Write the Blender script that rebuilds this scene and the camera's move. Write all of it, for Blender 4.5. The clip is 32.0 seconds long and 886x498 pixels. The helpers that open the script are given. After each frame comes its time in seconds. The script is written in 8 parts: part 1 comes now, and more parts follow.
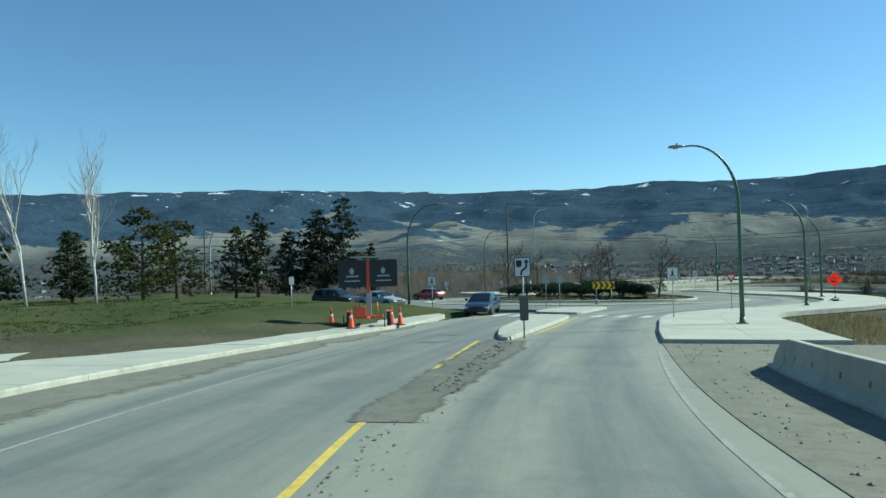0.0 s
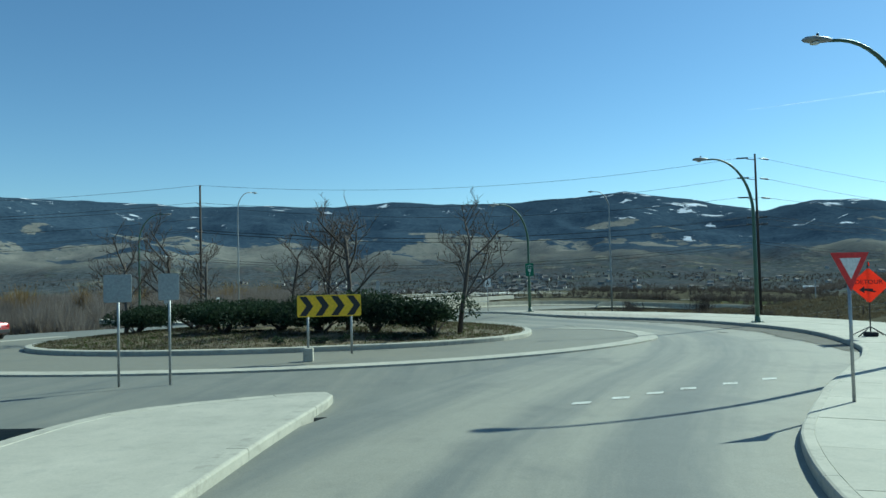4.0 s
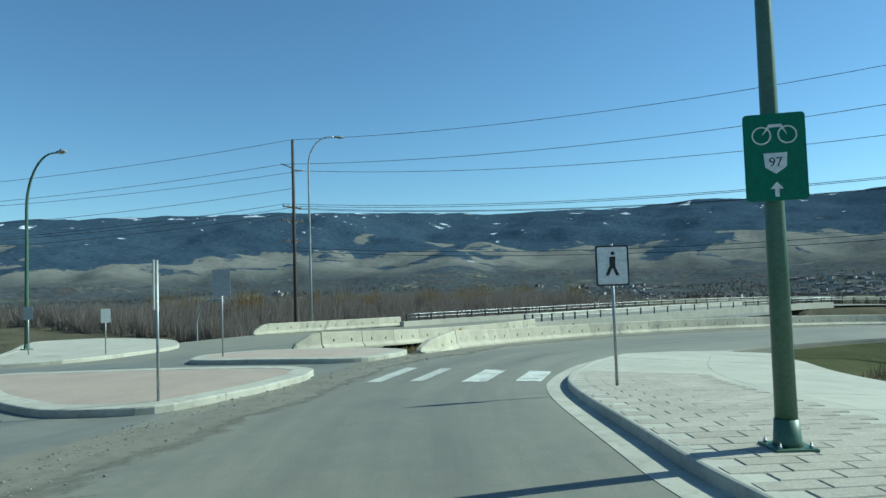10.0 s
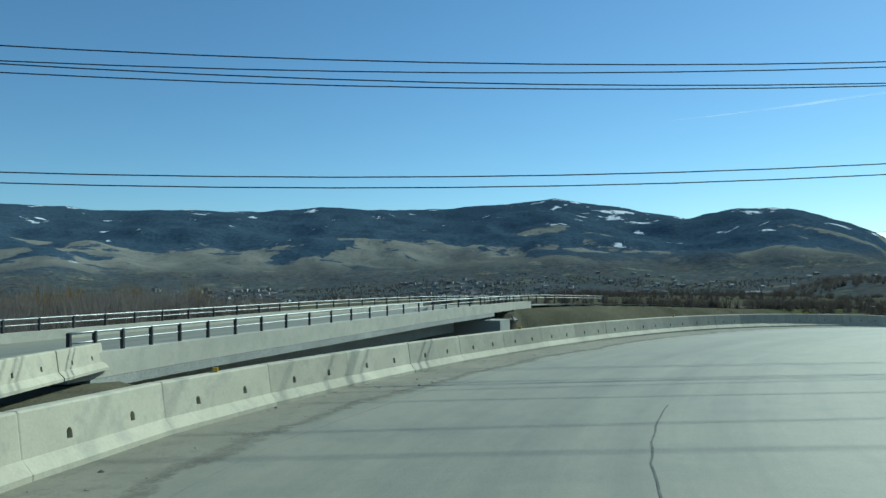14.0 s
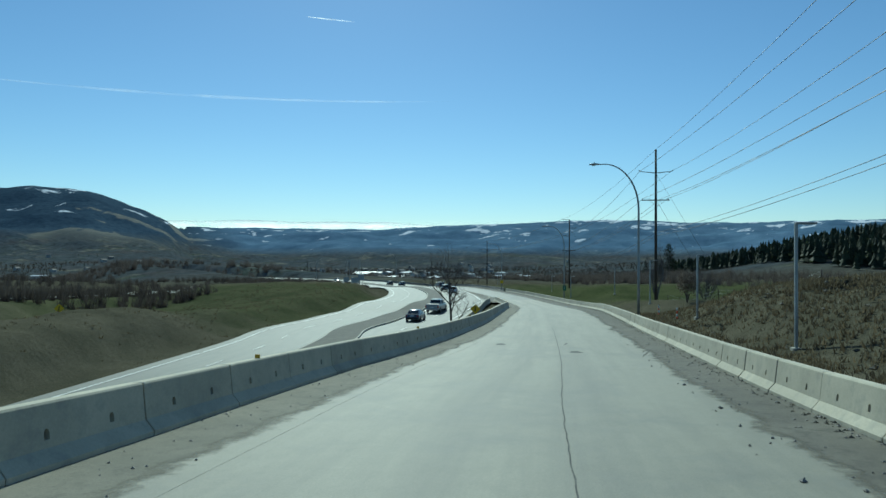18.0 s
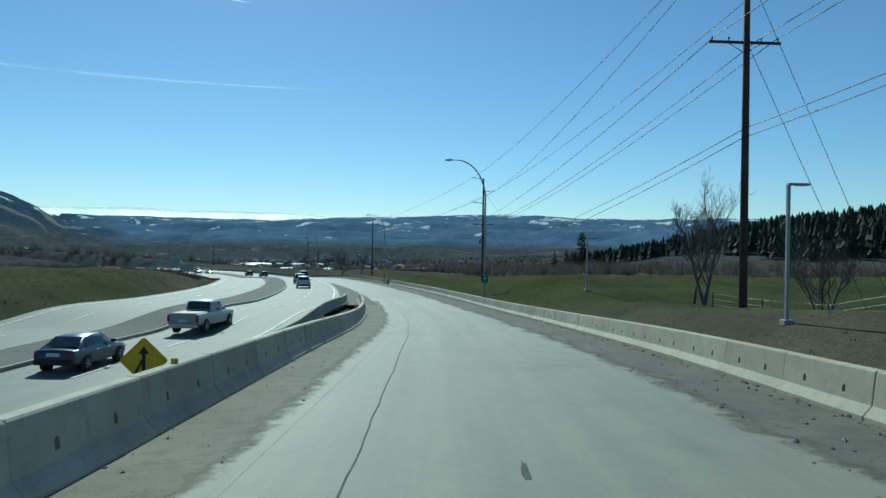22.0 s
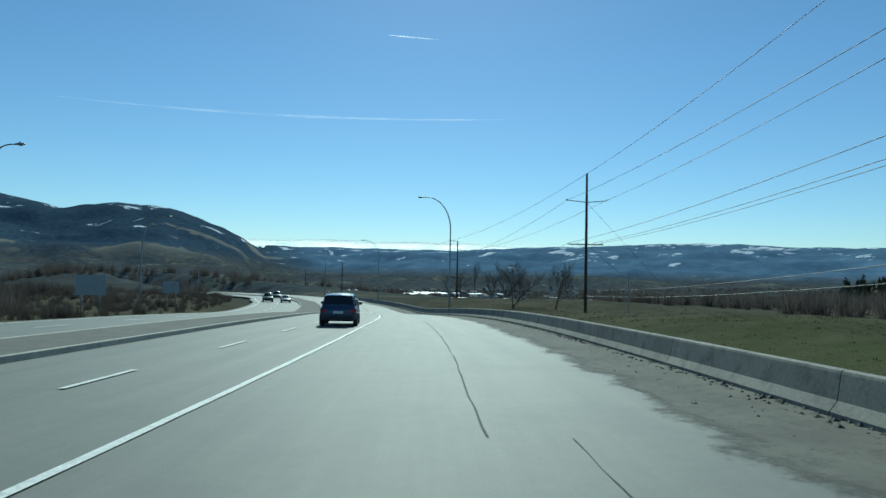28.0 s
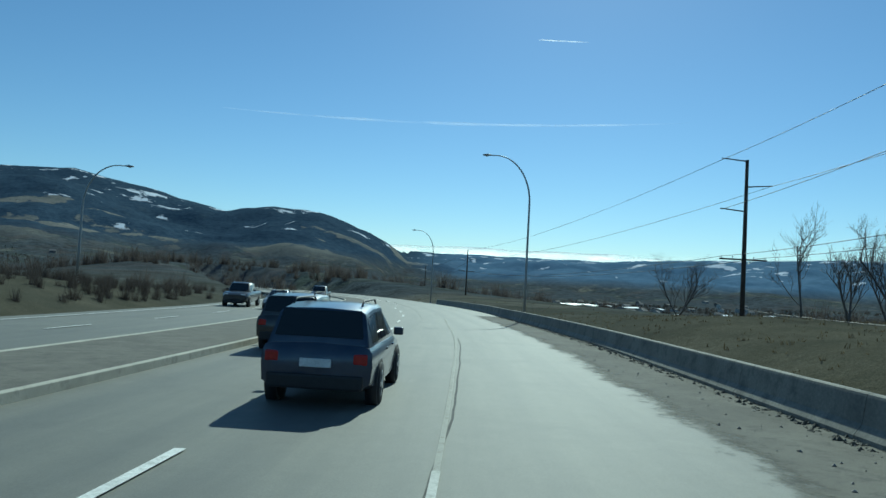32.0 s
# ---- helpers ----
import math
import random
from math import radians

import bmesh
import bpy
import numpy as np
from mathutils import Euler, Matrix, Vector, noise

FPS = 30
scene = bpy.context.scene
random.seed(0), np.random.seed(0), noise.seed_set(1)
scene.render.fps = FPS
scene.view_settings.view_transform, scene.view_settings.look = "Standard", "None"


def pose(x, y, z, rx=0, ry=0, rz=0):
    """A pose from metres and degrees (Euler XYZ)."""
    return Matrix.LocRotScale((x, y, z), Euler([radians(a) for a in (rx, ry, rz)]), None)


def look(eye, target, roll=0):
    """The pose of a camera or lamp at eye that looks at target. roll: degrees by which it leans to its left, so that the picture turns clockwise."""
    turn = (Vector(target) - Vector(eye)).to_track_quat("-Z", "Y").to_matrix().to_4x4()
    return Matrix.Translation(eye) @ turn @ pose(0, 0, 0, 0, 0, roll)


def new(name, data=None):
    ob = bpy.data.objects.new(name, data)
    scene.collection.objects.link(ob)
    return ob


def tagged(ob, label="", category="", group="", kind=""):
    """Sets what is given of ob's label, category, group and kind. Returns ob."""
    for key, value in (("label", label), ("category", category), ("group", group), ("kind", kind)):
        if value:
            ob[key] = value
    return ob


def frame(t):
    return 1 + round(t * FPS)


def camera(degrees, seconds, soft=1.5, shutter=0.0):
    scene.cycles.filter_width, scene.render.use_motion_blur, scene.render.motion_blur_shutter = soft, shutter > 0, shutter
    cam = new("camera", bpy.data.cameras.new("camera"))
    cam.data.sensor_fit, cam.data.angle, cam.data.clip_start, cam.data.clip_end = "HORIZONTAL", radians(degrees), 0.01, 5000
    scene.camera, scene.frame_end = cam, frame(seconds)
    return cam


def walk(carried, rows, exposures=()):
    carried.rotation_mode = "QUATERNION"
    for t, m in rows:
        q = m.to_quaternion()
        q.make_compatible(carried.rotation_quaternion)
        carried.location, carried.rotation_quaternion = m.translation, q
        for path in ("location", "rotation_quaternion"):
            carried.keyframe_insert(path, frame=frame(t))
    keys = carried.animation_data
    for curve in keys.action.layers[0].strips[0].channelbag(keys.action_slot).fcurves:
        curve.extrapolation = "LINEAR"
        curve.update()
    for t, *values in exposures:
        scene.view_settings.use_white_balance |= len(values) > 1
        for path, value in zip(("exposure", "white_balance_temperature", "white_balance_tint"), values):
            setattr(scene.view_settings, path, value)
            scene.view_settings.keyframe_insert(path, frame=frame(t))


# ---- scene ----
# camera: seconds, place, tilt, roll, turn
cam = camera(65.4, 32.0)
PATH = [
    (0.0, 7.33, -43.51, 3.68, 90.99, 1.56, 24.20),
    (0.5, 5.52, -38.35, 3.44, 91.27, 1.47, 20.95),
    (1.0, 4.10, -32.99, 3.23, 91.69, 1.37, 17.32),
    (1.5, 2.95, -27.65, 3.02, 91.98, 1.39, 14.05),
    (2.0, 1.95, -22.33, 2.80, 92.02, 1.75, 11.59),
    (2.5, 1.12, -17.22, 2.57, 92.04, 1.88, 9.96),
    (3.0, 0.51, -12.47, 2.39, 92.10, 1.80, 7.44),
    (3.5, 0.13, -8.04, 2.23, 92.08, 1.63, 5.12),
    (4.0, -0.06, -3.88, 2.09, 91.99, 1.41, 2.98),
    (4.5, 0.00, 0.00, 1.95, 91.92, 1.15, -0.00),
    (5.0, 0.54, 3.63, 1.81, 91.96, 0.81, -5.98),
    (5.5, 1.59, 7.10, 1.70, 92.20, 0.66, -12.49),
    (6.0, 3.00, 10.51, 1.62, 92.52, 0.93, -18.16),
    (6.5, 4.58, 13.72, 1.55, 92.79, 1.62, -21.56),
    (7.0, 6.07, 16.99, 1.48, 92.88, 2.30, -21.67),
    (7.5, 7.22, 20.51, 1.39, 92.83, 2.84, -17.62),
    (8.0, 7.79, 24.16, 1.30, 92.88, 3.08, -9.90),
    (8.5, 7.63, 27.63, 1.22, 92.93, 3.23, 0.16),
    (9.0, 6.78, 30.86, 1.15, 92.99, 2.96, 10.89),
    (9.5, 5.36, 33.80, 1.08, 92.96, 2.46, 20.48),
    (10.0, 3.63, 36.51, 1.00, 92.94, 1.82, 27.60),
    (10.5, 1.90, 39.23, 0.88, 92.92, 1.55, 31.60),
    (11.0, -0.02, 42.14, 0.75, 92.90, 1.37, 32.43),
    (11.5, -1.82, 45.29, 0.61, 92.83, 1.20, 30.41),
    (12.0, -3.29, 48.67, 0.45, 92.79, 1.21, 25.97),
    (12.5, -4.32, 52.12, 0.28, 92.80, 1.28, 19.92),
    (13.0, -4.91, 55.75, 0.11, 92.80, 1.26, 12.76),
    (13.5, -5.37, 59.68, -0.02, 92.71, 1.41, 5.26),
    (14.0, -5.17, 64.14, -0.15, 92.44, 1.46, -2.83),
    (14.5, -4.27, 68.98, -0.26, 92.17, 1.50, -11.22),
    (15.0, -2.56, 74.04, -0.38, 91.96, 1.54, -19.79),
    (15.5, -0.02, 79.11, -0.51, 91.88, 1.54, -27.87),
    (16.0, 3.27, 84.02, -0.66, 91.66, 1.28, -35.28),
    (16.5, 7.17, 88.58, -0.83, 91.35, 0.87, -41.88),
    (17.0, 11.49, 92.68, -1.03, 91.00, 0.41, -47.72),
    (17.5, 15.98, 96.20, -1.26, 90.65, 0.04, -52.79),
    (18.0, 20.47, 99.02, -1.54, 90.46, -0.13, -56.78),
    (18.5, 24.98, 101.39, -1.86, 90.38, -0.30, -60.02),
    (19.0, 29.86, 103.66, -2.21, 90.34, -0.40, -62.32),
    (19.5, 35.35, 106.11, -2.59, 90.25, -0.50, -63.90),
    (20.0, 41.42, 108.76, -2.98, 90.20, -0.55, -64.91),
    (20.5, 48.19, 111.91, -3.38, 90.15, -0.73, -65.43),
    (21.0, 55.45, 115.32, -3.78, 90.06, -0.71, -65.58),
    (21.5, 63.03, 118.92, -4.16, 89.99, -0.63, -65.52),
    (22.0, 70.70, 122.64, -4.56, 89.99, -0.82, -65.04),
    (22.5, 78.53, 126.41, -4.94, 90.18, -1.42, -64.74),
    (23.0, 86.52, 130.21, -5.38, 90.41, -1.90, -64.09),
    (23.5, 94.58, 134.19, -5.90, 90.68, -2.08, -63.11),
    (24.0, 102.63, 138.40, -6.47, 90.99, -2.09, -61.85),
    (24.5, 110.72, 142.95, -6.98, 91.31, -2.03, -60.35),
    (25.0, 118.77, 147.86, -7.37, 91.69, -2.10, -58.72),
    (25.5, 126.72, 152.95, -7.68, 91.97, -2.17, -56.97),
    (26.0, 134.62, 158.30, -7.93, 92.13, -2.20, -55.25),
    (26.5, 142.84, 164.30, -8.15, 92.31, -2.19, -53.53),
    (27.0, 151.41, 170.85, -8.35, 92.21, -1.87, -52.24),
    (27.5, 160.18, 177.84, -8.55, 92.17, -1.49, -51.10),
    (28.0, 169.00, 185.16, -8.76, 92.35, -1.16, -49.94),
    (28.5, 177.72, 192.74, -8.98, 92.71, -0.92, -48.67),
    (29.0, 186.29, 200.39, -9.18, 92.86, -0.82, -47.42),
    (29.5, 194.46, 208.13, -9.41, 92.86, -0.70, -46.17),
    (30.0, 202.35, 215.83, -9.70, 92.70, -0.37, -44.82),
    (30.5, 210.00, 223.77, -10.08, 92.67, -0.44, -43.33),
    (31.0, 217.48, 231.99, -10.57, 92.68, -1.05, -41.54),
    (31.5, 224.74, 240.54, -11.10, 92.72, -2.08, -39.76),
    (32.0, 231.85, 249.38, -11.66, 92.71, -3.16, -38.17),
]
EXPOSURES = [(0, 0.55, 5400, -14), (2.5, 0.4, 5350, -15), (5, 0.22, 5250, -15), (6.5, 0.0, 5180, -15), (7.5, 0.05, 5180, -15), (9, 0.32, 5250, -15), (11, 0.46, 5250, -14), (13, 0.36, 5200, -15), (15.2, 0.0, 5200, -16), (20, -0.1, 5150, -14), (24, -0.1, 5120, -15), (32, -0.08, 5150, -15)]
walk(cam, [(r[0], pose(*r[1:])) for r in PATH], EXPOSURES)

# ---- sky and sun ----
SUN_AZ, SUN_EL = 50.0, 36.0
world = bpy.data.worlds.new("sky")
scene.world = world
world.use_nodes = True
wn = world.node_tree
wn.nodes.clear()
sky = wn.nodes.new("ShaderNodeTexSky")
sky.sky_type = "NISHITA"
sky.sun_disc = False
sky.sun_elevation, sky.sun_rotation = radians(SUN_EL), radians(SUN_AZ)
sky.altitude, sky.air_density, sky.dust_density, sky.ozone_density = 400, 1.0, 0.15, 3.0
bg = wn.nodes.new("ShaderNodeBackground")
bg.inputs["Strength"].default_value = 0.085
wo = wn.nodes.new("ShaderNodeOutputWorld")
wn.links.new(sky.outputs[0], bg.inputs["Color"])
wn.links.new(bg.outputs[0], wo.inputs[0])
sun = new("sun", bpy.data.lights.new("sun", "SUN"))
sun.data.energy, sun.data.angle, sun.data.color = 4.6, radians(0.53), (1.0, 0.92, 0.76)
_a, _e = radians(SUN_AZ), radians(SUN_EL)
sun.matrix_world = look((0, 0, 0), (-math.sin(_a) * math.cos(_e), -math.cos(_a) * math.cos(_e), -math.sin(_e)))


# ---- materials ----
def node_mat(name):
    m = bpy.data.materials.new(name)
    m.use_nodes = True
    nt = m.node_tree
    return m, nt, nt.nodes["Principled BSDF"]


def ramp_node(nt, fac, stops):
    r = nt.nodes.new("ShaderNodeValToRGB")
    while len(r.color_ramp.elements) < len(stops):
        r.color_ramp.elements.new(0.5)
    for e, (p, c) in zip(r.color_ramp.elements, stops):
        e.position = p
        e.color = (*c, 1) if len(c) == 3 else (c[0], c[0], c[0], 1)
    nt.links.new(fac, r.inputs[0])
    return r


def noise_node(nt, scale, detail=4, rough=0.55, vec=None, kind="ShaderNodeTexNoise"):
    n = nt.nodes.new(kind)
    n.inputs["Scale"].default_value = scale
    if "Detail" in n.inputs:
        n.inputs["Detail"].default_value = detail
        n.inputs["Roughness"].default_value = rough
    nt.links.new(vec, n.inputs["Vector"])
    return n


def coords(nt, kind="world"):
    if kind == "world":
        return nt.nodes.new("ShaderNodeNewGeometry").outputs["Position"]
    return nt.nodes.new("ShaderNodeTexCoord").outputs["Object"]


def mixc(nt, fac, a, b, mode="MIX"):
    m = nt.nodes.new("ShaderNodeMix")
    m.data_type, m.blend_type = "RGBA", mode
    for sock, v in ((m.inputs[0], fac), (m.inputs[6], a), (m.inputs[7], b)):
        if isinstance(v, (int, float)):
            sock.default_value = v
        elif isinstance(v, tuple):
            sock.default_value = (*v, 1)
        else:
            nt.links.new(v, sock)
    return m.outputs[2]


def bump(nt, b, height, strength=0.3, dist=0.02):
    n = nt.nodes.new("ShaderNodeBump")
    n.inputs["Strength"].default_value, n.inputs["Distance"].default_value = strength, dist
    nt.links.new(height, n.inputs["Height"])
    nt.links.new(n.outputs[0], b.inputs["Normal"])


def surface(name, c1, c2, fine=30.0, coarse=0.6, rough=0.85, metal=0.0, relief=0.25, dirt=None, dirt_amount=0.5, space="world", dist=0.01, vary=0.0, grain=(0.72, 1.2)):
    """Two tones mixed by a coarse and a fine noise, with an optional third tone in patches and relief from the fine noise."""
    m, nt, b = node_mat(name)
    v = coords(nt, space)
    n1, n2 = noise_node(nt, coarse, 5, 0.6, v), noise_node(nt, fine, 4, 0.7, v)
    f1 = ramp_node(nt, n1.outputs[0], [(0.3, (0,)), (0.7, (1,))]).outputs[0]
    col = mixc(nt, f1, c1, c2)
    f2 = ramp_node(nt, n2.outputs[0], [(0.25, (grain[0],)), (0.75, (grain[1],))]).outputs[0]
    col = mixc(nt, 1.0, col, f2, "MULTIPLY")
    if dirt:
        n3 = noise_node(nt, coarse * 3.3, 6, 0.7, v)
        f3 = ramp_node(nt, n3.outputs[0], [(0.5, (0,)), (0.68, (dirt_amount,))]).outputs[0]
        col = mixc(nt, f3, col, dirt)
    if vary:
        oi = nt.nodes.new("ShaderNodeObjectInfo")
        fv = ramp_node(nt, oi.outputs["Random"], [(0.0, (1 - vary,)), (1.0, (1 + vary,))]).outputs[0]
        col = mixc(nt, 1.0, col, fv, "MULTIPLY")
    nt.links.new(col, b.inputs["Base Color"])
    b.inputs["Roughness"].default_value, b.inputs["Metallic"].default_value = rough, metal
    if relief:
        bump(nt, b, n2.outputs[0], relief, dist)
    return m


def plain(name, c, rough=0.5, metal=0.0, space="object"):
    return surface(name, tuple(x * 0.93 for x in c), tuple(min(1, x * 1.05) for x in c), 18, 1.5, rough, metal, 0.05, space=space)


def track_mat(name, base, pale, dark, grit=((-12, 0.5), (8, 0.5))):
    """Dusty asphalt: UV x is the sideways distance in metres, UV y the way along; grit says how much pale dust lies at each distance."""
    m, nt, b = node_mat(name)
    uv = nt.nodes.new("ShaderNodeUVMap").outputs[0]
    v = coords(nt)
    stretch = nt.nodes.new("ShaderNodeMapping")
    stretch.inputs["Scale"].default_value = (1.0, 0.06, 1)
    nt.links.new(uv, stretch.inputs[0])
    n1 = noise_node(nt, 1.3, 5, 0.65, stretch.outputs[0])
    n2 = noise_node(nt, 45, 3, 0.7, v)
    n3 = noise_node(nt, 0.35, 6, 0.65, v)
    n4 = noise_node(nt, 2.2, 6, 0.75, v)
    sx = nt.nodes.new("ShaderNodeSeparateXYZ")
    nt.links.new(uv, sx.inputs[0])
    side = nt.nodes.new("ShaderNodeMapRange")
    side.inputs[1].default_value, side.inputs[2].default_value = grit[0][0], grit[-1][0]
    nt.links.new(sx.outputs[0], side.inputs[0])
    lay = ramp_node(nt, side.outputs[0], [((p - grit[0][0]) / (grit[-1][0] - grit[0][0]), (q,)) for p, q in grit]).outputs[0]
    add = nt.nodes.new("ShaderNodeMath")
    add.operation = "ADD"
    nt.links.new(n1.outputs[0], add.inputs[0])
    nt.links.new(lay, add.inputs[1])
    scaled = nt.nodes.new("ShaderNodeMapRange")
    scaled.inputs[1].default_value, scaled.inputs[2].default_value = 0.80, 1.22
    nt.links.new(add.outputs[0], scaled.inputs[0])
    col = mixc(nt, scaled.outputs[0], base, pale)
    f3 = ramp_node(nt, n3.outputs[0], [(0.52, (0,)), (0.7, (0.6,))]).outputs[0]
    col = mixc(nt, f3, col, dark)
    f2 = ramp_node(nt, n2.outputs[0], [(0.25, (0.8,)), (0.75, (1.15,))]).outputs[0]
    col = mixc(nt, 1.0, col, f2, "MULTIPLY")
    f4 = ramp_node(nt, n4.outputs[0], [(0.3, (0.93,)), (0.7, (1.06,))]).outputs[0]
    col = mixc(nt, 1.0, col, f4, "MULTIPLY")
    nt.links.new(col, b.inputs["Base Color"])
    b.inputs["Roughness"].default_value = 0.72
    bump(nt, b, n2.outputs[0], 0.25, 0.006)
    return m


def drift_mat(name, c1, c2, dark, solid):
    """Grit lying thinly on asphalt: full at one side of the sheet ("far" or "near") or in its middle, thinning out raggedly to the other; UV x runs 0 to 1 across, y along in metres."""
    m, nt, b = node_mat(name)
    uv = nt.nodes.new("ShaderNodeUVMap").outputs[0]
    v = coords(nt)
    sx = nt.nodes.new("ShaderNodeSeparateXYZ")
    nt.links.new(uv, sx.inputs[0])
    stops = {"far": [(0.0, (0.0,)), (0.75, (1.0,))], "near": [(0.25, (1.0,)), (1.0, (0.0,))], "middle": [(0.0, (0.0,)), (0.4, (1.0,)), (0.6, (1.0,)), (1.0, (0.0,))]}[solid]
    lay = ramp_node(nt, sx.outputs[0], stops).outputs[0]
    n1, n2, n3 = noise_node(nt, 0.45, 6, 0.7, v), noise_node(nt, 3.0, 5, 0.75, v), noise_node(nt, 45, 3, 0.7, v)
    s = nt.nodes.new("ShaderNodeMath")
    s.operation = "MULTIPLY_ADD"
    nt.links.new(n1.outputs[0], s.inputs[0])
    s.inputs[1].default_value = 0.9
    nt.links.new(lay, s.inputs[2])
    s2 = nt.nodes.new("ShaderNodeMath")
    s2.operation = "MULTIPLY_ADD"
    nt.links.new(n2.outputs[0], s2.inputs[0])
    s2.inputs[1].default_value = 0.55
    nt.links.new(s.outputs[0], s2.inputs[2])
    cover = nt.nodes.new("ShaderNodeMapRange")
    cover.inputs[1].default_value, cover.inputs[2].default_value = 0.95, 1.22
    nt.links.new(s2.outputs[0], cover.inputs[0])
    col = mixc(nt, ramp_node(nt, n1.outputs[0], [(0.35, (0,)), (0.65, (1,))]).outputs[0], c1, c2)
    col = mixc(nt, ramp_node(nt, n2.outputs[0], [(0.5, (0,)), (0.66, (0.8,))]).outputs[0], col, dark)
    col = mixc(nt, 1.0, col, ramp_node(nt, n3.outputs[0], [(0.25, (0.75,)), (0.75, (1.2,))]).outputs[0], "MULTIPLY")
    nt.links.new(col, b.inputs["Base Color"])
    b.inputs["Roughness"].default_value = 0.95
    bump(nt, b, n3.outputs[0], 0.4, 0.01)
    tr, mx = nt.nodes.new("ShaderNodeBsdfTransparent"), nt.nodes.new("ShaderNodeMixShader")
    nt.links.new(cover.outputs[0], mx.inputs[0])
    nt.links.new(tr.outputs[0], mx.inputs[1])
    nt.links.new(b.outputs[0], mx.inputs[2])
    nt.links.new(mx.outputs[0], nt.nodes["Material Output"].inputs["Surface"])
    return m


DRIFT_FAR = drift_mat("grit_drift", (0.088, 0.082, 0.066), (0.145, 0.136, 0.108), (0.062, 0.058, 0.048), "far")
DRIFT_NEAR = drift_mat("sand_drift", (0.160, 0.152, 0.118), (0.215, 0.20, 0.155), (0.125, 0.118, 0.094), "near")
DRIFT_MID = drift_mat("mud_drift", (0.115, 0.108, 0.086), (0.17, 0.16, 0.127), (0.085, 0.08, 0.066), "middle")
ASPHALT = track_mat("asphalt", (0.15, 0.155, 0.138), (0.265, 0.255, 0.205), (0.11, 0.115, 0.108),
                    ((-12, 0.8), (-8.0, 0.75), (-7.2, 0.4), (-5.5, 0.4), (-4.5, 0.5), (-3.5, 0.35), (-2.6, 0.6), (-1.6, 0.78), (-0.9, 0.4), (-0.2, 0.62), (0.3, 0.6), (0.9, 0.35), (1.7, 0.4), (2.2, 0.65), (3.0, 0.8), (6, 0.8)))
RING_ASPHALT = track_mat("ring_asphalt", (0.14, 0.145, 0.128), (0.215, 0.21, 0.172), (0.115, 0.12, 0.112))
DUSTY = track_mat("dusty_asphalt", (0.150, 0.146, 0.118), (0.218, 0.208, 0.16), (0.135, 0.135, 0.12),
                  ((-8, 0.75), (-4.2, 0.7), (-2.4, 0.62), (-1.3, 0.5), (-0.7, 0.4), (0.0, 0.6), (0.7, 0.42), (1.4, 0.55), (2.6, 0.65), (4.2, 0.7), (7, 0.55)))
HIGHWAY = track_mat("highway_asphalt", (0.118, 0.12, 0.106), (0.165, 0.163, 0.136), (0.105, 0.107, 0.096),
                    ((-12, 0.6), (-6, 0.5), (-4, 0.45), (0.5, 0.6), (1.2, 0.42), (2.0, 0.6), (2.8, 0.42), (3.6, 0.62), (4.3, 0.42), (5.1, 0.6), (5.9, 0.42), (6.6, 0.65), (8, 0.7)))
SAND = surface("washed_sand", (0.15, 0.14, 0.108), (0.215, 0.20, 0.152), 40, 1.5, 0.95, 0, 0.4, dirt=(0.11, 0.105, 0.088), dirt_amount=0.7)
GRIT = surface("roadside_grit", (0.098, 0.092, 0.075), (0.155, 0.146, 0.118), 40, 1.2, 0.95, 0, 0.5, dirt=(0.075, 0.07, 0.06), dirt_amount=0.8)
CONCRETE = surface("pale_concrete", (0.36, 0.345, 0.285), (0.46, 0.435, 0.36), 30, 0.9, 0.85, 0, 0.2, dirt=(0.30, 0.29, 0.25), dirt_amount=0.5, grain=(0.9, 1.08))
KERB = surface("kerb_concrete", (0.36, 0.345, 0.285), (0.48, 0.455, 0.375), 35, 1.2, 0.85, 0, 0.25, dirt=(0.22, 0.21, 0.18), dirt_amount=0.6, grain=(0.9, 1.08))
BARRIER = surface("barrier_concrete", (0.345, 0.32, 0.245), (0.46, 0.425, 0.325), 26, 1.0, 0.85, 0, 0.25, dirt=(0.27, 0.26, 0.22), dirt_amount=0.6, vary=0.1, grain=(0.9, 1.08))
BRICK = surface("pink_paving", (0.35, 0.28, 0.225), (0.43, 0.345, 0.28), 30, 0.8, 0.9, 0, 0.25, dirt=(0.34, 0.31, 0.26), dirt_amount=0.6, vary=0.06)
COBBLE = surface("grey_paver", (0.355, 0.325, 0.265), (0.44, 0.40, 0.33), 30, 0.9, 0.9, 0, 0.3, dirt=(0.28, 0.25, 0.2), dirt_amount=0.6, vary=0.08)
FADED_PAINT = surface("road_white_faded", (0.40, 0.40, 0.36), (0.52, 0.52, 0.47), 30, 2.0, 0.75, 0, 0.1, dirt=(0.23, 0.23, 0.19), dirt_amount=0.9)
DUST_LINE = surface("dusted_line", (0.27, 0.265, 0.225), (0.36, 0.35, 0.30), 30, 2.0, 0.8, 0, 0.1, dirt=(0.20, 0.195, 0.155), dirt_amount=1.0)
WORN_PAINT = surface("crossing_white", (0.50, 0.50, 0.45), (0.66, 0.66, 0.60), 30, 1.1, 0.75, 0, 0.1, dirt=(0.19, 0.19, 0.165), dirt_amount=1.0)
TAR = surface("tar_seal", (0.055, 0.055, 0.052), (0.085, 0.085, 0.078), 30, 1.5, 0.92, 0, 0.1, dirt=(0.15, 0.15, 0.13), dirt_amount=0.8)
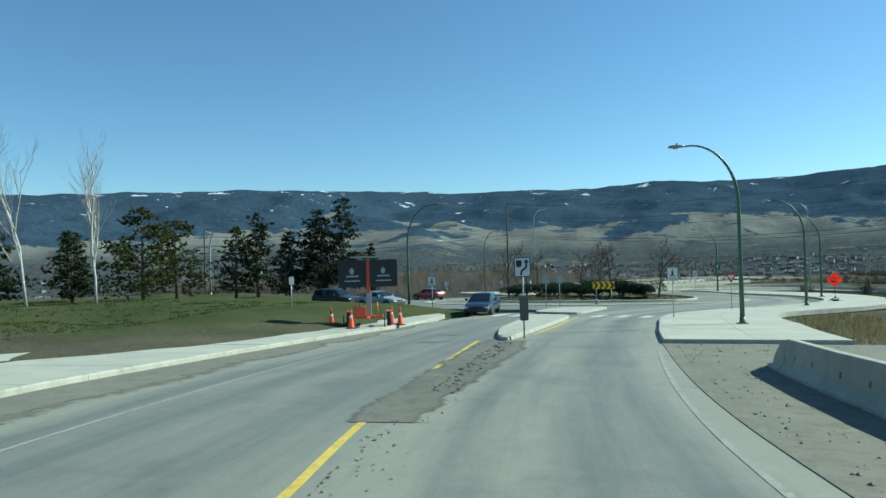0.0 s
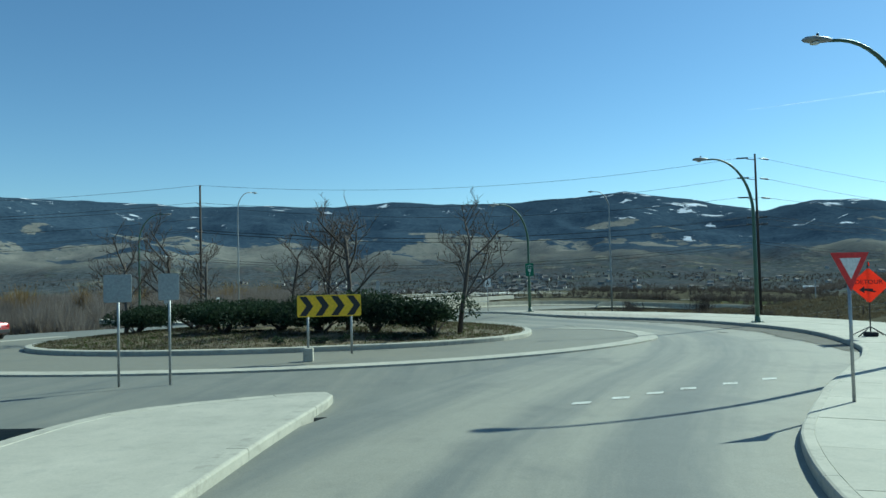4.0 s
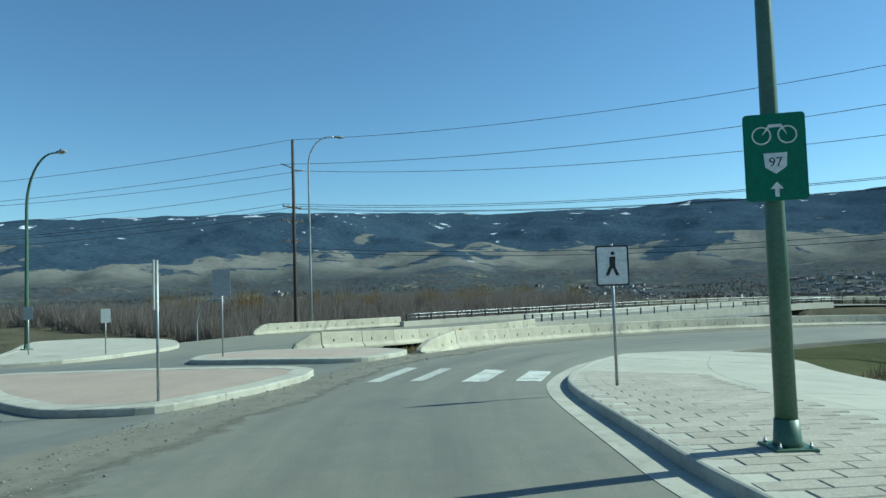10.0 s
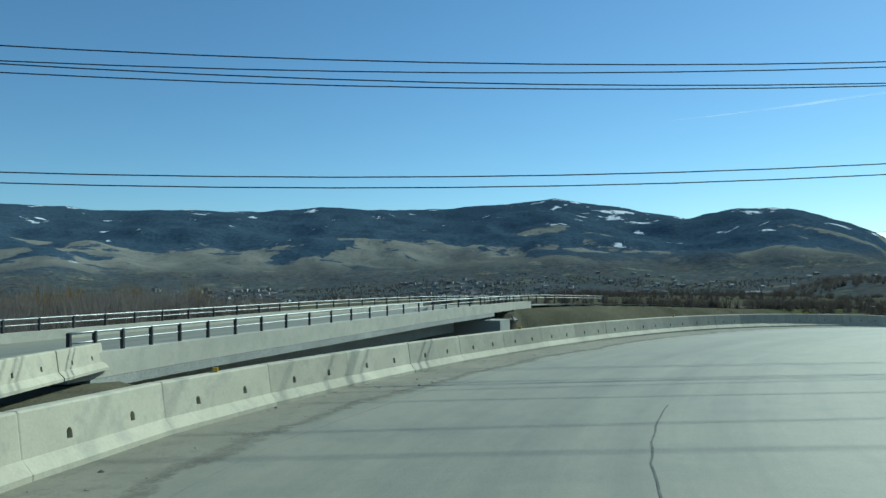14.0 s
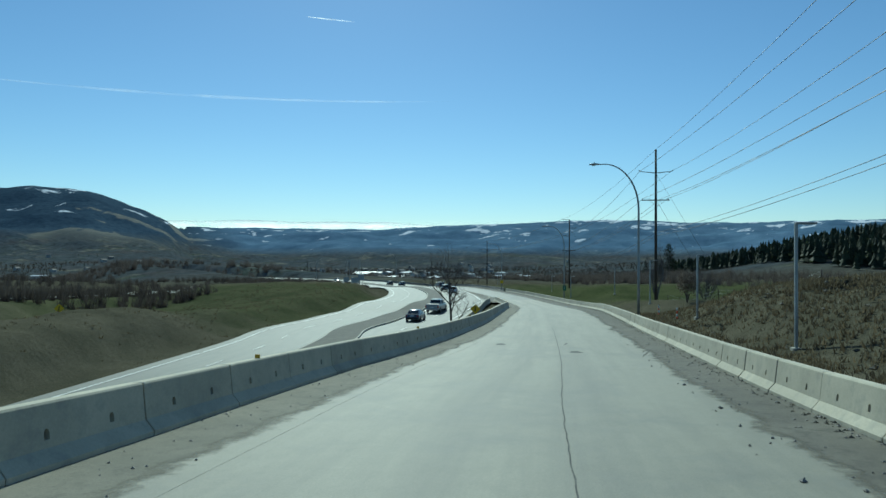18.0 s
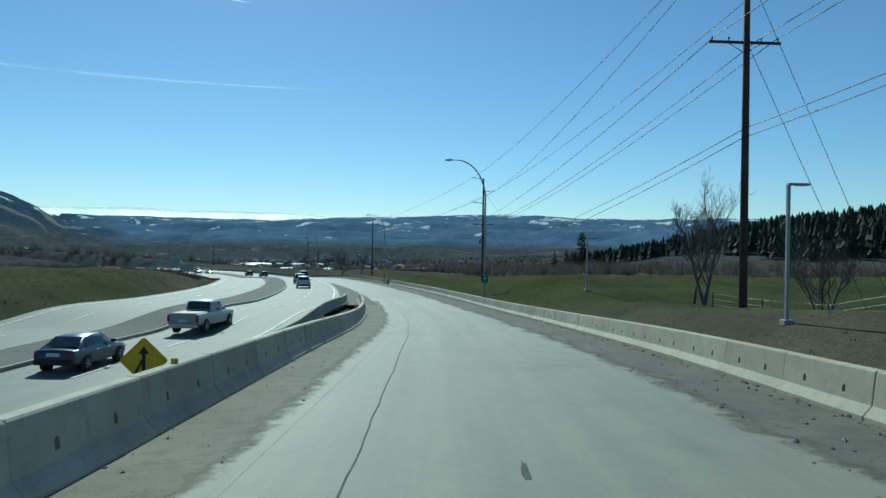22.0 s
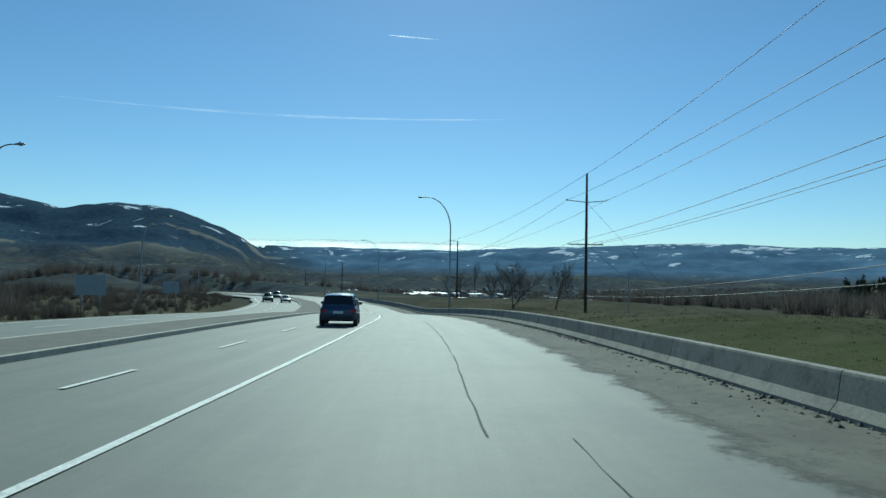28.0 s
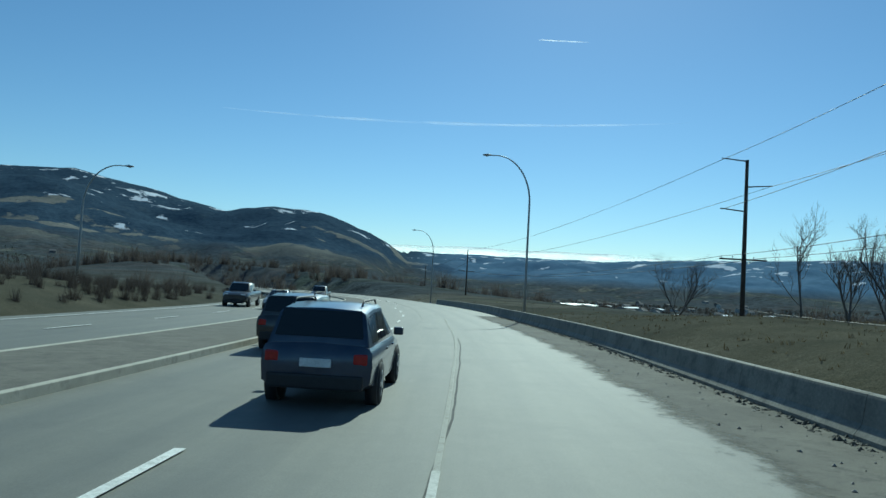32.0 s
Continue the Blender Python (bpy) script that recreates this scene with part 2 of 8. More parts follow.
WHITE_PAINT = surface("road_white", (0.62, 0.62, 0.58), (0.75, 0.75, 0.70), 30, 2.0, 0.7, 0, 0.1, dirt=(0.30, 0.30, 0.26), dirt_amount=0.7)
YELLOW_PAINT = surface("road_yellow", (0.60, 0.42, 0.06), (0.70, 0.50, 0.10), 30, 2.0, 0.7, 0, 0.1, dirt=(0.32, 0.28, 0.14), dirt_amount=0.7)
GREEN_STEEL = surface("green_painted_steel", (0.055, 0.11, 0.07), (0.085, 0.15, 0.10), 25, 1.2, 0.45, 0.0, 0.08)
GALV = surface("galvanised_steel", (0.30, 0.31, 0.31), (0.42, 0.43, 0.43), 25, 1.5, 0.5, 0.6, 0.1)
LAMP_GREY = plain("lamp_head_grey", (0.28, 0.29, 0.29), 0.5)
LENS = plain("lamp_lens", (0.62, 0.64, 0.62), 0.25)
WOOD = surface("creosoted_wood", (0.045, 0.035, 0.028), (0.085, 0.065, 0.05), 14, 0.8, 0.9, 0, 0.4)
RUBBER = plain("black_rubber", (0.018, 0.018, 0.02), 0.8)
BLACK = plain("black_paint", (0.015, 0.016, 0.018), 0.5)
WIRE = plain("cable_black", (0.02, 0.02, 0.022), 0.6)
SIGN_WHITE = plain("sign_white", (0.70, 0.71, 0.70), 0.5)
SIGN_BACK = plain("sign_back_aluminium", (0.36, 0.38, 0.38), 0.45, 0.5)
SIGN_GREEN = plain("sign_green", (0.008, 0.13, 0.065), 0.45)
SIGN_YELLOW = plain("sign_yellow", (0.80, 0.52, 0.01), 0.45)
SIGN_ORANGE = plain("sign_orange", (0.90, 0.10, 0.03), 0.55)
_nt = SIGN_ORANGE.node_tree
_tl, _mx = _nt.nodes.new("ShaderNodeBsdfTranslucent"), _nt.nodes.new("ShaderNodeMixShader")
_tl.inputs[0].default_value, _mx.inputs[0].default_value = (0.95, 0.12, 0.05, 1), 0.5
_nt.links.new(_nt.nodes["Principled BSDF"].outputs[0], _mx.inputs[1])
_nt.links.new(_tl.outputs[0], _mx.inputs[2])
_nt.links.new(_mx.outputs[0], _nt.nodes["Material Output"].inputs["Surface"])
ORANGE = plain("orange_plastic", (0.80, 0.10, 0.03), 0.5)
ORANGE_STEEL = plain("orange_painted_steel", (0.62, 0.12, 0.04), 0.45)
RED = plain("sign_red", (0.55, 0.03, 0.03), 0.45)
SCREEN = plain("matrix_screen", (0.012, 0.014, 0.02), 0.35)
INSULATOR = plain("grey_porcelain", (0.25, 0.25, 0.26), 0.3)
DARK_GLASS = plain("dark_insulator", (0.06, 0.062, 0.065), 0.3)
ROCK = surface("broken_rock", (0.16, 0.15, 0.14), (0.30, 0.28, 0.25), 6, 1.0, 0.9, 0, 0.5)
DARK_CONCRETE = surface("bridge_concrete", (0.25, 0.25, 0.23), (0.36, 0.36, 0.33), 12, 0.4, 0.9, 0, 0.2)


# ---- mesh helpers ----
def part(name, bm, material, parent=None, label=""):
    """One mesh object from a bmesh or a mesh, under a thing or a part."""
    if isinstance(bm, bmesh.types.BMesh):
        me = bpy.data.meshes.new(name)
        bm.to_mesh(me)
        bm.free()
    else:
        me = bm
    for one in (material if isinstance(material, (list, tuple)) else [material]):
        if len(me.materials) < 8 and not me.materials.get(one.name):
            me.materials.append(one)
    ob = new(name, me)
    if parent:
        ob.parent = parent
    if label:
        tagged(ob, label)
    return ob


def thing(name, m, label, category, group="", kind=""):
    ob = new(name)
    ob.empty_display_size = 0.2
    ob.matrix_world = m
    return tagged(ob, label, category, group, kind)


def smooth(me, angle=40):
    for p in me.polygons:
        p.use_smooth = True
    me.set_sharp_from_angle(angle=radians(angle))


def box(bm, x0, x1, y0, y1, z0, z1, bevel=0.0):
    r = bmesh.ops.create_cube(bm, size=1, matrix=Matrix.Translation(((x0 + x1) / 2, (y0 + y1) / 2, (z0 + z1) / 2)) @ Matrix.Diagonal((x1 - x0, y1 - y0, z1 - z0, 1)))
    if bevel:
        es = list({e for v in r["verts"] for e in v.link_edges})
        bmesh.ops.bevel(bm, geom=es, offset=bevel, segments=2, affect="EDGES", profile=0.6)
    return bm


def tube(bm, pts, radii, n=10, cap=True):
    """A round tube through points, with a radius at each."""
    pts = [Vector(p) for p in pts]
    if not isinstance(radii, (list, tuple)):
        radii = [radii] * len(pts)
    rings, side = [], None
    for i, p in enumerate(pts):
        d = (pts[min(i + 1, len(pts) - 1)] - pts[max(i - 1, 0)]).normalized()
        if side is None:
            side = d.cross(Vector((0.31, 0.77, 0.55))).normalized()
        side = (side - d * side.dot(d)).normalized()
        up = d.cross(side)
        rings.append([bm.verts.new(p + (side * math.cos(a) + up * math.sin(a)) * radii[i]) for a in [2 * math.pi * k / n for k in range(n)]])
    for a, b in zip(rings, rings[1:]):
        for k in range(n):
            f = bm.faces.new((a[k], a[(k + 1) % n], b[(k + 1) % n], b[k]))
            f.smooth = True
    if cap:
        bm.faces.new(rings[0][::-1])
        bm.faces.new(rings[-1])
    return bm


def lathe(bm, profile, n=16, m=Matrix()):
    """A turned solid from (radius, height) pairs."""
    rings = []
    for r, z in profile:
        rings.append([bm.verts.new(m @ Vector((r * math.cos(2 * math.pi * k / n), r * math.sin(2 * math.pi * k / n), z))) for k in range(n)])
    for a, b in zip(rings, rings[1:]):
        for k in range(n):
            f = bm.faces.new((a[k], a[(k + 1) % n], b[(k + 1) % n], b[k]))
            f.smooth = True
    bm.faces.new(rings[0][::-1])
    bm.faces.new(rings[-1])
    return bm


def plate(bm, outline, y0, y1):
    """A flat outline in x and z, drawn out from y0 to y1."""
    a = [bm.verts.new((x, y0, z)) for x, z in outline]
    b = [bm.verts.new((x, y1, z)) for x, z in outline]
    bm.faces.new(a)
    bm.faces.new(b[::-1])
    n = len(a)
    for k in range(n):
        bm.faces.new((a[k], b[k], b[(k + 1) % n], a[(k + 1) % n]))
    bmesh.ops.recalc_face_normals(bm, faces=bm.faces[:])
    return bm


def rounded(w, h, r, cx=0.0, cz=0.0, n=5):
    out = []
    for sx, sz, a0 in ((1, 1, 0), (-1, 1, 90), (-1, -1, 180), (1, -1, 270)):
        for k in range(n):
            a = radians(a0 + 90 * k / (n - 1))
            out.append((cx + sx * (w / 2 - r) + r * math.cos(a), cz + sz * (h / 2 - r) + r * math.sin(a)))
    return out


# ---- the plan: centre lines ----
BEFORE = [(21.0, -84.0, 3.6), (16.0, -70.0, 3.0), (11.5, -56.5, 2.3)]
TOWN = [(7.3, -43.5, 1.73), (4.1, -33.0, 1.28), (2.0, -22.3, 0.85), (0.5, -12.5, 0.44), (-0.1, -3.9, 0.14),
        (0.5, 3.6, -0.14), (3.0, 10.5, -0.33), (6.1, 17.0, -0.47), (7.8, 24.2, -0.65), (6.8, 30.9, -0.80),
        (3.6, 36.5, -0.95), (-0.0, 42.1, -1.20), (-3.3, 48.7, -1.50), (-4.9, 55.8, -1.84), (-5.2, 64.1, -2.10),
        (-2.6, 74.0, -2.33), (3.3, 84.0, -2.61), (11.5, 92.7, -2.98)]
RAMP = [(20.5, 99.0, -3.49), (29.9, 103.7, -4.16), (41.4, 108.8, -4.93), (55.4, 115.3, -5.73), (70.7, 122.6, -6.51), (86.5, 130.2, -7.33), (102.6, 138.4, -8.42), (118.8, 147.9, -9.32), (134.6, 158.3, -9.88), (151.4, 170.8, -10.3), (169.0, 185.2, -10.71), (186.3, 200.4, -11.13), (202.4, 215.8, -11.65), (217.5, 232.0, -12.52), (231.8, 249.4, -13.61)]
AFTER = [(241.3, 261.0, -13.9), (250.8, 273.0, -14.1), (259.8, 285.5, -14.3), (268.3, 298.0, -14.5), (276.3, 310.5, -14.7), (291.3, 337.0, -15.2), (313.3, 387.0, -16.0), (330.3, 457.0, -17.0), (345.3, 557.0, -18.0)]
KN = np.array(BEFORE + TOWN + RAMP + AFTER)


def spline(k, step=20):
    """Points along a smooth curve through the knots, step per span, and their parameters."""
    k = np.asarray(k, float)
    p = np.vstack([2 * k[0] - k[1], k, 2 * k[-1] - k[-2]])
    out, us = [], []
    for i in range(1, len(p) - 2):
        for j in range(step):
            t = j / step
            a, b, c, d = p[i - 1], p[i], p[i + 1], p[i + 2]
            out.append(0.5 * (2 * b + (c - a) * t + (2 * a - 5 * b + 4 * c - d) * t * t + (3 * b - a - 3 * c + d) * t ** 3))
            us.append(i - 1 + t)
    out.append(p[-2])
    us.append(len(k) - 1)
    return np.array(out), np.array(us)


RD, RU = spline(KN)
RU = RU - len(BEFORE)
HWY = [(-320, 20, -9.0), (-200, 42, -9.2), (-100, 66, -9.4), (-40, 88, -9.5), (0, 106, -9.6), (30, 121, -9.6), (65.5, 138.7, -9.63), (78.3, 146.7, -9.75), (88.2, 150.7, -9.85), (97.6, 154.8, -9.9), (107.8, 158.7, -9.95), (119.4, 163.9, -9.63), (132.2, 171.9, -10.02), (147.8, 182.5, -10.38), (165.7, 196.2, -10.79), (186.2, 213.5, -11.31), (202.3, 228.1, -11.96), (220.7, 247.4, -13.22), (236.2, 265.1, -13.9), (250.4, 282.8, -14.2), (266.9, 306.7, -14.58), (296.8, 361.8, -15.57), (332.1, 506.0, -17.5)]
HW, HU = spline(HWY)
OVER = [(-10.5, 44, -1.35), (-15, 52, -1.6), (-18.5, 60, -1.85), (-20.2, 68, -2.05), (-20.4, 77, -2.2), (-19, 86, -2.35), (-13.5, 100, -2.5), (-5.2, 119, -2.7), (5, 140, -3.2), (24, 166, -4.6), (56, 194, -7.0), (105, 232, -9.8), (150, 270, -12.0), (190, 320, -14)]
OV, OU = spline(OVER)


def tangents(c):
    d = np.gradient(c[:, :2], axis=0)
    return d / np.linalg.norm(d, axis=1)[:, None]


RT, HT, OT = tangents(RD), tangents(HW), tangents(OV)


def fade(a, b, x):
    t = np.clip((x - a) / (b - a), 0, 1)
    return t * t * (3 - 2 * t)


def along(c, cu, ct, u, lat, dz=0.0):
    """The place at parameter u of a centre line, lat metres to its right."""
    x, y, z = (np.interp(u, cu, c[:, k]) for k in range(3))
    tx, ty = np.interp(u, cu, ct[:, 0]), np.interp(u, cu, ct[:, 1])
    x, y = x + ty * lat, y - tx * lat
    w = shared_level(c, u)
    if w > 0:
        z = z * (1 - w) + zr1(x, y) * w
    return Vector((x, y, z + dz))


def shared_level(c, u):
    """How far the three roads lie on one common surface: at the merge and where the overpass leaves the roundabout."""
    if c is RD:
        return float(max(fade(24.0, 25.5, u), fade(9.2, 10.4, u) * (1 - fade(15.6, 17.4, u))))
    if c is HW:
        return float(fade(9.3, 11.0, u))
    return 1 - float(fade(3.4, 5.0, u))


def at_road(u, lat, dz=0.0):
    return along(RD, RU, RT, u, lat, dz)


def road_yaw(u):
    """Degrees to turn a thing built facing +y so that it faces along the road."""
    return math.degrees(math.atan2(-np.interp(u, RU, RT[:, 0]), np.interp(u, RU, RT[:, 1])))


def rise(x, y):
    """The low swell of the ground at the roundabout's exit, round the paved islands and the lamp."""
    return 0.55 * np.exp(-((x + 9) ** 2 + (y - 56) ** 2) / 112.0) + 0.30 * np.exp(-((x - 2) ** 2 + (y - 46) ** 2) / 45.0)


def zr(x, y):
    """The height of the carriageway's surface, eased out sideways."""
    x, y = np.atleast_1d(np.asarray(x, float)), np.atleast_1d(np.asarray(y, float))
    s = RD[::4]
    d = (s[None, :, 0] - x[:, None]) ** 2 + (s[None, :, 1] - y[:, None]) ** 2
    w = 1 / (d + 4) ** 2
    return (w * s[None, :, 2]).sum(1) / w.sum(1) + rise(x, y)


def zr1(x, y):
    return float(zr(x, y)[0])


_w = fade(9.3, 11.0, HU)
HW[:, 2] = HW[:, 2] * (1 - _w) + zr(HW[:, 0], HW[:, 1]) * _w


def knots(u, *pairs):
    return float(np.interp(u, [p[0] for p in pairs], [p[1] for p in pairs]))


# edges of the carriageway, metres to the right of the driven line
def left_edge(u):
    return knots(u, (-4, -8.5), (0, -9.6), (1.2, -10.6), (2.3, -10.2), (3.3, -9.6), (11.8, -4.4), (12.25, -3.25), (13.1, -3.0), (13.3, -2.9), (13.55, -3.0), (13.75, -3.45), (14.05, -4.4), (14.4, -5.15), (14.8, -5.6), (15.2, -5.5), (16, -5.2), (18, -5.2), (19.7, -4.9), (20.5, -4.1), (21.5, -3.5), (23.5, -3.3), (25.95, -3.3), (26.1, -5.0), (26.3, -5.7), (27.5, -5.4), (29, -3.9), (31, -2.6), (33, -1.6), (36, -0.6))


def right_edge(u):
    return knots(u, (-4, 5.2), (1.5, 5.2), (2.2, 5.0), (12, 3.4), (13, 3.3), (13.8, 4.6), (14.5, 5.6), (16, 5.6), (17, 5.2), (18.5, 4.9), (19.8, 5.0), (21, 5.4), (22.2, 6.0), (24, 6.6), (26.7, 6.6), (30, 6.5), (34, 6.6), (44, 6.6))


# ---- ground, valley and mountains: one sheet ----
SKY_L = [(-180, 4.0), (-120, 4.6), (-90, 5.0), (-64, 5.3), (-58, 5.65), (-51, 6.0), (-41, 6.3), (-31, 6.15), (-23, 5.8), (-19, 5.95), (-13, 5.8), (-8, 6.2), (-2, 5.85), (3, 5.95), (11.6, 6.4), (16.3, 5.6), (21.8, 4.3), (25.4, 5.0),
         (29.1, 4.75), (32.5, 3.5), (35.2, 2.15), (42, 2.15), (51, 2.15), (57, 2.5), (63, 2.7), (70, 2.95), (77, 2.6), (85, 2.6), (91, 2.6), (110, 3.0), (140, 3.5), (180, 4.0)]
RIDGE = [(-180, 4300), (20, 4300), (22, 4000), (34, 3700), (36, 4550), (180, 4550)]
CX, CY = 60.0, 100.0
NEAR = [(39, 84, -4.2), (50, 60, -2.5), (70, 68, -2.5), (98, 66, -5.0), (116, 111, -9.2), (155, 33, -8.5), (196, 153, -11.2), (273, 79, -11), (269, 211, -13), (-24, -20, 1.2), (-32, -16, 1.5), (-45, 5, 0.9), (-60, 40, -0.5), (-30, -50, 3), (22, -25, 1.1), (24, 5, -0.6), (30, 30, -2.4), (38, 50, -4.2), (22, 60, -3.6), (32, 78, -5.0), (-50, 120, -9), (20, 165, -10), (70, 195, -11), (195, 277, -13), (31, 88.5, -3.4), (42, 92, -3.0), (60, -20, 0.5), (100, 10, -2), (-36, 80, -4.5), (-60, 70, -6.5), (295, 337, -15), (57, 102.6, -2.6), (67, 105.4, -2.8), (77.4, 110, -4.9), (87, 114.6, -7.0), (56, 96, -1.9), (60, 90, -1.5), (75, 96, -1.9), (90, 104, -4.9), (47, 97, -2.0)]


def near_line(x, y, c):
    d = (c[None, :, 0] - x[:, None]) ** 2 + (c[None, :, 1] - y[:, None]) ** 2
    i = d.argmin(1)
    return np.sqrt(d[np.arange(len(x)), i]), i


def wobble(x, y, scale, seed=0.0):
    return np.array([noise.fractal(Vector((a * scale + seed, b * scale, seed)), 1.0, 2.0, 4) for a, b in zip(x, y)])


def ground_z(x, y):
    """Height of the earth away from the built surfaces."""
    x, y = np.atleast_1d(np.asarray(x, float)), np.atleast_1d(np.asarray(y, float))
    r, az = np.hypot(x - CX, y - CY), np.degrees(np.arctan2(x - CX, y - CY))
    k = np.array(NEAR)
    d = (k[None, :, 0] - x[:, None]) ** 2 + (k[None, :, 1] - y[:, None]) ** 2
    w = 1 / (d + 30) ** 1.6
    env = (w * k[None, :, 2]).sum(1) / w.sum(1)
    env = env + np.where(r < 600, 0.45, 0) * wobble(x, y, 0.09) + np.where(r < 200, 0.22, 0) * wobble(x, y, 0.35, 5.0)
    # platforms: ramp and town streets, highway, overpass approaches
    da, ia = near_line(x, y, RD)
    db, ib = near_line(x, y, HW)
    dc, ic = near_line(x, y, OV)
    round_d = np.hypot(x + 9, y - 31) - 25
    za = zr(x, y) if len(x) < 4000 else np.concatenate([zr(x[i:i + 4000], y[i:i + 4000]) for i in range(0, len(x), 4000)])
    ua = RU[ia]
    ea = np.maximum(np.minimum(da - np.interp(ua, [-4, 4, 8, 11, 12.5, 14, 40], [8, 8, 8, 9, 7.5, 7.5, 7.8]), round_d), 0)
    eb = np.maximum(db - 13.5, 0)
    span = (OU[ic] > 5.05) & (OU[ic] < 6.95)
    ec = np.maximum(dc - 7.5, 0) + np.where(span, 60, 0)
    wa, wb, wc = 1 / (ea + 0.15) ** 2, 1 / (eb + 0.15) ** 2, 1 / (ec + 0.15) ** 2
    wa = np.where((ua > 25.5) & (eb < 0.1), 0.001, wa)
    we = 1 / 2.8 ** 2 * fade(0, 8, np.minimum(np.minimum(ea, eb), ec)) + 1e-6
    zb = np.where(HU[ib] > 8.8, np.minimum(HW[ib, 2], za) - 0.2, HW[ib, 2])
    z = (wa * (za - 0.22 - 0.2 * fade(24.5, 26, ua)) + wb * (zb - 0.25) + wc * (OV[ic, 2] - 0.3) + we * env) / (wa + wb + wc + we)
    # valley floor and ranges
    v = -16 - 20 * fade(250, 900, r)
    hill = fade(62, 88, az) * (1 - fade(140, 165, az))
    v = v + hill * (6 + 26 * fade(230, 520, r) * fade(70, 100, az) + 16 * fade(300, 800, r))
    top = np.interp(az, [p[0] for p in RIDGE], [p[1] for p in RIDGE])
    el = np.interp(az, [p[0] for p in SKY_L], [p[1] for p in SKY_L])
    zt = top * np.tan(np.radians(el)) - 3
    s = np.clip((r - 1250) / (top - 1250), 0, 1.12)
    low = np.interp(az, [34.5, 36], [1.35, 2.1])
    wv = wobble(x, y, 0.0016, 7.0)
    wf = wobble(x, y, 0.006, 3.0)
    far = v + (zt - v) * np.minimum(s, 1) ** low + (wv * 55 + wf * 16) * fade(0.0, 0.35, s) * (1 - fade(0.82, 1.0, s)) + wf * 9 * fade(0.9, 1, s)
    far = far - np.maximum(s - 1, 0) * 900
    f = fade(170, 420, r) * fade(12, 90, np.minimum(ea, eb))
    return z * (1 - f) + far * f


def gz(x, y):
    return float(ground_z(x, y)[0])


def build_ground():
    rings = [1.0]
    while rings[-1] < 4900:
        rings.append(rings[-1] + (2.0 if rings[-1] < 250 else min(rings[-1] * 0.03, 60)))
    n = 720
    rr, aa = np.meshgrid(rings, np.arange(n) * 2 * math.pi / n, indexing="ij")
    x, y = (CX + rr * np.sin(aa)).ravel(), (CY + rr * np.cos(aa)).ravel()
    z = np.concatenate([ground_z(x[i:i + 6000], y[i:i + 6000]) for i in range(0, len(x), 6000)])
    i = np.arange(len(rings) - 1)[:, None] * n
    j = np.arange(n)[None, :]
    f = np.stack([i + j, i + n + j, i + n + (j + 1) % n, i + (j + 1) % n], -1).reshape(-1, 4)
    me = bpy.data.meshes.new("ground")
    me.from_pydata(np.stack([x, y, z], 1).tolist(), [], f[:, ::-1].tolist() + [list(range(n))])
    for p in me.polygons:
        p.use_smooth = True
    return me


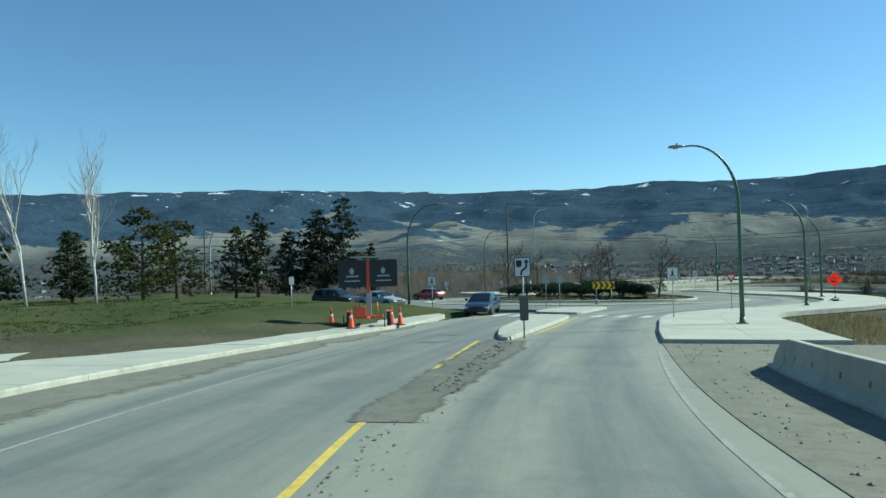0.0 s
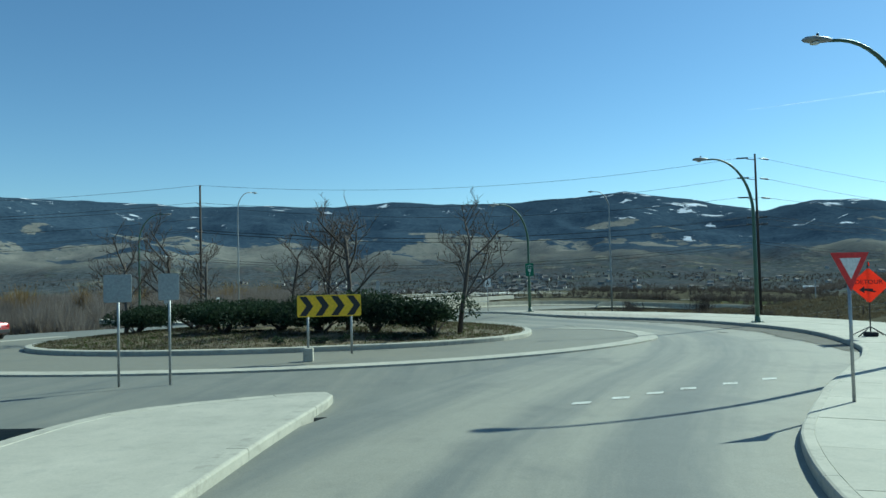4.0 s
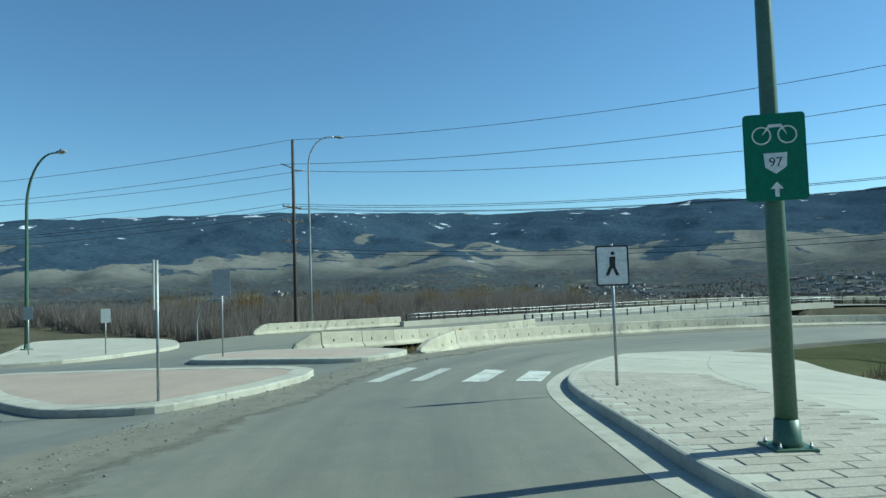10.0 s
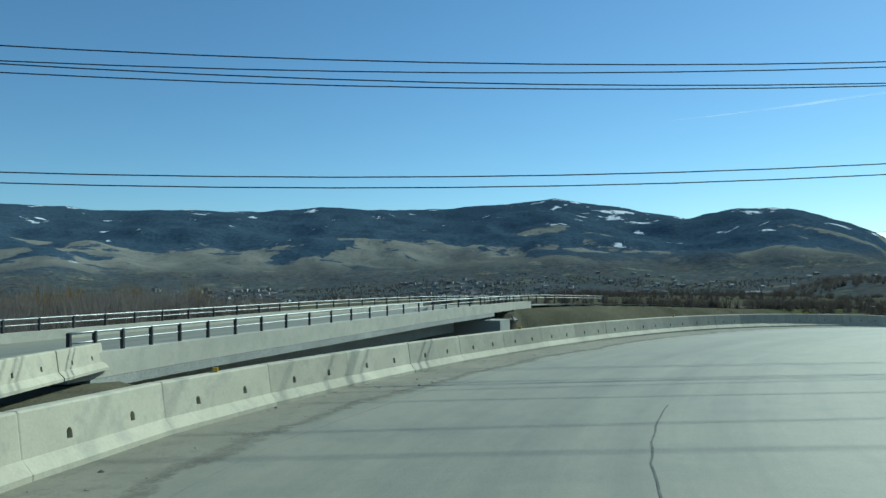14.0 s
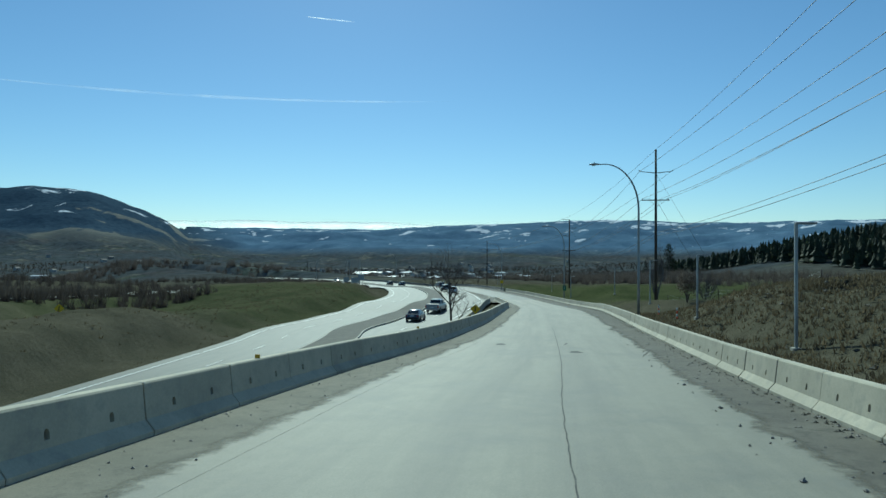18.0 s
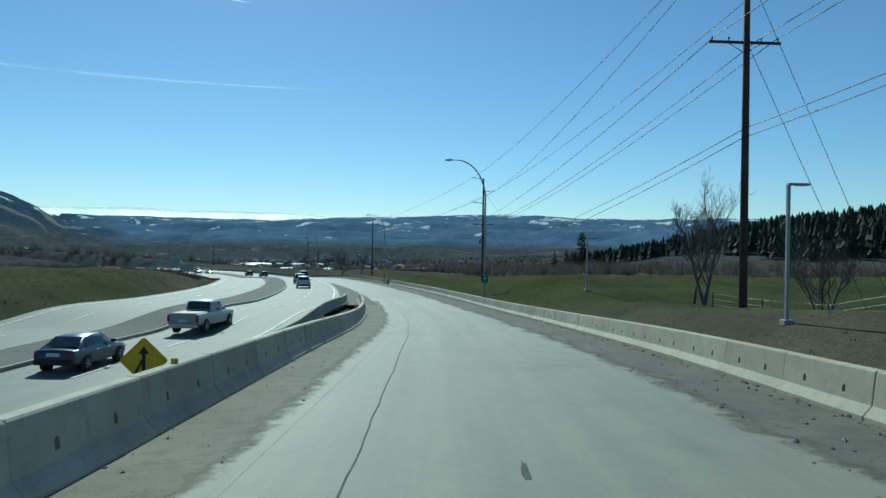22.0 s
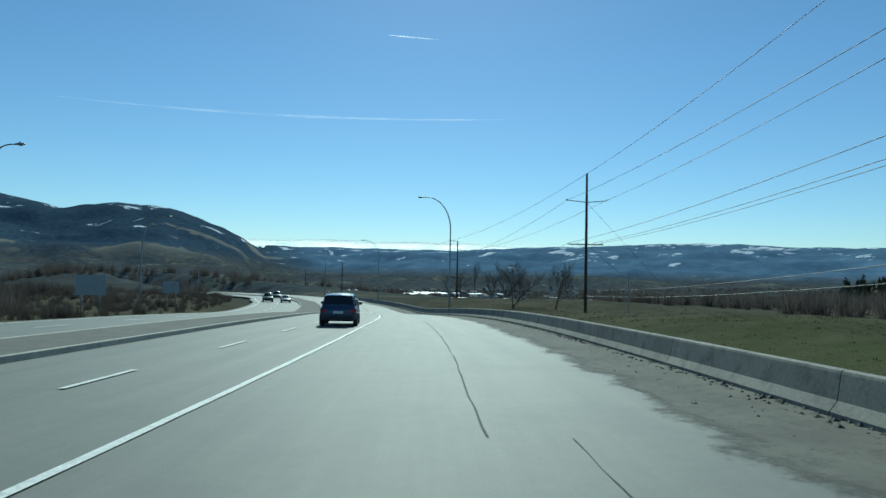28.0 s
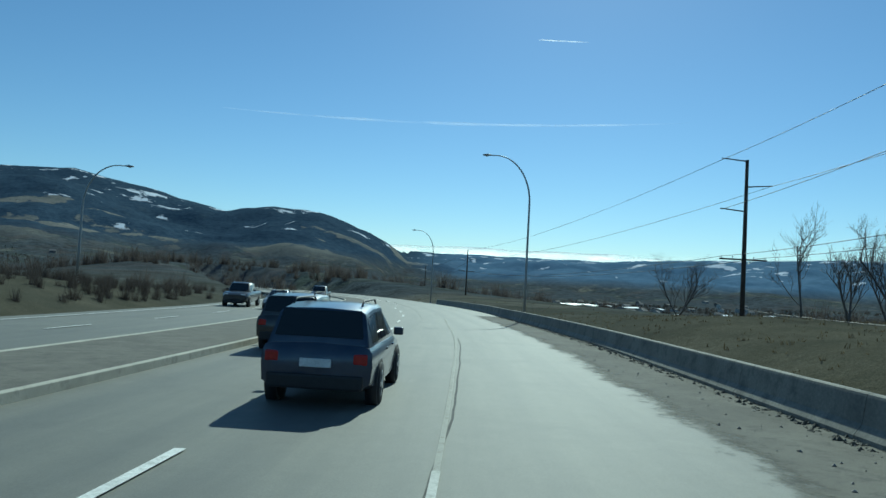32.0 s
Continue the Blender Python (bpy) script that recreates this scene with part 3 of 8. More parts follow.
def earth_mat():
    """Dry grass, green pasture, ploughed fields and orchards in the valley, wooded slopes with open benches, and old
    snow on the heights; distance haze is put into the far colours.
    """
    m, nt, b = node_mat("earth")
    v = coords(nt)
    sep = nt.nodes.new("ShaderNodeSeparateXYZ")
    nt.links.new(v, sep.inputs[0])
    flat = nt.nodes.new("ShaderNodeMapping")
    flat.inputs["Scale"].default_value = (1, 1, 0.3)
    nt.links.new(v, flat.inputs[0])

    def span(value, a, c):
        r = nt.nodes.new("ShaderNodeMapRange")
        r.inputs[1].default_value, r.inputs[2].default_value = a, c
        nt.links.new(value, r.inputs[0])
        return r.outputs[0]

    def dot(x, y):
        d = nt.nodes.new("ShaderNodeVectorMath")
        d.operation = "DOT_PRODUCT"
        d.inputs[1].default_value = (x, y, 0)
        nt.links.new(v, d.inputs[0])
        return d.outputs["Value"]

    def far_from(x, y, z):
        d = nt.nodes.new("ShaderNodeVectorMath")
        d.operation = "DISTANCE"
        d.inputs[1].default_value = (x, y, z)
        nt.links.new(v, d.inputs[0])
        return d.outputs["Value"]

    def times(a, c, op="MULTIPLY"):
        k = nt.nodes.new("ShaderNodeMath")
        k.operation = op
        for q, w in ((k.inputs[0], a), (k.inputs[1], c)):
            if isinstance(w, (int, float)):
                q.default_value = w
            else:
                nt.links.new(w, q)
        return k.outputs[0]

    def steps_of(n, lo, hi, top=1.0):
        return ramp_node(nt, n.outputs[0], [(lo, (0,)), (hi, (top,))]).outputs[0]

    # near: dry grass over soil, green where it is mown or grazed
    n1, n2, n3 = noise_node(nt, 0.18, 5, 0.6, v), noise_node(nt, 2.5, 5, 0.7, v), noise_node(nt, 14, 3, 0.7, v)
    near = mixc(nt, steps_of(n1, 0.35, 0.65), (0.060, 0.058, 0.041), (0.100, 0.092, 0.066))
    near = mixc(nt, steps_of(n2, 0.45, 0.7, 0.8), near, (0.066, 0.060, 0.040))
    green = mixc(nt, steps_of(n1, 0.35, 0.65), (0.044, 0.054, 0.024), (0.068, 0.074, 0.036))
    green = mixc(nt, steps_of(n2, 0.5, 0.75, 0.6), green, (0.075, 0.072, 0.035))
    pasture = times(span(times(dot(0.68, -0.73), times(n1.outputs[0], 14.0), "ADD"), -15.0, -9.0), times(span(dot(0.73, 0.68), 150.0, 172.0), span(times(dot(0.73, 0.68), times(n1.outputs[0], 40.0), "ADD"), 325.0, 280.0)))
    lawn = span(times(far_from(-35, -5, 1), times(n1.outputs[0], 5.0), "ADD"), 31.0, 26.0)
    bank = times(span(times(far_from(BANK.x, BANK.y, BANK.z), times(n1.outputs[0], 16.0), "ADD"), 56.0, 40.0), 0.75)
    corner = times(span(times(far_from(10.0, 72.0, -3.0), times(n1.outputs[0], 6.0), "ADD"), 17.0, 12.0), 0.7)
    near = mixc(nt, times(times(pasture, lawn, "MAXIMUM"), times(bank, corner, "MAXIMUM"), "MAXIMUM"), near, green)
    near = mixc(nt, 1.0, near, ramp_node(nt, n3.outputs[0], [(0.25, (0.65,)), (0.75, (1.75,))]).outputs[0], "MULTIPLY")
    # far fields: patchwork
    cells = noise_node(nt, 0.008, vec=v, kind="ShaderNodeTexVoronoi")
    hue = nt.nodes.new("ShaderNodeSeparateColor")
    nt.links.new(cells.outputs["Color"], hue.inputs[0])
    fields = ramp_node(nt, hue.outputs[0], [(0.0, (0.040, 0.044, 0.046)), (0.35, (0.062, 0.062, 0.058)), (0.6, (0.125, 0.12, 0.098)), (0.8, (0.044, 0.054, 0.042)), (1.0, (0.056, 0.054, 0.053))]).outputs[0]
    n4, n5 = noise_node(nt, 0.014, 6, 0.72, v), noise_node(nt, 0.07, 5, 0.75, v)
    fields = mixc(nt, steps_of(n4, 0.38, 0.52, 0.9), fields, (0.048, 0.056, 0.062))
    fields = mixc(nt, 1.0, fields, ramp_node(nt, n5.outputs[0], [(0.32, (0.7,)), (0.68, (2.0,))]).outputs[0], "MULTIPLY")
    # slopes: haze put into the colour, woods blued, open benches greyed; benches dotted with scrub
    n6, n7 = noise_node(nt, 0.0021, 10, 0.62, flat.outputs[0]), noise_node(nt, 0.05, 5, 0.8, v)
    n9 = noise_node(nt, 0.009, 7, 0.75, flat.outputs[0])
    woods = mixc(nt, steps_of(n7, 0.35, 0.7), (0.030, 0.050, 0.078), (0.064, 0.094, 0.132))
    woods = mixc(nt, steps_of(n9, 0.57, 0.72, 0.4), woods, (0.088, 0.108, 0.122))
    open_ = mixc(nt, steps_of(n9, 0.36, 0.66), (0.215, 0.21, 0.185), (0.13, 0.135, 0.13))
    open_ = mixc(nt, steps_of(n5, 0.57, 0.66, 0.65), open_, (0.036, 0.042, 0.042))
    h = times(times(n6.outputs[0], 820.0), times(sep.outputs[2], 0.80), "ADD")
    h = times(h, times(span(dot(1.0, -0.25), -250.0, 250.0), 55.0), "ADD")
    wooded = span(h, 489.0, 501.0)
    wooded = times(wooded, times(times(steps_of(n9, 0.60, 0.64), 0.8), span(sep.outputs[2], 60.0, 200.0)), "MAXIMUM")
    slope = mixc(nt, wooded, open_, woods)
    # the range beyond the lake: woods, in blue-grey tones that paint distance haze
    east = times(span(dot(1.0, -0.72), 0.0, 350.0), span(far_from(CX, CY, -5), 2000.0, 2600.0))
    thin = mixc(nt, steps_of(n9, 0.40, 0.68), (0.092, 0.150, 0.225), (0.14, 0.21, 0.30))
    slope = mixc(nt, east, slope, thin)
    # old snow in clearings and on the tops
    n8 = noise_node(nt, 0.0075, 5, 0.6, flat.outputs[0])
    clear = times(times(sep.outputs[2], 0.00030), n8.outputs[0], "ADD")
    clear = times(clear, times(east, times(sep.outputs[2], 0.00030)), "ADD")
    clear = times(clear, times(span(dot(1.0, -0.25), -250.0, 250.0), 0.055), "ADD")
    snow = ramp_node(nt, clear, [(0.735, (0,)), (0.76, (1,))]).outputs[0]
    slope = mixc(nt, snow, slope, (0.62, 0.66, 0.72))
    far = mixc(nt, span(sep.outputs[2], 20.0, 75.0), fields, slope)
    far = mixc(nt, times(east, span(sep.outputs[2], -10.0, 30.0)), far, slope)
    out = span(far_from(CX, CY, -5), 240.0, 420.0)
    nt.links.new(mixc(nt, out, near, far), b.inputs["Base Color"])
    b.inputs["Roughness"].default_value = 0.95
    b.inputs["Specular IOR Level"].default_value = 0.0
    relief = nt.nodes.new("ShaderNodeBump")
    relief.inputs["Strength"].default_value, relief.inputs["Distance"].default_value = 0.4, 22.0
    nt.links.new(times(n9.outputs[0], out), relief.inputs["Height"])
    bump(nt, b, n2.outputs[0], 0.6, 0.15)
    nt.links.new(relief.outputs[0], b.inputs["Normal"].links[0].from_node.inputs["Normal"])
    return m


BANK = along(HW, HU, HT, 10.2, -36.0)
EARTH = earth_mat()
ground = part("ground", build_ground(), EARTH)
tagged(ground, "dry grass, brown fields and snow-flecked wooded mountains round the valley", "terrain", kind="structure")


# ---- carriageways ----
def sheet(name, rows, material, label, category="road", parent=None, kind="structure", uv=None, thick=0.25):
    """A paved sheet from rows of points, with a skirt down its edges; uv: rows of (sideways, along)."""
    nr, nc = len(rows), len(rows[0])
    vs = [tuple(p) for r in rows for p in r]
    fs = [(i * nc + j, i * nc + j + 1, (i + 1) * nc + j + 1, (i + 1) * nc + j) for i in range(nr - 1) for j in range(nc - 1)]
    top = len(fs)
    rim = [j for j in range(nc)] + [i * nc + nc - 1 for i in range(1, nr)] + [(nr - 1) * nc + j for j in range(nc - 2, -1, -1)] + [i * nc for i in range(nr - 2, 0, -1)]
    base = len(vs)
    vs += [(vs[i][0], vs[i][1], vs[i][2] - thick) for i in rim]
    k = len(rim)
    fs += [(rim[i], base + i, base + (i + 1) % k, rim[(i + 1) % k]) for i in range(k)]
    me = bpy.data.meshes.new(name)
    me.from_pydata(vs, [], fs)
    if me.polygons[0].normal.z < 0:
        me.flip_normals()
    if uv:
        flat = [q for r in uv for q in r] + [uv[0][0]] * k
        lay = me.uv_layers.new()
        for lp in me.loops:
            lay.data[lp.index].uv = flat[lp.vertex_index]
    ob = part(name, me, material, parent)
    if parent is None:
        tagged(ob, label, category, kind=kind)
    return ob


def ribbon(name, c, cu, ct, us, lo, hi, cols, material, label, dz=0.0, height=None, thick=0.25, category="road", parent=None, across=False):
    rows, uv, run, last = [], [], 0.0, None
    for u in us:
        a, b = lo(u) if callable(lo) else lo, hi(u) if callable(hi) else hi
        row = [along(c, cu, ct, u, a + (b - a) * j / cols, dz) for j in range(cols + 1)]
        if height is not None:
            for p in row:
                p.z = height(p.x, p.y) + dz
        if last is not None:
            run += (row[0] - last).length
        last = row[0].copy()
        rows.append(row)
        uv.append([(j / cols if across else a + (b - a) * j / cols, run) for j in range(cols + 1)])
    return sheet(name, rows, material, label, category, parent, uv=uv, thick=thick)


def steps(a, b, n):
    return [a + (b - a) * i / n for i in range(n + 1)]


approach = ribbon("road", RD, RU, RT, steps(-2.8, 10.7, 150), lambda u: left_edge(u) if u < 4.4 else knots(u, (4.4, -9.5), (5.2, -4.0), (10.7, -4.0)), lambda u: right_edge(u) if u < 4 else knots(u, (4, 5.0), (6.5, 5.0), (7.2, 5.2), (9, 5.0), (10.7, 3.5)), 12, ASPHALT, "grey asphalt street with dusty wheel tracks", height=zr1)
ramp_road = ribbon("road", RD, RU, RT, steps(10.6, 26.0, 180), left_edge, right_edge, 12, DUSTY, "pale dusty asphalt slip road curving down to the highway", height=None, dz=0.0)
merge_road = ribbon("road", RD, RU, RT, steps(26.0, 40, 170), left_edge, right_edge, 12, HIGHWAY, "worn asphalt merging lane beside the highway", dz=0.0)
highway = ribbon("road", HW, HU, HT, steps(0.2, 21.9, 350), -12.0, 8.2, 14, HIGHWAY, "pale four-lane highway of worn asphalt", dz=-0.012)
overpass = ribbon("road", OV, OU, OT, steps(0.2, 12.9, 180), lambda u: knots(u, (0.2, -5.6), (2.0, -8.8), (3.6, -9.4), (5.0, -5.8), (5.2, -5.6)), 5.4, 8, DUSTY, "pale overpass roadway", dz=-0.009, thick=0.06)


def disc_sheet(name, cx, cy, r0, r1, a0, a1, material, label, dz, rings=10, n=72, thick=0.2):
    rows = [[Vector((cx + (r0 + (r1 - r0) * j / rings) * math.cos(radians(a)), cy + (r0 + (r1 - r0) * j / rings) * math.sin(radians(a)), 0)) for j in range(rings + 1)] for a in steps(a0, a1, n)]
    for row in rows:
        for p in row:
            p.z = zr1(p.x, p.y) + dz
    uv = [[(p.x, p.y) for p in row] for row in rows]
    return sheet(name, rows, material, label, uv=uv, thick=thick)


RC = (-9.0, 31.0)
circle = disc_sheet("road", RC[0], RC[1], 8.4, 24.5, 0, 360, RING_ASPHALT, "roundabout carriageway of grey asphalt", -0.004)
gore_patch = ribbon("road", RD, RU, RT, steps(10.7, 13.2, 40), lambda u: knots(u, (10.7, -6), (11.5, -12), (13.2, -13)), lambda u: left_edge(u) + 0.6, 10, DUSTY, "dusty asphalt between the paved islands", dz=-0.02, height=zr1, thick=0.1)


# ---- pavements, kerbs and islands ----
def right_kerb(u):
    return knots(u, (2.2, 2.95), (3.2, 3.0), (3.9, 2.75), (4.4, 2.6), (5.4, 2.9), (6.2, 3.6), (6.7, 4.0), (7.2, 4.7), (8.1, 5.0), (9.1, 4.7), (9.9, 4.0), (10.5, 3.2), (11.0, 2.95), (12.1, 2.9), (13.0, 3.1), (13.5, 3.5), (13.9, 4.6), (14.2, 6.0))


def right_back(u):
    return knots(u, (2.2, 8.6), (3.3, 9.0), (4.4, 8.5), (5.6, 8.0), (6.6, 8.8), (7.4, 10.0), (9.2, 10.1), (10.2, 10.6), (11.2, 9.5), (12.4, 9.3), (13.4, 8.8), (14.1, 7.6), (14.3, 7.2))


def left_kerb(u):
    return knots(u, (-2.8, -9.0), (0, -9.9), (1.2, -10.5), (2.2, -10.0), (3.0, -9.3), (3.5, -9.5), (4.1, -10.7), (4.4, -13.0), (4.5, -16.0))


def left_back(u):
    return knots(u, (-2.8, -17.5), (0, -18.5), (1.8, -19.5), (3.1, -19.8), (3.9, -19.0), (4.5, -18.5))


def kerb_line(name, pts, width, height, material, label, gap=3.0, parent=None):
    """A kerb along points on the ground, cast in lengths with open joints; its top edges are rounded."""
    pts = [Vector(p) for p in pts]
    prof = [(0, -0.2), (0, height - 0.035), (0.012, height - 0.01), (0.04, height), (width - 0.02, height), (width, height - 0.02), (width, -0.2)]
    bm = bmesh.new()
    prev, run = None, 0.0
    for i, p in enumerate(pts):
        d = (pts[min(i + 1, len(pts) - 1)] - pts[max(i - 1, 0)])
        d.z = 0
        d.normalize()
        side = Vector((d.y, -d.x, 0))
        ring = [bm.verts.new(p + side * a + Vector((0, 0, h))) for a, h in prof]
        if prev is None:
            bm.faces.new(ring)
        else:
            run += (p - last).length
            q = ring
            if run > gap and i < len(pts) - 1:
                run = 0.0
                q = [bm.verts.new(v.co - d * 0.012) for v in ring]
            for k in range(len(prof) - 1):
                bm.faces.new((prev[k], prev[k + 1], q[k + 1], q[k]))
            if q is not ring:
                bm.faces.new(q)
                bm.faces.new(ring[::-1])
        prev, last = ring, p
    bm.faces.new(prev)
    bmesh.ops.recalc_face_normals(bm, faces=bm.faces[:])
    ob = part(name, bm, material, parent)
    if parent is None:
        tagged(ob, label, "kerb", kind="structure")
    return ob


def road_pts(us, lat, dz=0.0):
    out = []
    for u in us:
        p = at_road(u, lat(u) if callable(lat) else lat)
        p.z = zr1(p.x, p.y) + dz
        out.append(p)
    return out


kerb_line("kerb", road_pts(steps(2.2, 14.2, 140), right_kerb), 0.18, 0.15, KERB, "pale concrete kerb along the outer edge of the roundabout")
kerb_line("kerb", road_pts(steps(-2.8, 4.5, 70), left_kerb)[::-1], 0.18, 0.15, KERB, "pale concrete kerb beside the wide pavement")
def slab_path(label, u0, u1, n, lo, hi, cols):
    """A footpath cast in slabs: every slab is a piece of its own, with open joints over a darker bed."""
    base = ribbon("pavement", RD, RU, RT, steps(u0, u1, n * 3), lo, hi, 6, KERB, label, dz=0.118, height=zr1, category="pavement", thick=0.28)
    for i in range(n):
        for j in range(cols):
            a, b = u0 + (u1 - u0) * i / n, u0 + (u1 - u0) * (i + 1) / n
            g = 0.0016
            edge = lambda u, f: lo(u) + (hi(u) - lo(u)) * f
            ribbon("slab", RD, RU, RT, steps(a + g, b - g, 3), lambda u, j=j: edge(u, j / cols) + 0.008, lambda u, j=j: edge(u, (j + 1) / cols) - 0.008, 2, SLAB, "", dz=0.146 + random.uniform(-0.002, 0.003), height=zr1, thick=0.06, parent=base)


SLAB = surface("slab_concrete", (0.375, 0.358, 0.295), (0.47, 0.447, 0.368), 30, 0.7, 0.85, 0, 0.2, dirt=(0.33, 0.32, 0.27), dirt_amount=0.6, vary=0.05, grain=(0.9, 1.08))
slab_path("wide pale concrete footpath round the roundabout", 2.2, 14.1, 39, lambda u: right_kerb(u) + 0.16, right_back, 2)
slab_path("wide pale concrete pavement beside the street", -2.8, 4.5, 26, left_back, lambda u: left_kerb(u) - 0.16, 3)
ribbon("gutter", RD, RU, RT, steps(10.5, 13.7, 50), lambda u: right_kerb(u) - 0.42, lambda u: right_kerb(u) + 0.02, 2, KERB, "flat concrete gutter band at the kerb's foot", dz=0.006, height=zr1, category="gutter", thick=0.05)
ribbon("shoulder", RD, RU, RT, steps(-2.8, 3.4, 60), lambda u: left_kerb(u) + 0.02, lambda u: knots(u, (-3, -7.0), (1, -7.5), (2.2, -8.0), (3.4, -8.9)) + 0.25 * math.sin(u * 11) + 0.12 * math.sin(u * 37), 4, DRIFT_NEAR, "strip of brown grit washed against the kerb", dz=0.007, height=zr1, category="shoulder", thick=0.004, across=True)
ribbon("shoulder", RD, RU, RT, steps(7.2, 10.4, 120), lambda u: right_kerb(u) - knots(u, (7.2, 0.5), (7.8, 1.9), (8.5, 2.1), (9.3, 1.8), (10.0, 1.0), (10.4, 0.5)) + 0.2 * noise.noise(Vector((u * 7, 3, 3))), lambda u: right_kerb(u) + 0.02, 4, DRIFT_FAR, "drift of dark grit against the kerb", dz=0.007, height=zr1, category="shoulder", thick=0.004, across=True)
ribbon("shoulder", RD, RU, RT, steps(0.9, 2.3, 60), lambda u: knots(u, (0.9, -2.9), (1.6, -3.2), (2.3, -3.5)) + 0.15 * noise.noise(Vector((u * 9, 1, 2))), lambda u: knots(u, (0.9, -1.5), (1.5, -1.1), (2.0, -1.1), (2.3, -1.5)) + 0.2 * noise.noise(Vector((u * 12, 4, 2))), 4, DRIFT_MID, "muddy grit before the splitter island's nose", dz=0.012, height=zr1, category="shoulder", thick=0.004, across=True)
# gravel shoulder between the slab and the barrier
ribbon("shoulder", RD, RU, RT, steps(-2.8, 2.2, 40), lambda u: knots(u, (-3, 3.0), (1.6, 2.9), (2.2, 2.9)), lambda u: knots(u, (-3, 9.0), (2.2, 10.0)), 6, SAND, "bare gritty verge beside the asphalt", dz=0.012, height=zr1, category="shoulder")


def poly_island(name, outline, top_mat, label, height=0.15, kerb_w=0.3, mats=(KERB,), mound=0.0):
    """A raised traffic island: kerb round an outline given anticlockwise, and a paved top."""
    pts = [Vector((x, y, zr1(x, y))) for x, y in outline]
    dense = []
    n = len(pts)
    for i in range(n):
        b, c = pts[i], pts[(i + 1) % n]
        for j in range(6):
            t = j / 6
            dense.append(b.lerp(c, t))
    # soften the corners
    for _ in range(3):
        dense = [(dense[i - 1] + dense[i] * 2 + dense[(i + 1) % len(dense)]) / 4 for i in range(len(dense))]
    for p in dense:
        p.z = zr1(p.x, p.y)
    isl = tagged(new(name), label, "traffic island", kind="structure")
    kerb_line("kerb", (dense + [dense[0]])[::-1], -0.0 + kerb_w, height, mats[0], "", 2.4, isl)
    cen = sum(dense, Vector()) / len(dense)
    bm = bmesh.new()
    rim = []
    for i, p in enumerate(dense):
        d = dense[(i + 1) % len(dense)] - dense[i - 1]
        s = Vector((-d.y, d.x, 0)).normalized()
        q = p + s * kerb_w * 0.9
        rim.append(bm.verts.new((q.x, q.y, zr1(q.x, q.y) + height - 0.008)))
    mid = [bm.verts.new((v.co + (cen - v.co) * 0.5).to_tuple()) for v in rim]
    for v in mid:
        v.co.z = zr1(v.co.x, v.co.y) + height - 0.008 + mound * 0.7
    c = bm.verts.new((cen.x, cen.y, zr1(cen.x, cen.y) + height - 0.008 + mound))
    k = len(rim)
    for i in range(k):
        bm.faces.new((rim[i], rim[(i + 1) % k], mid[(i + 1) % k], mid[i]))
        bm.faces.new((mid[i], mid[(i + 1) % k], c))
    part("island_top", bm, top_mat, isl)
    return isl


def lat_poly(rows):
    """An outline from (parameter, sideways) pairs of the driven line."""
    return [tuple(at_road(u, l)[:2]) for u, l in rows]


poly_island("splitter_island", lat_poly([(2.25, -2.35), (2.6, -2.2), (3.3, -2.1), (4.25, -2.7), (4.25, -5.6), (3.6, -4.4), (2.9, -3.9), (2.4, -3.0)]), CONCRETE, "long pale concrete splitter island with a rounded nose")
poly_island("splitter_island", lat_poly([(4.55, -3.0), (5.1, -3.7), (5.6, -4.9), (5.2, -7.6), (4.6, -6.6)]), CONCRETE, "short pale concrete island beyond the crossing gap")
poly_island("splitter_island", [(-6.85, 45.2), (-6.65, 47.6), (-6.95, 49.6), (-7.6, 50.8), (-8.7, 51.2), (-13.5, 50.3), (-18.0, 49.3), (-18.2, 48.3), (-13.0, 45.4), (-9.0, 44.4)], BRICK, "pink-paved island with broad pale kerbs", kerb_w=0.55)
poly_island("splitter_island", [(-7.95, 53.8), (-8.0, 55.5), (-8.65, 57.4), (-11.4, 57.8), (-15.6, 57.0), (-15.9, 54.6), (-14.0, 52.3), (-9.0, 52.9)], BRICK, "pink-paved island reaching to the concrete barriers", kerb_w=0.45)
poly_island("splitter_island", [(-24, 50.5), (-21.5, 54), (-24.5, 61.5), (-30, 66), (-36, 66), (-38, 62), (-30, 56)], CONCRETE, "pale concrete corner island across the overpass road", kerb_w=0.4)

# central island: kerb ring, earth and a flush truck apron
SOIL = surface("island_soil", (0.105, 0.082, 0.048), (0.15, 0.118, 0.066), 18, 0.5, 0.95, 0, 0.7, dirt=(0.062, 0.078, 0.026), dirt_amount=0.9, dist=0.03)
def ring_r(a):
    """The radius of the ring kerb, flattened towards the exit."""
    return knots((a + 180) % 360 - 180, (-180, 12.2), (-75, 12.3), (-55, 12.7), (-40, 12.8), (-30, 12.5), (-18, 11.8), (-8, 11.3), (4, 10.5), (20, 9.6), (50, 9.2), (90, 10.2), (120, 11.8), (150, 12.2), (180, 12.2))


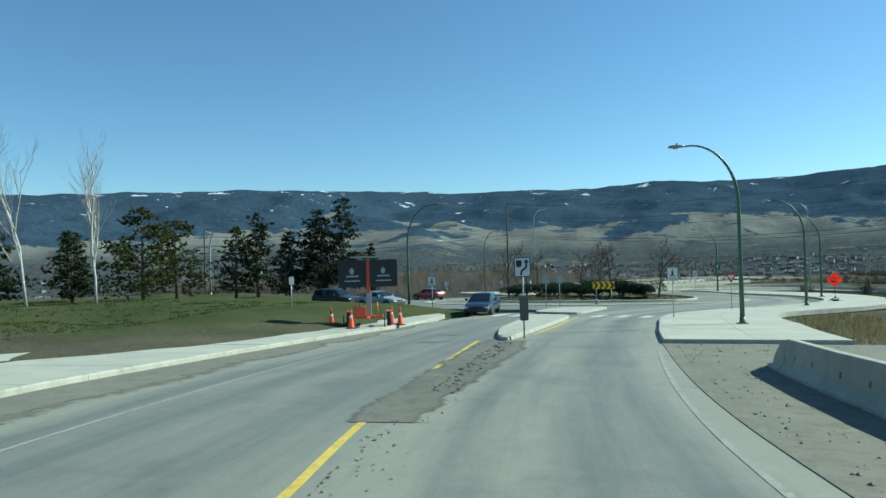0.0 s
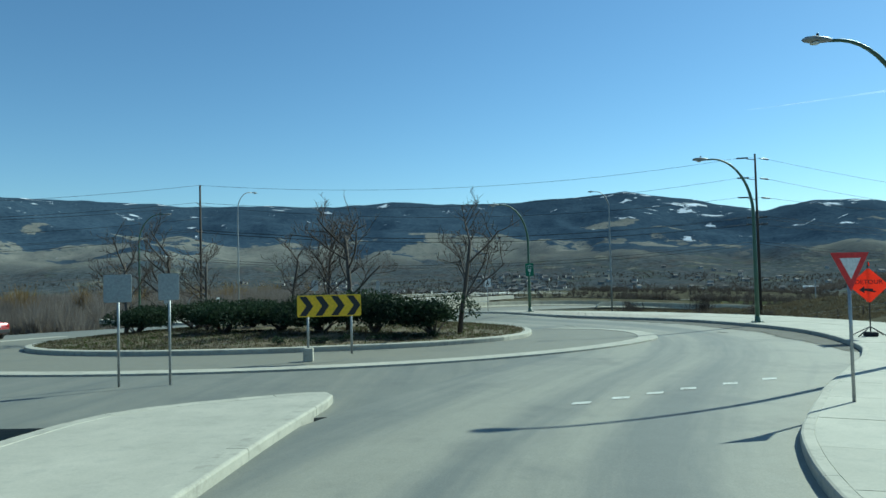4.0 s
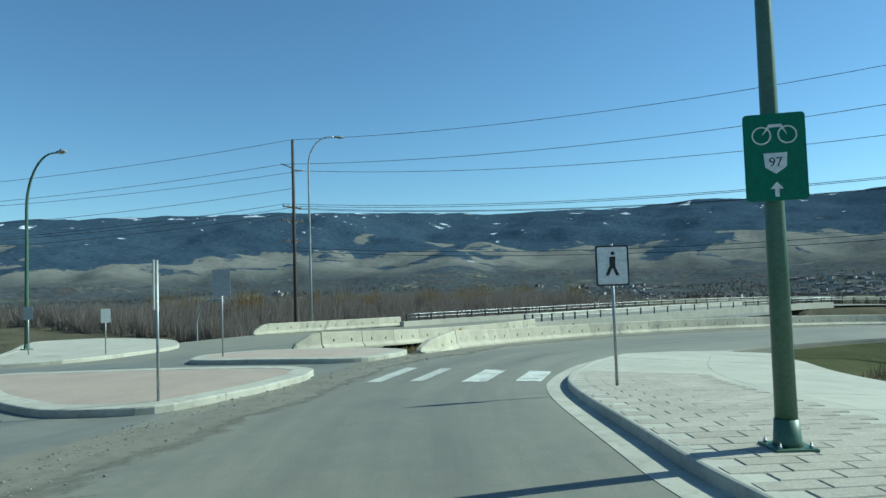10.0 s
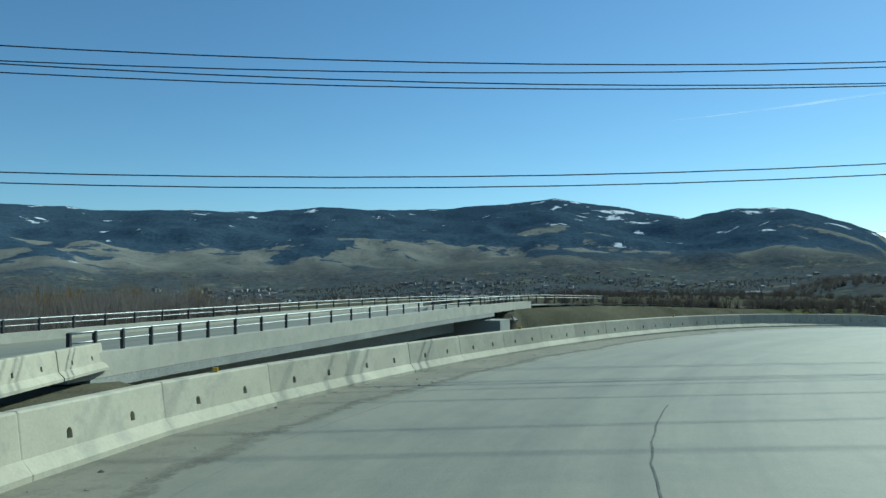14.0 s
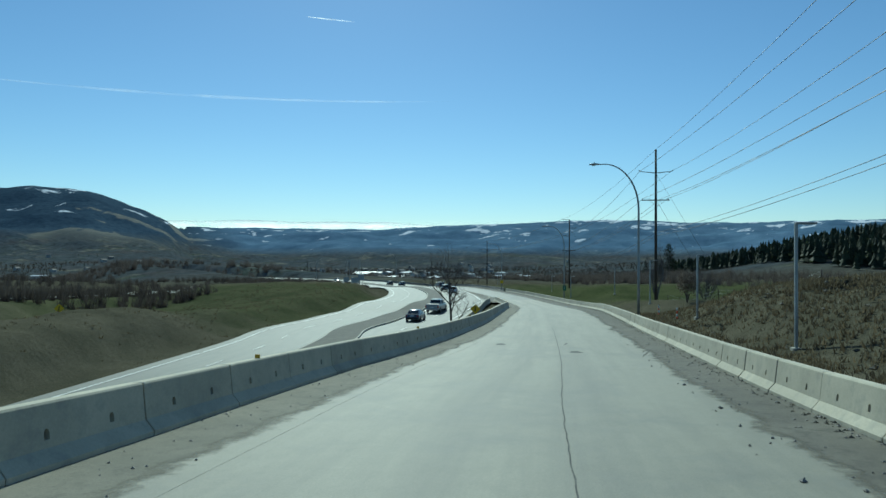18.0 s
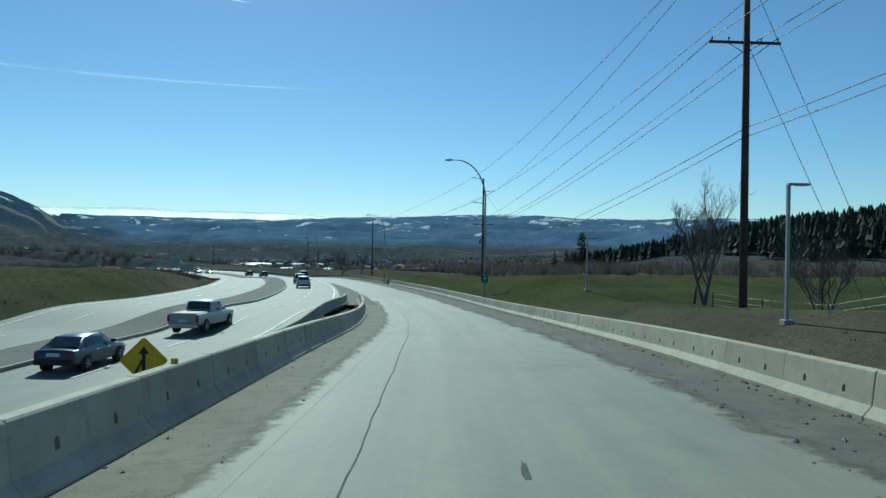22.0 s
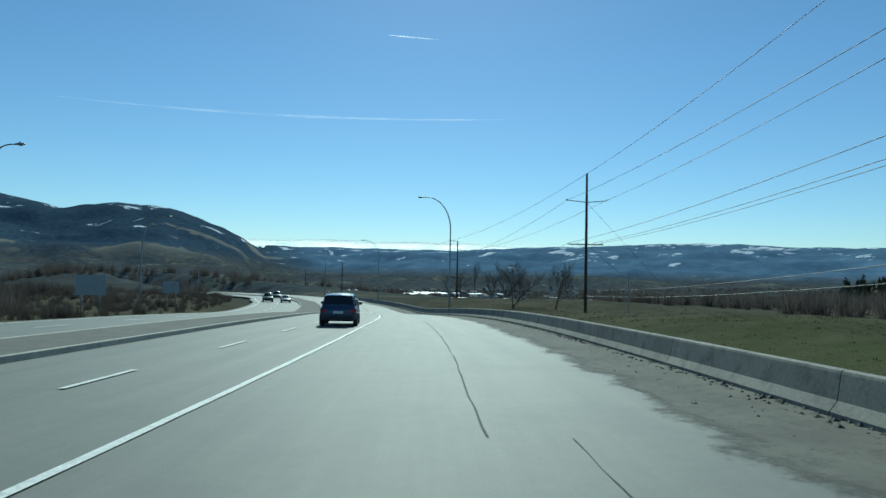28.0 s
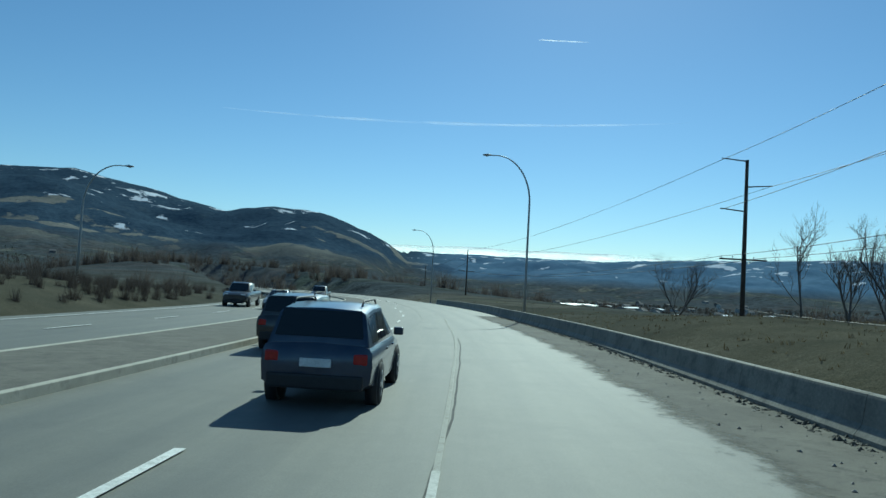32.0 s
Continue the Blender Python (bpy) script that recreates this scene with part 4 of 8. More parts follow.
ring = [Vector((RC[0] + ring_r(a) * math.cos(radians(a)), RC[1] + ring_r(a) * math.sin(radians(a)), 0)) for a in steps(0, 360, 144)]
for p in ring:
    p.z = zr1(p.x, p.y)
kerb_line("kerb", ring[::-1], 0.4, 0.2, KERB, "grey concrete ring kerb of the central island", 2.6)
mound = [[Vector((RC[0] + r * (ring_r(a) - 0.2) * math.cos(radians(a)), RC[1] + r * (ring_r(a) - 0.2) * math.sin(radians(a)), 0)) for r in (1.0, 0.92, 0.75, 0.54, 0.33, 0.17, 0.004)] for a in steps(0, 360, 96)]
for row in mound:
    for p, h in zip(row, (0.19, 0.25, 0.42, 0.55, 0.62, 0.66, 0.68)):
        p.z = zr1(p.x, p.y) + h + 0.06 * noise.noise(p * 0.7) * (h > 0.2)
sheet("island_ground", mound, SOIL, "low mound of brown soil and thin grass inside the ring kerb", "ground", thick=0.05)


def apron_r(a):
    return knots(a, (-200, 17.8), (-28, 17.7), (-20, 17.1), (-14, 16.4), (-9, 15.4), (-5, 14.0), (-2, 12.8))


def polar_rows(r0, r1, a0, a1, n, dz, cols=5):
    rows = []
    for a in steps(a0, a1, n):
        lo, hi = r0(a) if callable(r0) else r0, r1(a)
        row = []
        for j in range(cols + 1):
            r = lo + (hi - lo) * j / cols
            x, y = RC[0] + r * math.cos(radians(a)), RC[1] + r * math.sin(radians(a))
            row.append(Vector((x, y, zr1(x, y) + dz)))
        rows.append(row)
    return rows


sheet("truck_apron", polar_rows(lambda a: ring_r(a) - 0.1, lambda a: apron_r(a) - 0.72, -200, -2.3, 110, 0.035), DUSTY, "dusty paved truck apron round the central island", "apron", uv=None, thick=0.1)
sheet("apron_edge", polar_rows(lambda a: apron_r(a) - 0.74, apron_r, -200, -2.0, 150, 0.05, 3), KERB, "pale concrete edge band of the truck apron", "kerb", thick=0.12)


# ---- painted lines ----
def stripe(name, us, lat, w, material, label, dz=0.006, curve=None, parent=None):
    c, cu, ct = curve or (RD, RU, RT)
    bm = bmesh.new()
    prev = None
    for u in us:
        l = lat(u) if callable(lat) else lat
        a, b = along(c, cu, ct, u, l - w / 2), along(c, cu, ct, u, l + w / 2)
        if curve is None and u < 12:
            a.z, b.z = zr1(a.x, a.y), zr1(b.x, b.y)
        a.z += dz
        b.z += dz
        pair = (bm.verts.new(a), bm.verts.new(b))
        if prev:
            bm.faces.new((prev[0], prev[1], pair[1], pair[0]))
        prev = pair
    bmesh.ops.recalc_face_normals(bm, faces=bm.faces[:])
    for f in bm.faces:
        if f.normal.z < 0:
            f.normal_flip()
    ob = part(name, bm, material, parent)
    if parent is None:
        tagged(ob, label, "road marking", kind="structure")
    return ob


stripe("line_yellow", steps(-2.8, 2.3, 60), lambda u: knots(u, (-3, -1.6), (0.6, -2.3), (1.4, -2.75), (2.3, -3.5)), 0.13, YELLOW_PAINT, "worn yellow centre line on asphalt")
stripe("line_yellow", steps(2.6, 4.2, 30), lambda u: knots(u, (2.6, -1.85), (3.3, -1.75), (4.2, -2.3)), 0.13, YELLOW_PAINT, "worn yellow line beside the splitter island")
stripe("line_white", steps(-2.8, 3.0, 60), lambda u: knots(u, (-3, -6.2), (1, -6.75), (2.5, -7.3), (3.0, -7.6)), 0.11, DUST_LINE, "faded white edge line of the oncoming lane")
stripe("line_white", steps(-2.8, 1.9, 60), lambda u: knots(u, (-3, 2.2), (0.8, 2.4), (1.9, 2.65)), 0.10, DUST_LINE, "faded white edge line beside the gritty verge")
HC = (HW, HU, HT)
stripe("line_white", steps(4, 16.5, 300), 6.6, 0.15, WHITE_PAINT, "white edge line of the highway", curve=HC, dz=0.018)
stripe("line_white", steps(16.55, 17.7, 40), 6.6, 0.10, FADED_PAINT, "worn white line beside the merging lane", curve=HC, dz=0.022)
stripe("line_white", steps(17.7, 19.5, 50), 6.6, 0.08, DUST_LINE, "dusted white line beside the merging lane", curve=HC, dz=0.022)
stripe("line_white", steps(4, 21.8, 300), -10.9, 0.15, WHITE_PAINT, "white edge line of the far carriageway", curve=HC)
dashes = tagged(new("lane_dashes"), "white dashed lane lines on the highway", "road marking", kind="structure")
_len = np.concatenate([[0], np.cumsum(np.linalg.norm(np.diff(HW[:, :2], axis=0), axis=1))])
_u = lambda s: float(np.interp(s, _len, HU))
_s = float(np.interp(5.0, HU, _len)) + 2.0
while _s < np.interp(21.5, HU, _len):
    for lat in (3.55, -7.4):
        stripe("dash", steps(_u(_s), _u(_s + 3.0), 6), lat, 0.14, WHITE_PAINT, "", curve=HC, parent=dashes, dz=0.012)
    _s += 9.0
crossing = tagged(new("crossing_bars"), "worn white ladder crossing bars on asphalt", "road marking", kind="structure")


def quad_bar(pts, parent, material=WORN_PAINT, dz=0.008):
    bm = bmesh.new()
    bm.faces.new([bm.verts.new((x, y, zr1(x, y) + dz)) for x, y in pts])
    for f in bm.faces:
        f.normal_update()
        if f.normal.z < 0:
            f.normal_flip()
    return part("bar", bm, material, parent)


for k, (mid, wide) in enumerate(((-1.42, 0.33), (-0.46, 0.30), (0.88, 0.55), (2.05, 0.57))):
    start = 12.2 + 0.02 * (k % 2)
    q = [at_road(start, mid - wide / 2), at_road(12.62, mid - wide / 2), at_road(12.62, mid + wide / 2), at_road(start, mid + wide / 2)]
    quad_bar([p[:2] for p in q], crossing, FADED_PAINT if k < 2 else WORN_PAINT)
for lat in (-9.6, -8.2, -6.9, -1.7, -0.2, 1.2):
    q = [at_road(4.22, lat), at_road(4.55, lat), at_road(4.55, lat + 0.6), at_road(4.22, lat + 0.6)]
    quad_bar([p[:2] for p in q], crossing)

for x, y in ((1.7, 8.5), (2.5, 9.05), (3.26, 9.6), (4.05, 10.15), (5.1, 10.8), (6.16, 11.45)):
    quad_bar([(x - 0.22, y - 0.15), (x + 0.12, y - 0.05), (x + 0.2, y + 0.2), (x - 0.14, y + 0.1)], crossing)

# highway median: raised strip of grit between low kerbs
ribbon("median", HW, HU, HT, steps(4.0, 21.8, 280), -3.3, -0.1, 4, GRIT, "raised grey-brown highway median", dz=0.16, category="median", thick=0.25)
for lat, turn in ((-0.1, 1), (-3.3, -1)):
    pts = [along(HW, HU, HT, u, lat) for u in steps(4.0, 21.8, 280)]
    kerb_line("kerb", pts if turn > 0 else pts[::-1], 0.16, 0.18, KERB, "low concrete kerb of the highway median", 6.0)
# gritty strips along the slip road's edges
ribbon("shoulder", RD, RU, RT, steps(11.1, 13.25, 110), lambda u: knots(u, (11.1, -6.3), (11.5, -5.0), (11.7, -3.9), (12.1, -3.1), (12.8, -3.4), (13.25, -3.0)), lambda u: knots(u, (11.1, -2.9), (11.6, -2.1), (12.0, -1.6), (12.6, -1.7), (13.25, -1.3)) + 0.2 * noise.noise(Vector((u * 11, 5, 2))), 5, DRIFT_NEAR, "fan of pale sand and gravel along the islands' kerbs", dz=0.004, height=zr1, category="shoulder", thick=0.003, across=True)
ribbon("shoulder", RD, RU, RT, steps(13.2, 25.7, 430), left_edge, lambda u: left_edge(u) + knots(u, (13, 1.7), (17, 1.9), (20, 1.5), (22, 1.4), (23, 1.6), (25.7, 1.8)), 5, DRIFT_NEAR, "strip of grit and washed sand at the barrier's foot", dz=0.005, category="shoulder", thick=0.004, across=True)
ribbon("shoulder", RD, RU, RT, steps(17.0, 36, 500), lambda u: right_edge(u) - knots(u, (17, 1.5), (20.5, 1.8), (22, 2.0), (23.5, 2.8), (27, 3.4), (29, 3.2), (36, 3.0)), right_edge, 5, DRIFT_FAR, "ragged strip of dark grit at the barrier's foot", dz=0.005, category="shoulder", thick=0.004, across=True)
ribbon("shoulder", RD, RU, RT, steps(25.3, 28.2, 160), lambda u: knots(u, (25.3, -5.3), (26.3, -5.7), (27.0, -4.9), (27.6, -4.0), (28.2, -3.2)), lambda u: knots(u, (25.3, -2.0), (26.3, -2.0), (27.0, -2.2), (27.6, -2.3), (28.2, -2.5)), 5, DRIFT_MID, "dark wedge of grit beyond the barrier noses", dz=0.008, category="shoulder", thick=0.004, across=True)


# ---- concrete barriers ----
SEG = 2.62


def barrier_mesh():
    prof = [(-0.30, 0.0), (-0.30, 0.07), (-0.165, 0.22), (-0.10, 0.70), (-0.08, 0.725), (0.08, 0.725), (0.10, 0.70), (0.165, 0.22), (0.30, 0.07), (0.30, 0.0)]
    bm = bmesh.new()
    h = SEG / 2 - 0.008
    rings = []
    for y, ins in ((-h, 0.022), (-h + 0.018, 0.0), (h - 0.018, 0.0), (h, 0.022)):
        rings.append([bm.verts.new((x * (1 - ins * 1.2), y, z - (ins * 0.5 if z > 0.5 else 0))) for x, z in prof])
    for a, b in zip(rings, rings[1:]):
        for k in range(len(prof)):
            bm.faces.new((a[k], a[(k + 1) % len(prof)], b[(k + 1) % len(prof)], b[k]))
    bm.faces.new(rings[0])
    bm.faces.new(rings[-1][::-1])
    bmesh.ops.recalc_face_normals(bm, faces=bm.faces[:])
    me = bpy.data.meshes.new("barrier_body")
    bm.to_mesh(me)
    bm.free()
    me.materials.append(BARRIER)
    body = new("cutting", me)
    # two lifting slots right through
    bm = bmesh.new()
    for y in (-0.58, 0.58):
        pts = [(0.045, -0.06), (0.045, 0.025), (0.03, 0.052), (0, 0.065), (-0.03, 0.052), (-0.045, 0.025), (-0.045, -0.06)]
        a = [bm.verts.new((-0.5, y + p, 0.37 + q)) for p, q in pts]
        b = [bm.verts.new((0.5, y + p, 0.37 + q)) for p, q in pts]
        bm.faces.new(a)
        bm.faces.new(b[::-1])
        for k in range(len(pts)):
            bm.faces.new((a[k], b[k], b[(k + 1) % len(pts)], a[(k + 1) % len(pts)]))
    bmesh.ops.recalc_face_normals(bm, faces=bm.faces[:])
    cut = bpy.data.meshes.new("slots")
    bm.to_mesh(cut)
    bm.free()
    cutter = new("slots", cut)
    mod = body.modifiers.new("slots", "BOOLEAN")
    mod.operation, mod.object, mod.solver = "DIFFERENCE", cutter, "EXACT"
    done = bpy.data.meshes.new_from_object(body.evaluated_get(bpy.context.evaluated_depsgraph_get()))
    done.name = "concrete_barrier"
    bpy.data.objects.remove(body)
    bpy.data.objects.remove(cutter)
    return done


def end_mesh():
    """The sloping nose block that closes a run."""
    bm = bmesh.new()
    prof = [(-0.30, 0.0), (-0.30, 0.07), (-0.165, 0.22), (-0.10, 0.70), (0.10, 0.70), (0.165, 0.22), (0.30, 0.07), (0.30, 0.0)]
    rings = []
    for y, s in ((0.0, 0.22), (0.12, 0.42), (SEG / 2 - 0.45, 0.93), (SEG / 2 - 0.02, 1.0)):
        rings.append([bm.verts.new((x * (0.75 + 0.25 * s), y, z * s if z > 0.1 else z)) for x, z in prof])
    for a, b in zip(rings, rings[1:]):
        for k in range(len(prof)):
            bm.faces.new((a[k], a[(k + 1) % len(prof)], b[(k + 1) % len(prof)], b[k]))
    bm.faces.new(rings[0])
    bm.faces.new(rings[-1][::-1])
    bmesh.ops.recalc_face_normals(bm, faces=bm.faces[:])
    me = bpy.data.meshes.new("barrier_nose")
    bm.to_mesh(me)
    bm.free()
    me.materials.append(BARRIER)
    return me


BAR_ME, NOSE_ME = barrier_mesh(), end_mesh()
REFLECTOR = plain("amber_reflector", (0.75, 0.42, 0.02), 0.35)


def run_of_barriers(pts, label, group, nose_start=False, nose_end=False, reflect=0, sink=0.0, dip=0.0):
    """Blocks set end to end along points; the first full block may dip towards a low nose."""
    p = np.array([tuple(q) for q in pts])
    s = np.concatenate([[0], np.cumsum(np.linalg.norm(np.diff(p[:, :2], axis=0), axis=1))])
    n = int(s[-1] // SEG)
    for i in range(n):
        a, b = [Vector([float(np.interp(v, s, p[:, k])) for k in range(3)]) for v in (i * SEG, (i + 1) * SEG)]
        if i == 1:
            a.z -= dip
        d = b - a
        nose = (nose_start and i == 0) or (nose_end and i == n - 1)
        ob = new("concrete_barrier", NOSE_ME if nose else BAR_ME)
        yaw = math.atan2(-d.x, d.y) + (math.pi if nose_end and i == n - 1 else 0)
        tilt = math.atan2(d.z, d.xy.length) * (-1 if nose_end and i == n - 1 else 1)
        ob.matrix_world = Matrix.Translation((a + b) / 2 - Vector((0, 0, sink))) @ Euler((tilt, 0, yaw + radians(random.uniform(-0.5, 0.5)))).to_matrix().to_4x4()
        if i == 0 and dip:
            ob.matrix_world = ob.matrix_world @ Matrix.Diagonal((1, 1, 0.68, 1))
        tagged(ob, label if not nose else "sloping concrete nose block closing a barrier run", "road barrier", group)
        if reflect and i % reflect == 2 and not nose:
            bm = box(bmesh.new(), -0.05, 0.05, -0.012, 0.012, 0.72, 0.80, 0.004)
            part("reflector", bm, REFLECTOR, ob, "small amber plastic reflector")


run_of_barriers([at_road(u, left_edge(u) - 0.3) for u in steps(13.10, 26.0, 260)], "pale precast concrete barrier block with two lifting slots", "barriers along the slip road's inner edge", True, True, 5, dip=0.25)
run_of_barriers([at_road(u, right_edge(u) + 0.3) for u in steps(16.9, 28.15, 300)], "weathered precast concrete barrier block with two lifting slots", "barriers along the slip road's outer edge", True)
run_of_barriers([at_road(u, knots(u, (-3, 5.6), (1.7, 5.1))) for u in steps(1.72, -2.5, 40)], "weathered precast concrete barrier block beside the gritty verge", "barriers beside the street", True)


def on_street(pts):
    return [Vector((x, y, zr1(x, y))) for x, y in pts]


def fine(pts, n=20):
    c, _ = spline([(x, y, 0) for x, y in pts], n)
    return [tuple(q[:2]) for q in c]


run_of_barriers(on_street(fine([(-15.4, 57.5), (-14.7, 59.6), (-14.3, 63.5), (-14.35, 68.0), (-13.95, 73), (-13.6, 78.5), (-13.7, 84)])), "bright precast concrete barrier block beside the overpass", "barriers along the overpass's near side", True, sink=0.0)
run_of_barriers(on_street(fine([(-30.0, 71.0), (-29.5, 74.5), (-28.3, 79.0), (-27.2, 83.5), (-26.3, 88.0)])), "bright precast concrete barrier block across the overpass road", "barriers along the overpass's far side", True)
run_of_barriers([along(HW, HU, HT, u, knots(u, (5.5, 9.3), (9, 8.6), (11.4, 7.9))) for u in steps(5.6, 11.5, 130)], "shaded precast concrete barrier block beside the highway lanes", "barriers between highway and slip road", False, True)


CAST = surface("cast_barrier_concrete", (0.20, 0.19, 0.16), (0.30, 0.285, 0.235), 14, 0.5, 0.9, 0, 0.3, dirt=(0.10, 0.098, 0.088), dirt_amount=0.8, vary=0.06)


def cast_barrier(u0, u1, n):
    """A barrier cast in place: long lengths with thin open joints, sloping faces and a rounded crest."""
    wall = tagged(new("barrier_wall"), "long cast concrete barrier with a dark weathered face", "road barrier", kind="structure")
    prof = [(-0.30, -0.15), (-0.30, 0.08), (-0.17, 0.26), (-0.105, 0.70), (-0.09, 0.745), (-0.05, 0.765), (0.05, 0.765), (0.09, 0.745), (0.105, 0.70), (0.17, 0.26), (0.30, 0.08), (0.30, -0.15)]
    for i in range(n):
        a, b = u0 + (u1 - u0) * i / n, u0 + (u1 - u0) * (i + 1) / n - 0.0012
        bm = bmesh.new()
        prev = None
        for u in steps(a, b, 6):
            c, d = at_road(u, right_edge(u) + 0.3), at_road(u, right_edge(u) + 1.3)
            side = Vector((d.x - c.x, d.y - c.y, 0)).normalized()
            r = [bm.verts.new(c + side * q + Vector((0, 0, h))) for q, h in prof]
            if prev:
                for k in range(len(prof)):
                    bm.faces.new((prev[k], prev[(k + 1) % len(prof)], r[(k + 1) % len(prof)], r[k]))
            else:
                bm.faces.new(r)
            prev = r
        bm.faces.new(prev)
        bmesh.ops.recalc_face_normals(bm, faces=bm.faces[:])
        part("wall_length", bm, CAST, wall)


cast_barrier(28.16, 38.0, 30)


# ---- overpass bridge ----
bridge = tagged(new("bridge"), "low concrete highway overpass with a post-and-rail parapet", "bridge", kind="structure")
B0, B1 = 5.0, 7.0


def prism(us, lats, z0, z1, curve):
    c, cu, ct = curve
    bm = bmesh.new()
    prev = None
    for u in us:
        r = []
        for lat, dz in ((lats[0], z0), (lats[1], z0), (lats[1], z1), (lats[0], z1)):
            r.append(bm.verts.new(along(c, cu, ct, u, lat, dz)))
        if prev:
            for k in range(4):
                bm.faces.new((prev[k], prev[(k + 1) % 4], r[(k + 1) % 4], r[k]))
        else:
            bm.faces.new(r)
        prev = r
    bm.faces.new(prev)
    bmesh.ops.recalc_face_normals(bm, faces=bm.faces[:])
    return bm


OC = (OV, OU, OT)
part("deck", prism(steps(B0 - 0.15, B1 + 0.15, 24), (-6.1, 6.0), -0.55, -0.27, OC), DARK_CONCRETE, bridge)
for lat in (-3.4, -1.1, 1.1, 3.4):
    part("girder", prism(steps(B0, B1, 16), (lat - 0.35, lat + 0.35), -1.6, -0.552, OC), DARK_CONCRETE, bridge)
for lat, out in ((5.42, 5.98), (-6.08, -5.62)):
    part("parapet", prism(steps(4.75, 7.7, 30), (lat, out), -0.26, 0.42, OC), CONCRETE, bridge)
for u, w in ((B0 - 0.1, -1), (B1 + 0.1, 1)):
    part("abutment", prism(steps(u - 0.06, u + 0.06, 2), (-7.2, 7.2), -7.5, -0.76, OC), DARK_CONCRETE, bridge)
for s in (5.7, -5.85):
    for h, r in ((0.98, 0.035), (0.72, 0.025)):
        bm = bmesh.new()
        tube(bm, [along(OV, OU, OT, u, s, h) for u in steps(4.8, 8.6, 40)], r, 6)
        part("rail", bm, GALV, bridge)
    for u in steps(4.8, 8.6, 34):
        p = along(OV, OU, OT, u, s, 0.4)
        bm = box(bmesh.new(), p.x - 0.05, p.x + 0.05, p.y - 0.06, p.y + 0.06, p.z - 0.3 if u > 7.7 else p.z, p.z + 0.6, 0.01)
        part("rail_post", bm, BLACK, bridge)


# ---- street lamps ----
def davit_lamp(x, y, h, arm, turn, label, group="street lamps", steel=GREEN_STEEL, z=None, slim=1.0):
    """A tapered pole that curves over into an arm with a flat lantern; built with the arm along -x."""
    z = gz(x, y) if z is None else z
    t = thing("street_lamp", pose(x, y, z, 0, 0, turn), label, "street lamp", group)
    bm = bmesh.new()
    box(bm, -0.21, 0.21, -0.21, 0.21, -0.12, 0.035, 0.008)
    lathe(bm, [(0.15 * slim, 0.03), (0.135 * slim, 0.08), (0.118 * slim, 0.3)], 14)
    base = part("base", bm, steel, t)
    for sx in (-1, 1):
        for sy in (-1, 1):
            bm = bmesh.new()
            lathe(bm, [(0.022, 0.03), (0.022, 0.06), (0.012, 0.062), (0.012, 0.09)], 6, Matrix.Translation((sx * 0.155, sy * 0.155, 0)))
            part("anchor_bolt", bm, GALV, base)
    rise = arm * 1.15
    pts = [(0, 0, 0.3), (0, 0, h * 0.3), (0, 0, h * 0.55), (0, 0, h - rise)]
    for k in range(1, 13):
        a = radians(90 * k / 12)
        pts.append((-(1 - math.cos(a)) * arm * 0.86, 0, h - rise + math.sin(a) * rise))
    pts.append((-arm, 0, h - 0.02))
    rad = [0.11 * slim - (0.11 * slim - 0.04) * min(1, (p[2] / h) * 0.7 + (-p[0] / arm) * 0.35) for p in pts]
    bm = bmesh.new()
    tube(bm, pts, rad, 12)
    part("pole", bm, steel, t)
    bm = bmesh.new()
    rings = []
    for x0, w, zt, zb in ((0.05, 0.06, 0.04, -0.05), (-0.12, 0.11, 0.07, -0.07), (-0.42, 0.16, 0.08, -0.09), (-0.62, 0.12, 0.05, -0.08), (-0.70, 0.05, 0.0, -0.06)):
        rings.append([bm.verts.new((-arm + x0, w * math.cos(q), h + (zt if math.sin(q) > 0 else -zb) * math.sin(q))) for q in [2 * math.pi * k / 12 for k in range(12)]])
    for a, b in zip(rings, rings[1:]):
        for k in range(12):
            bm.faces.new((a[k], a[(k + 1) % 12], b[(k + 1) % 12], b[k])).smooth = True
    bm.faces.new(rings[0])
    bm.faces.new(rings[-1][::-1])
    bmesh.ops.recalc_face_normals(bm, faces=bm.faces[:])
    head = part("lantern", bm, LAMP_GREY, t, "grey flat lantern head")
    bm = bmesh.new()
    lathe(bm, [(0.05, -0.045), (0.10, -0.03), (0.115, 0.0)], 14, Matrix.Translation((-arm - 0.38, 0, h - 0.085)))
    part("lens", bm, LENS, head)
    bm = bmesh.new()
    lathe(bm, [(0.03, 0), (0.03, 0.07), (0.0201, 0.08)], 8, Matrix.Translation((-arm - 0.3, 0, h + 0.075)))
    part("photocell", bm, BLACK, head)
    return t


def street_z(x, y, dz=0.146):
    return zr1(x, y) + dz


L = "tall green-painted street lamp with a curved arm beside the pavement"
davit_lamp(6.8, -9.55, 8.15, 2.3, 16, L, z=street_z(6.8, -9.55))
davit_lamp(13.05, 29.6, 7.75, 2.3, 12, L, z=street_z(13.05, 29.6))
lamp3 = davit_lamp(3.4, 44.3, 7.4, 2.3, 28, "tall green street lamp carrying a green cycle-route sign", z=street_z(3.4, 44.3))
davit_lamp(15.3, 77.5, 15.0, 1.75, 8, "slim tall grey street lamp among the shrubs", steel=GALV, slim=0.9)
davit_lamp(-28.8, 77.4, 14.6, 2.1, 233, "slim tall grey street lamp behind the overpass barrier", steel=GALV, slim=0.9, z=-2.1)
davit_lamp(10.8, 13.6, 7.8, 2.3, 12, L, z=street_z(10.8, 13.6))
HL = "tall grey highway lamp with a curved arm behind the concrete barrier"
davit_lamp(71.8, 115.1, 12.0, 2.95, -62, HL, steel=GALV, z=-6.7)
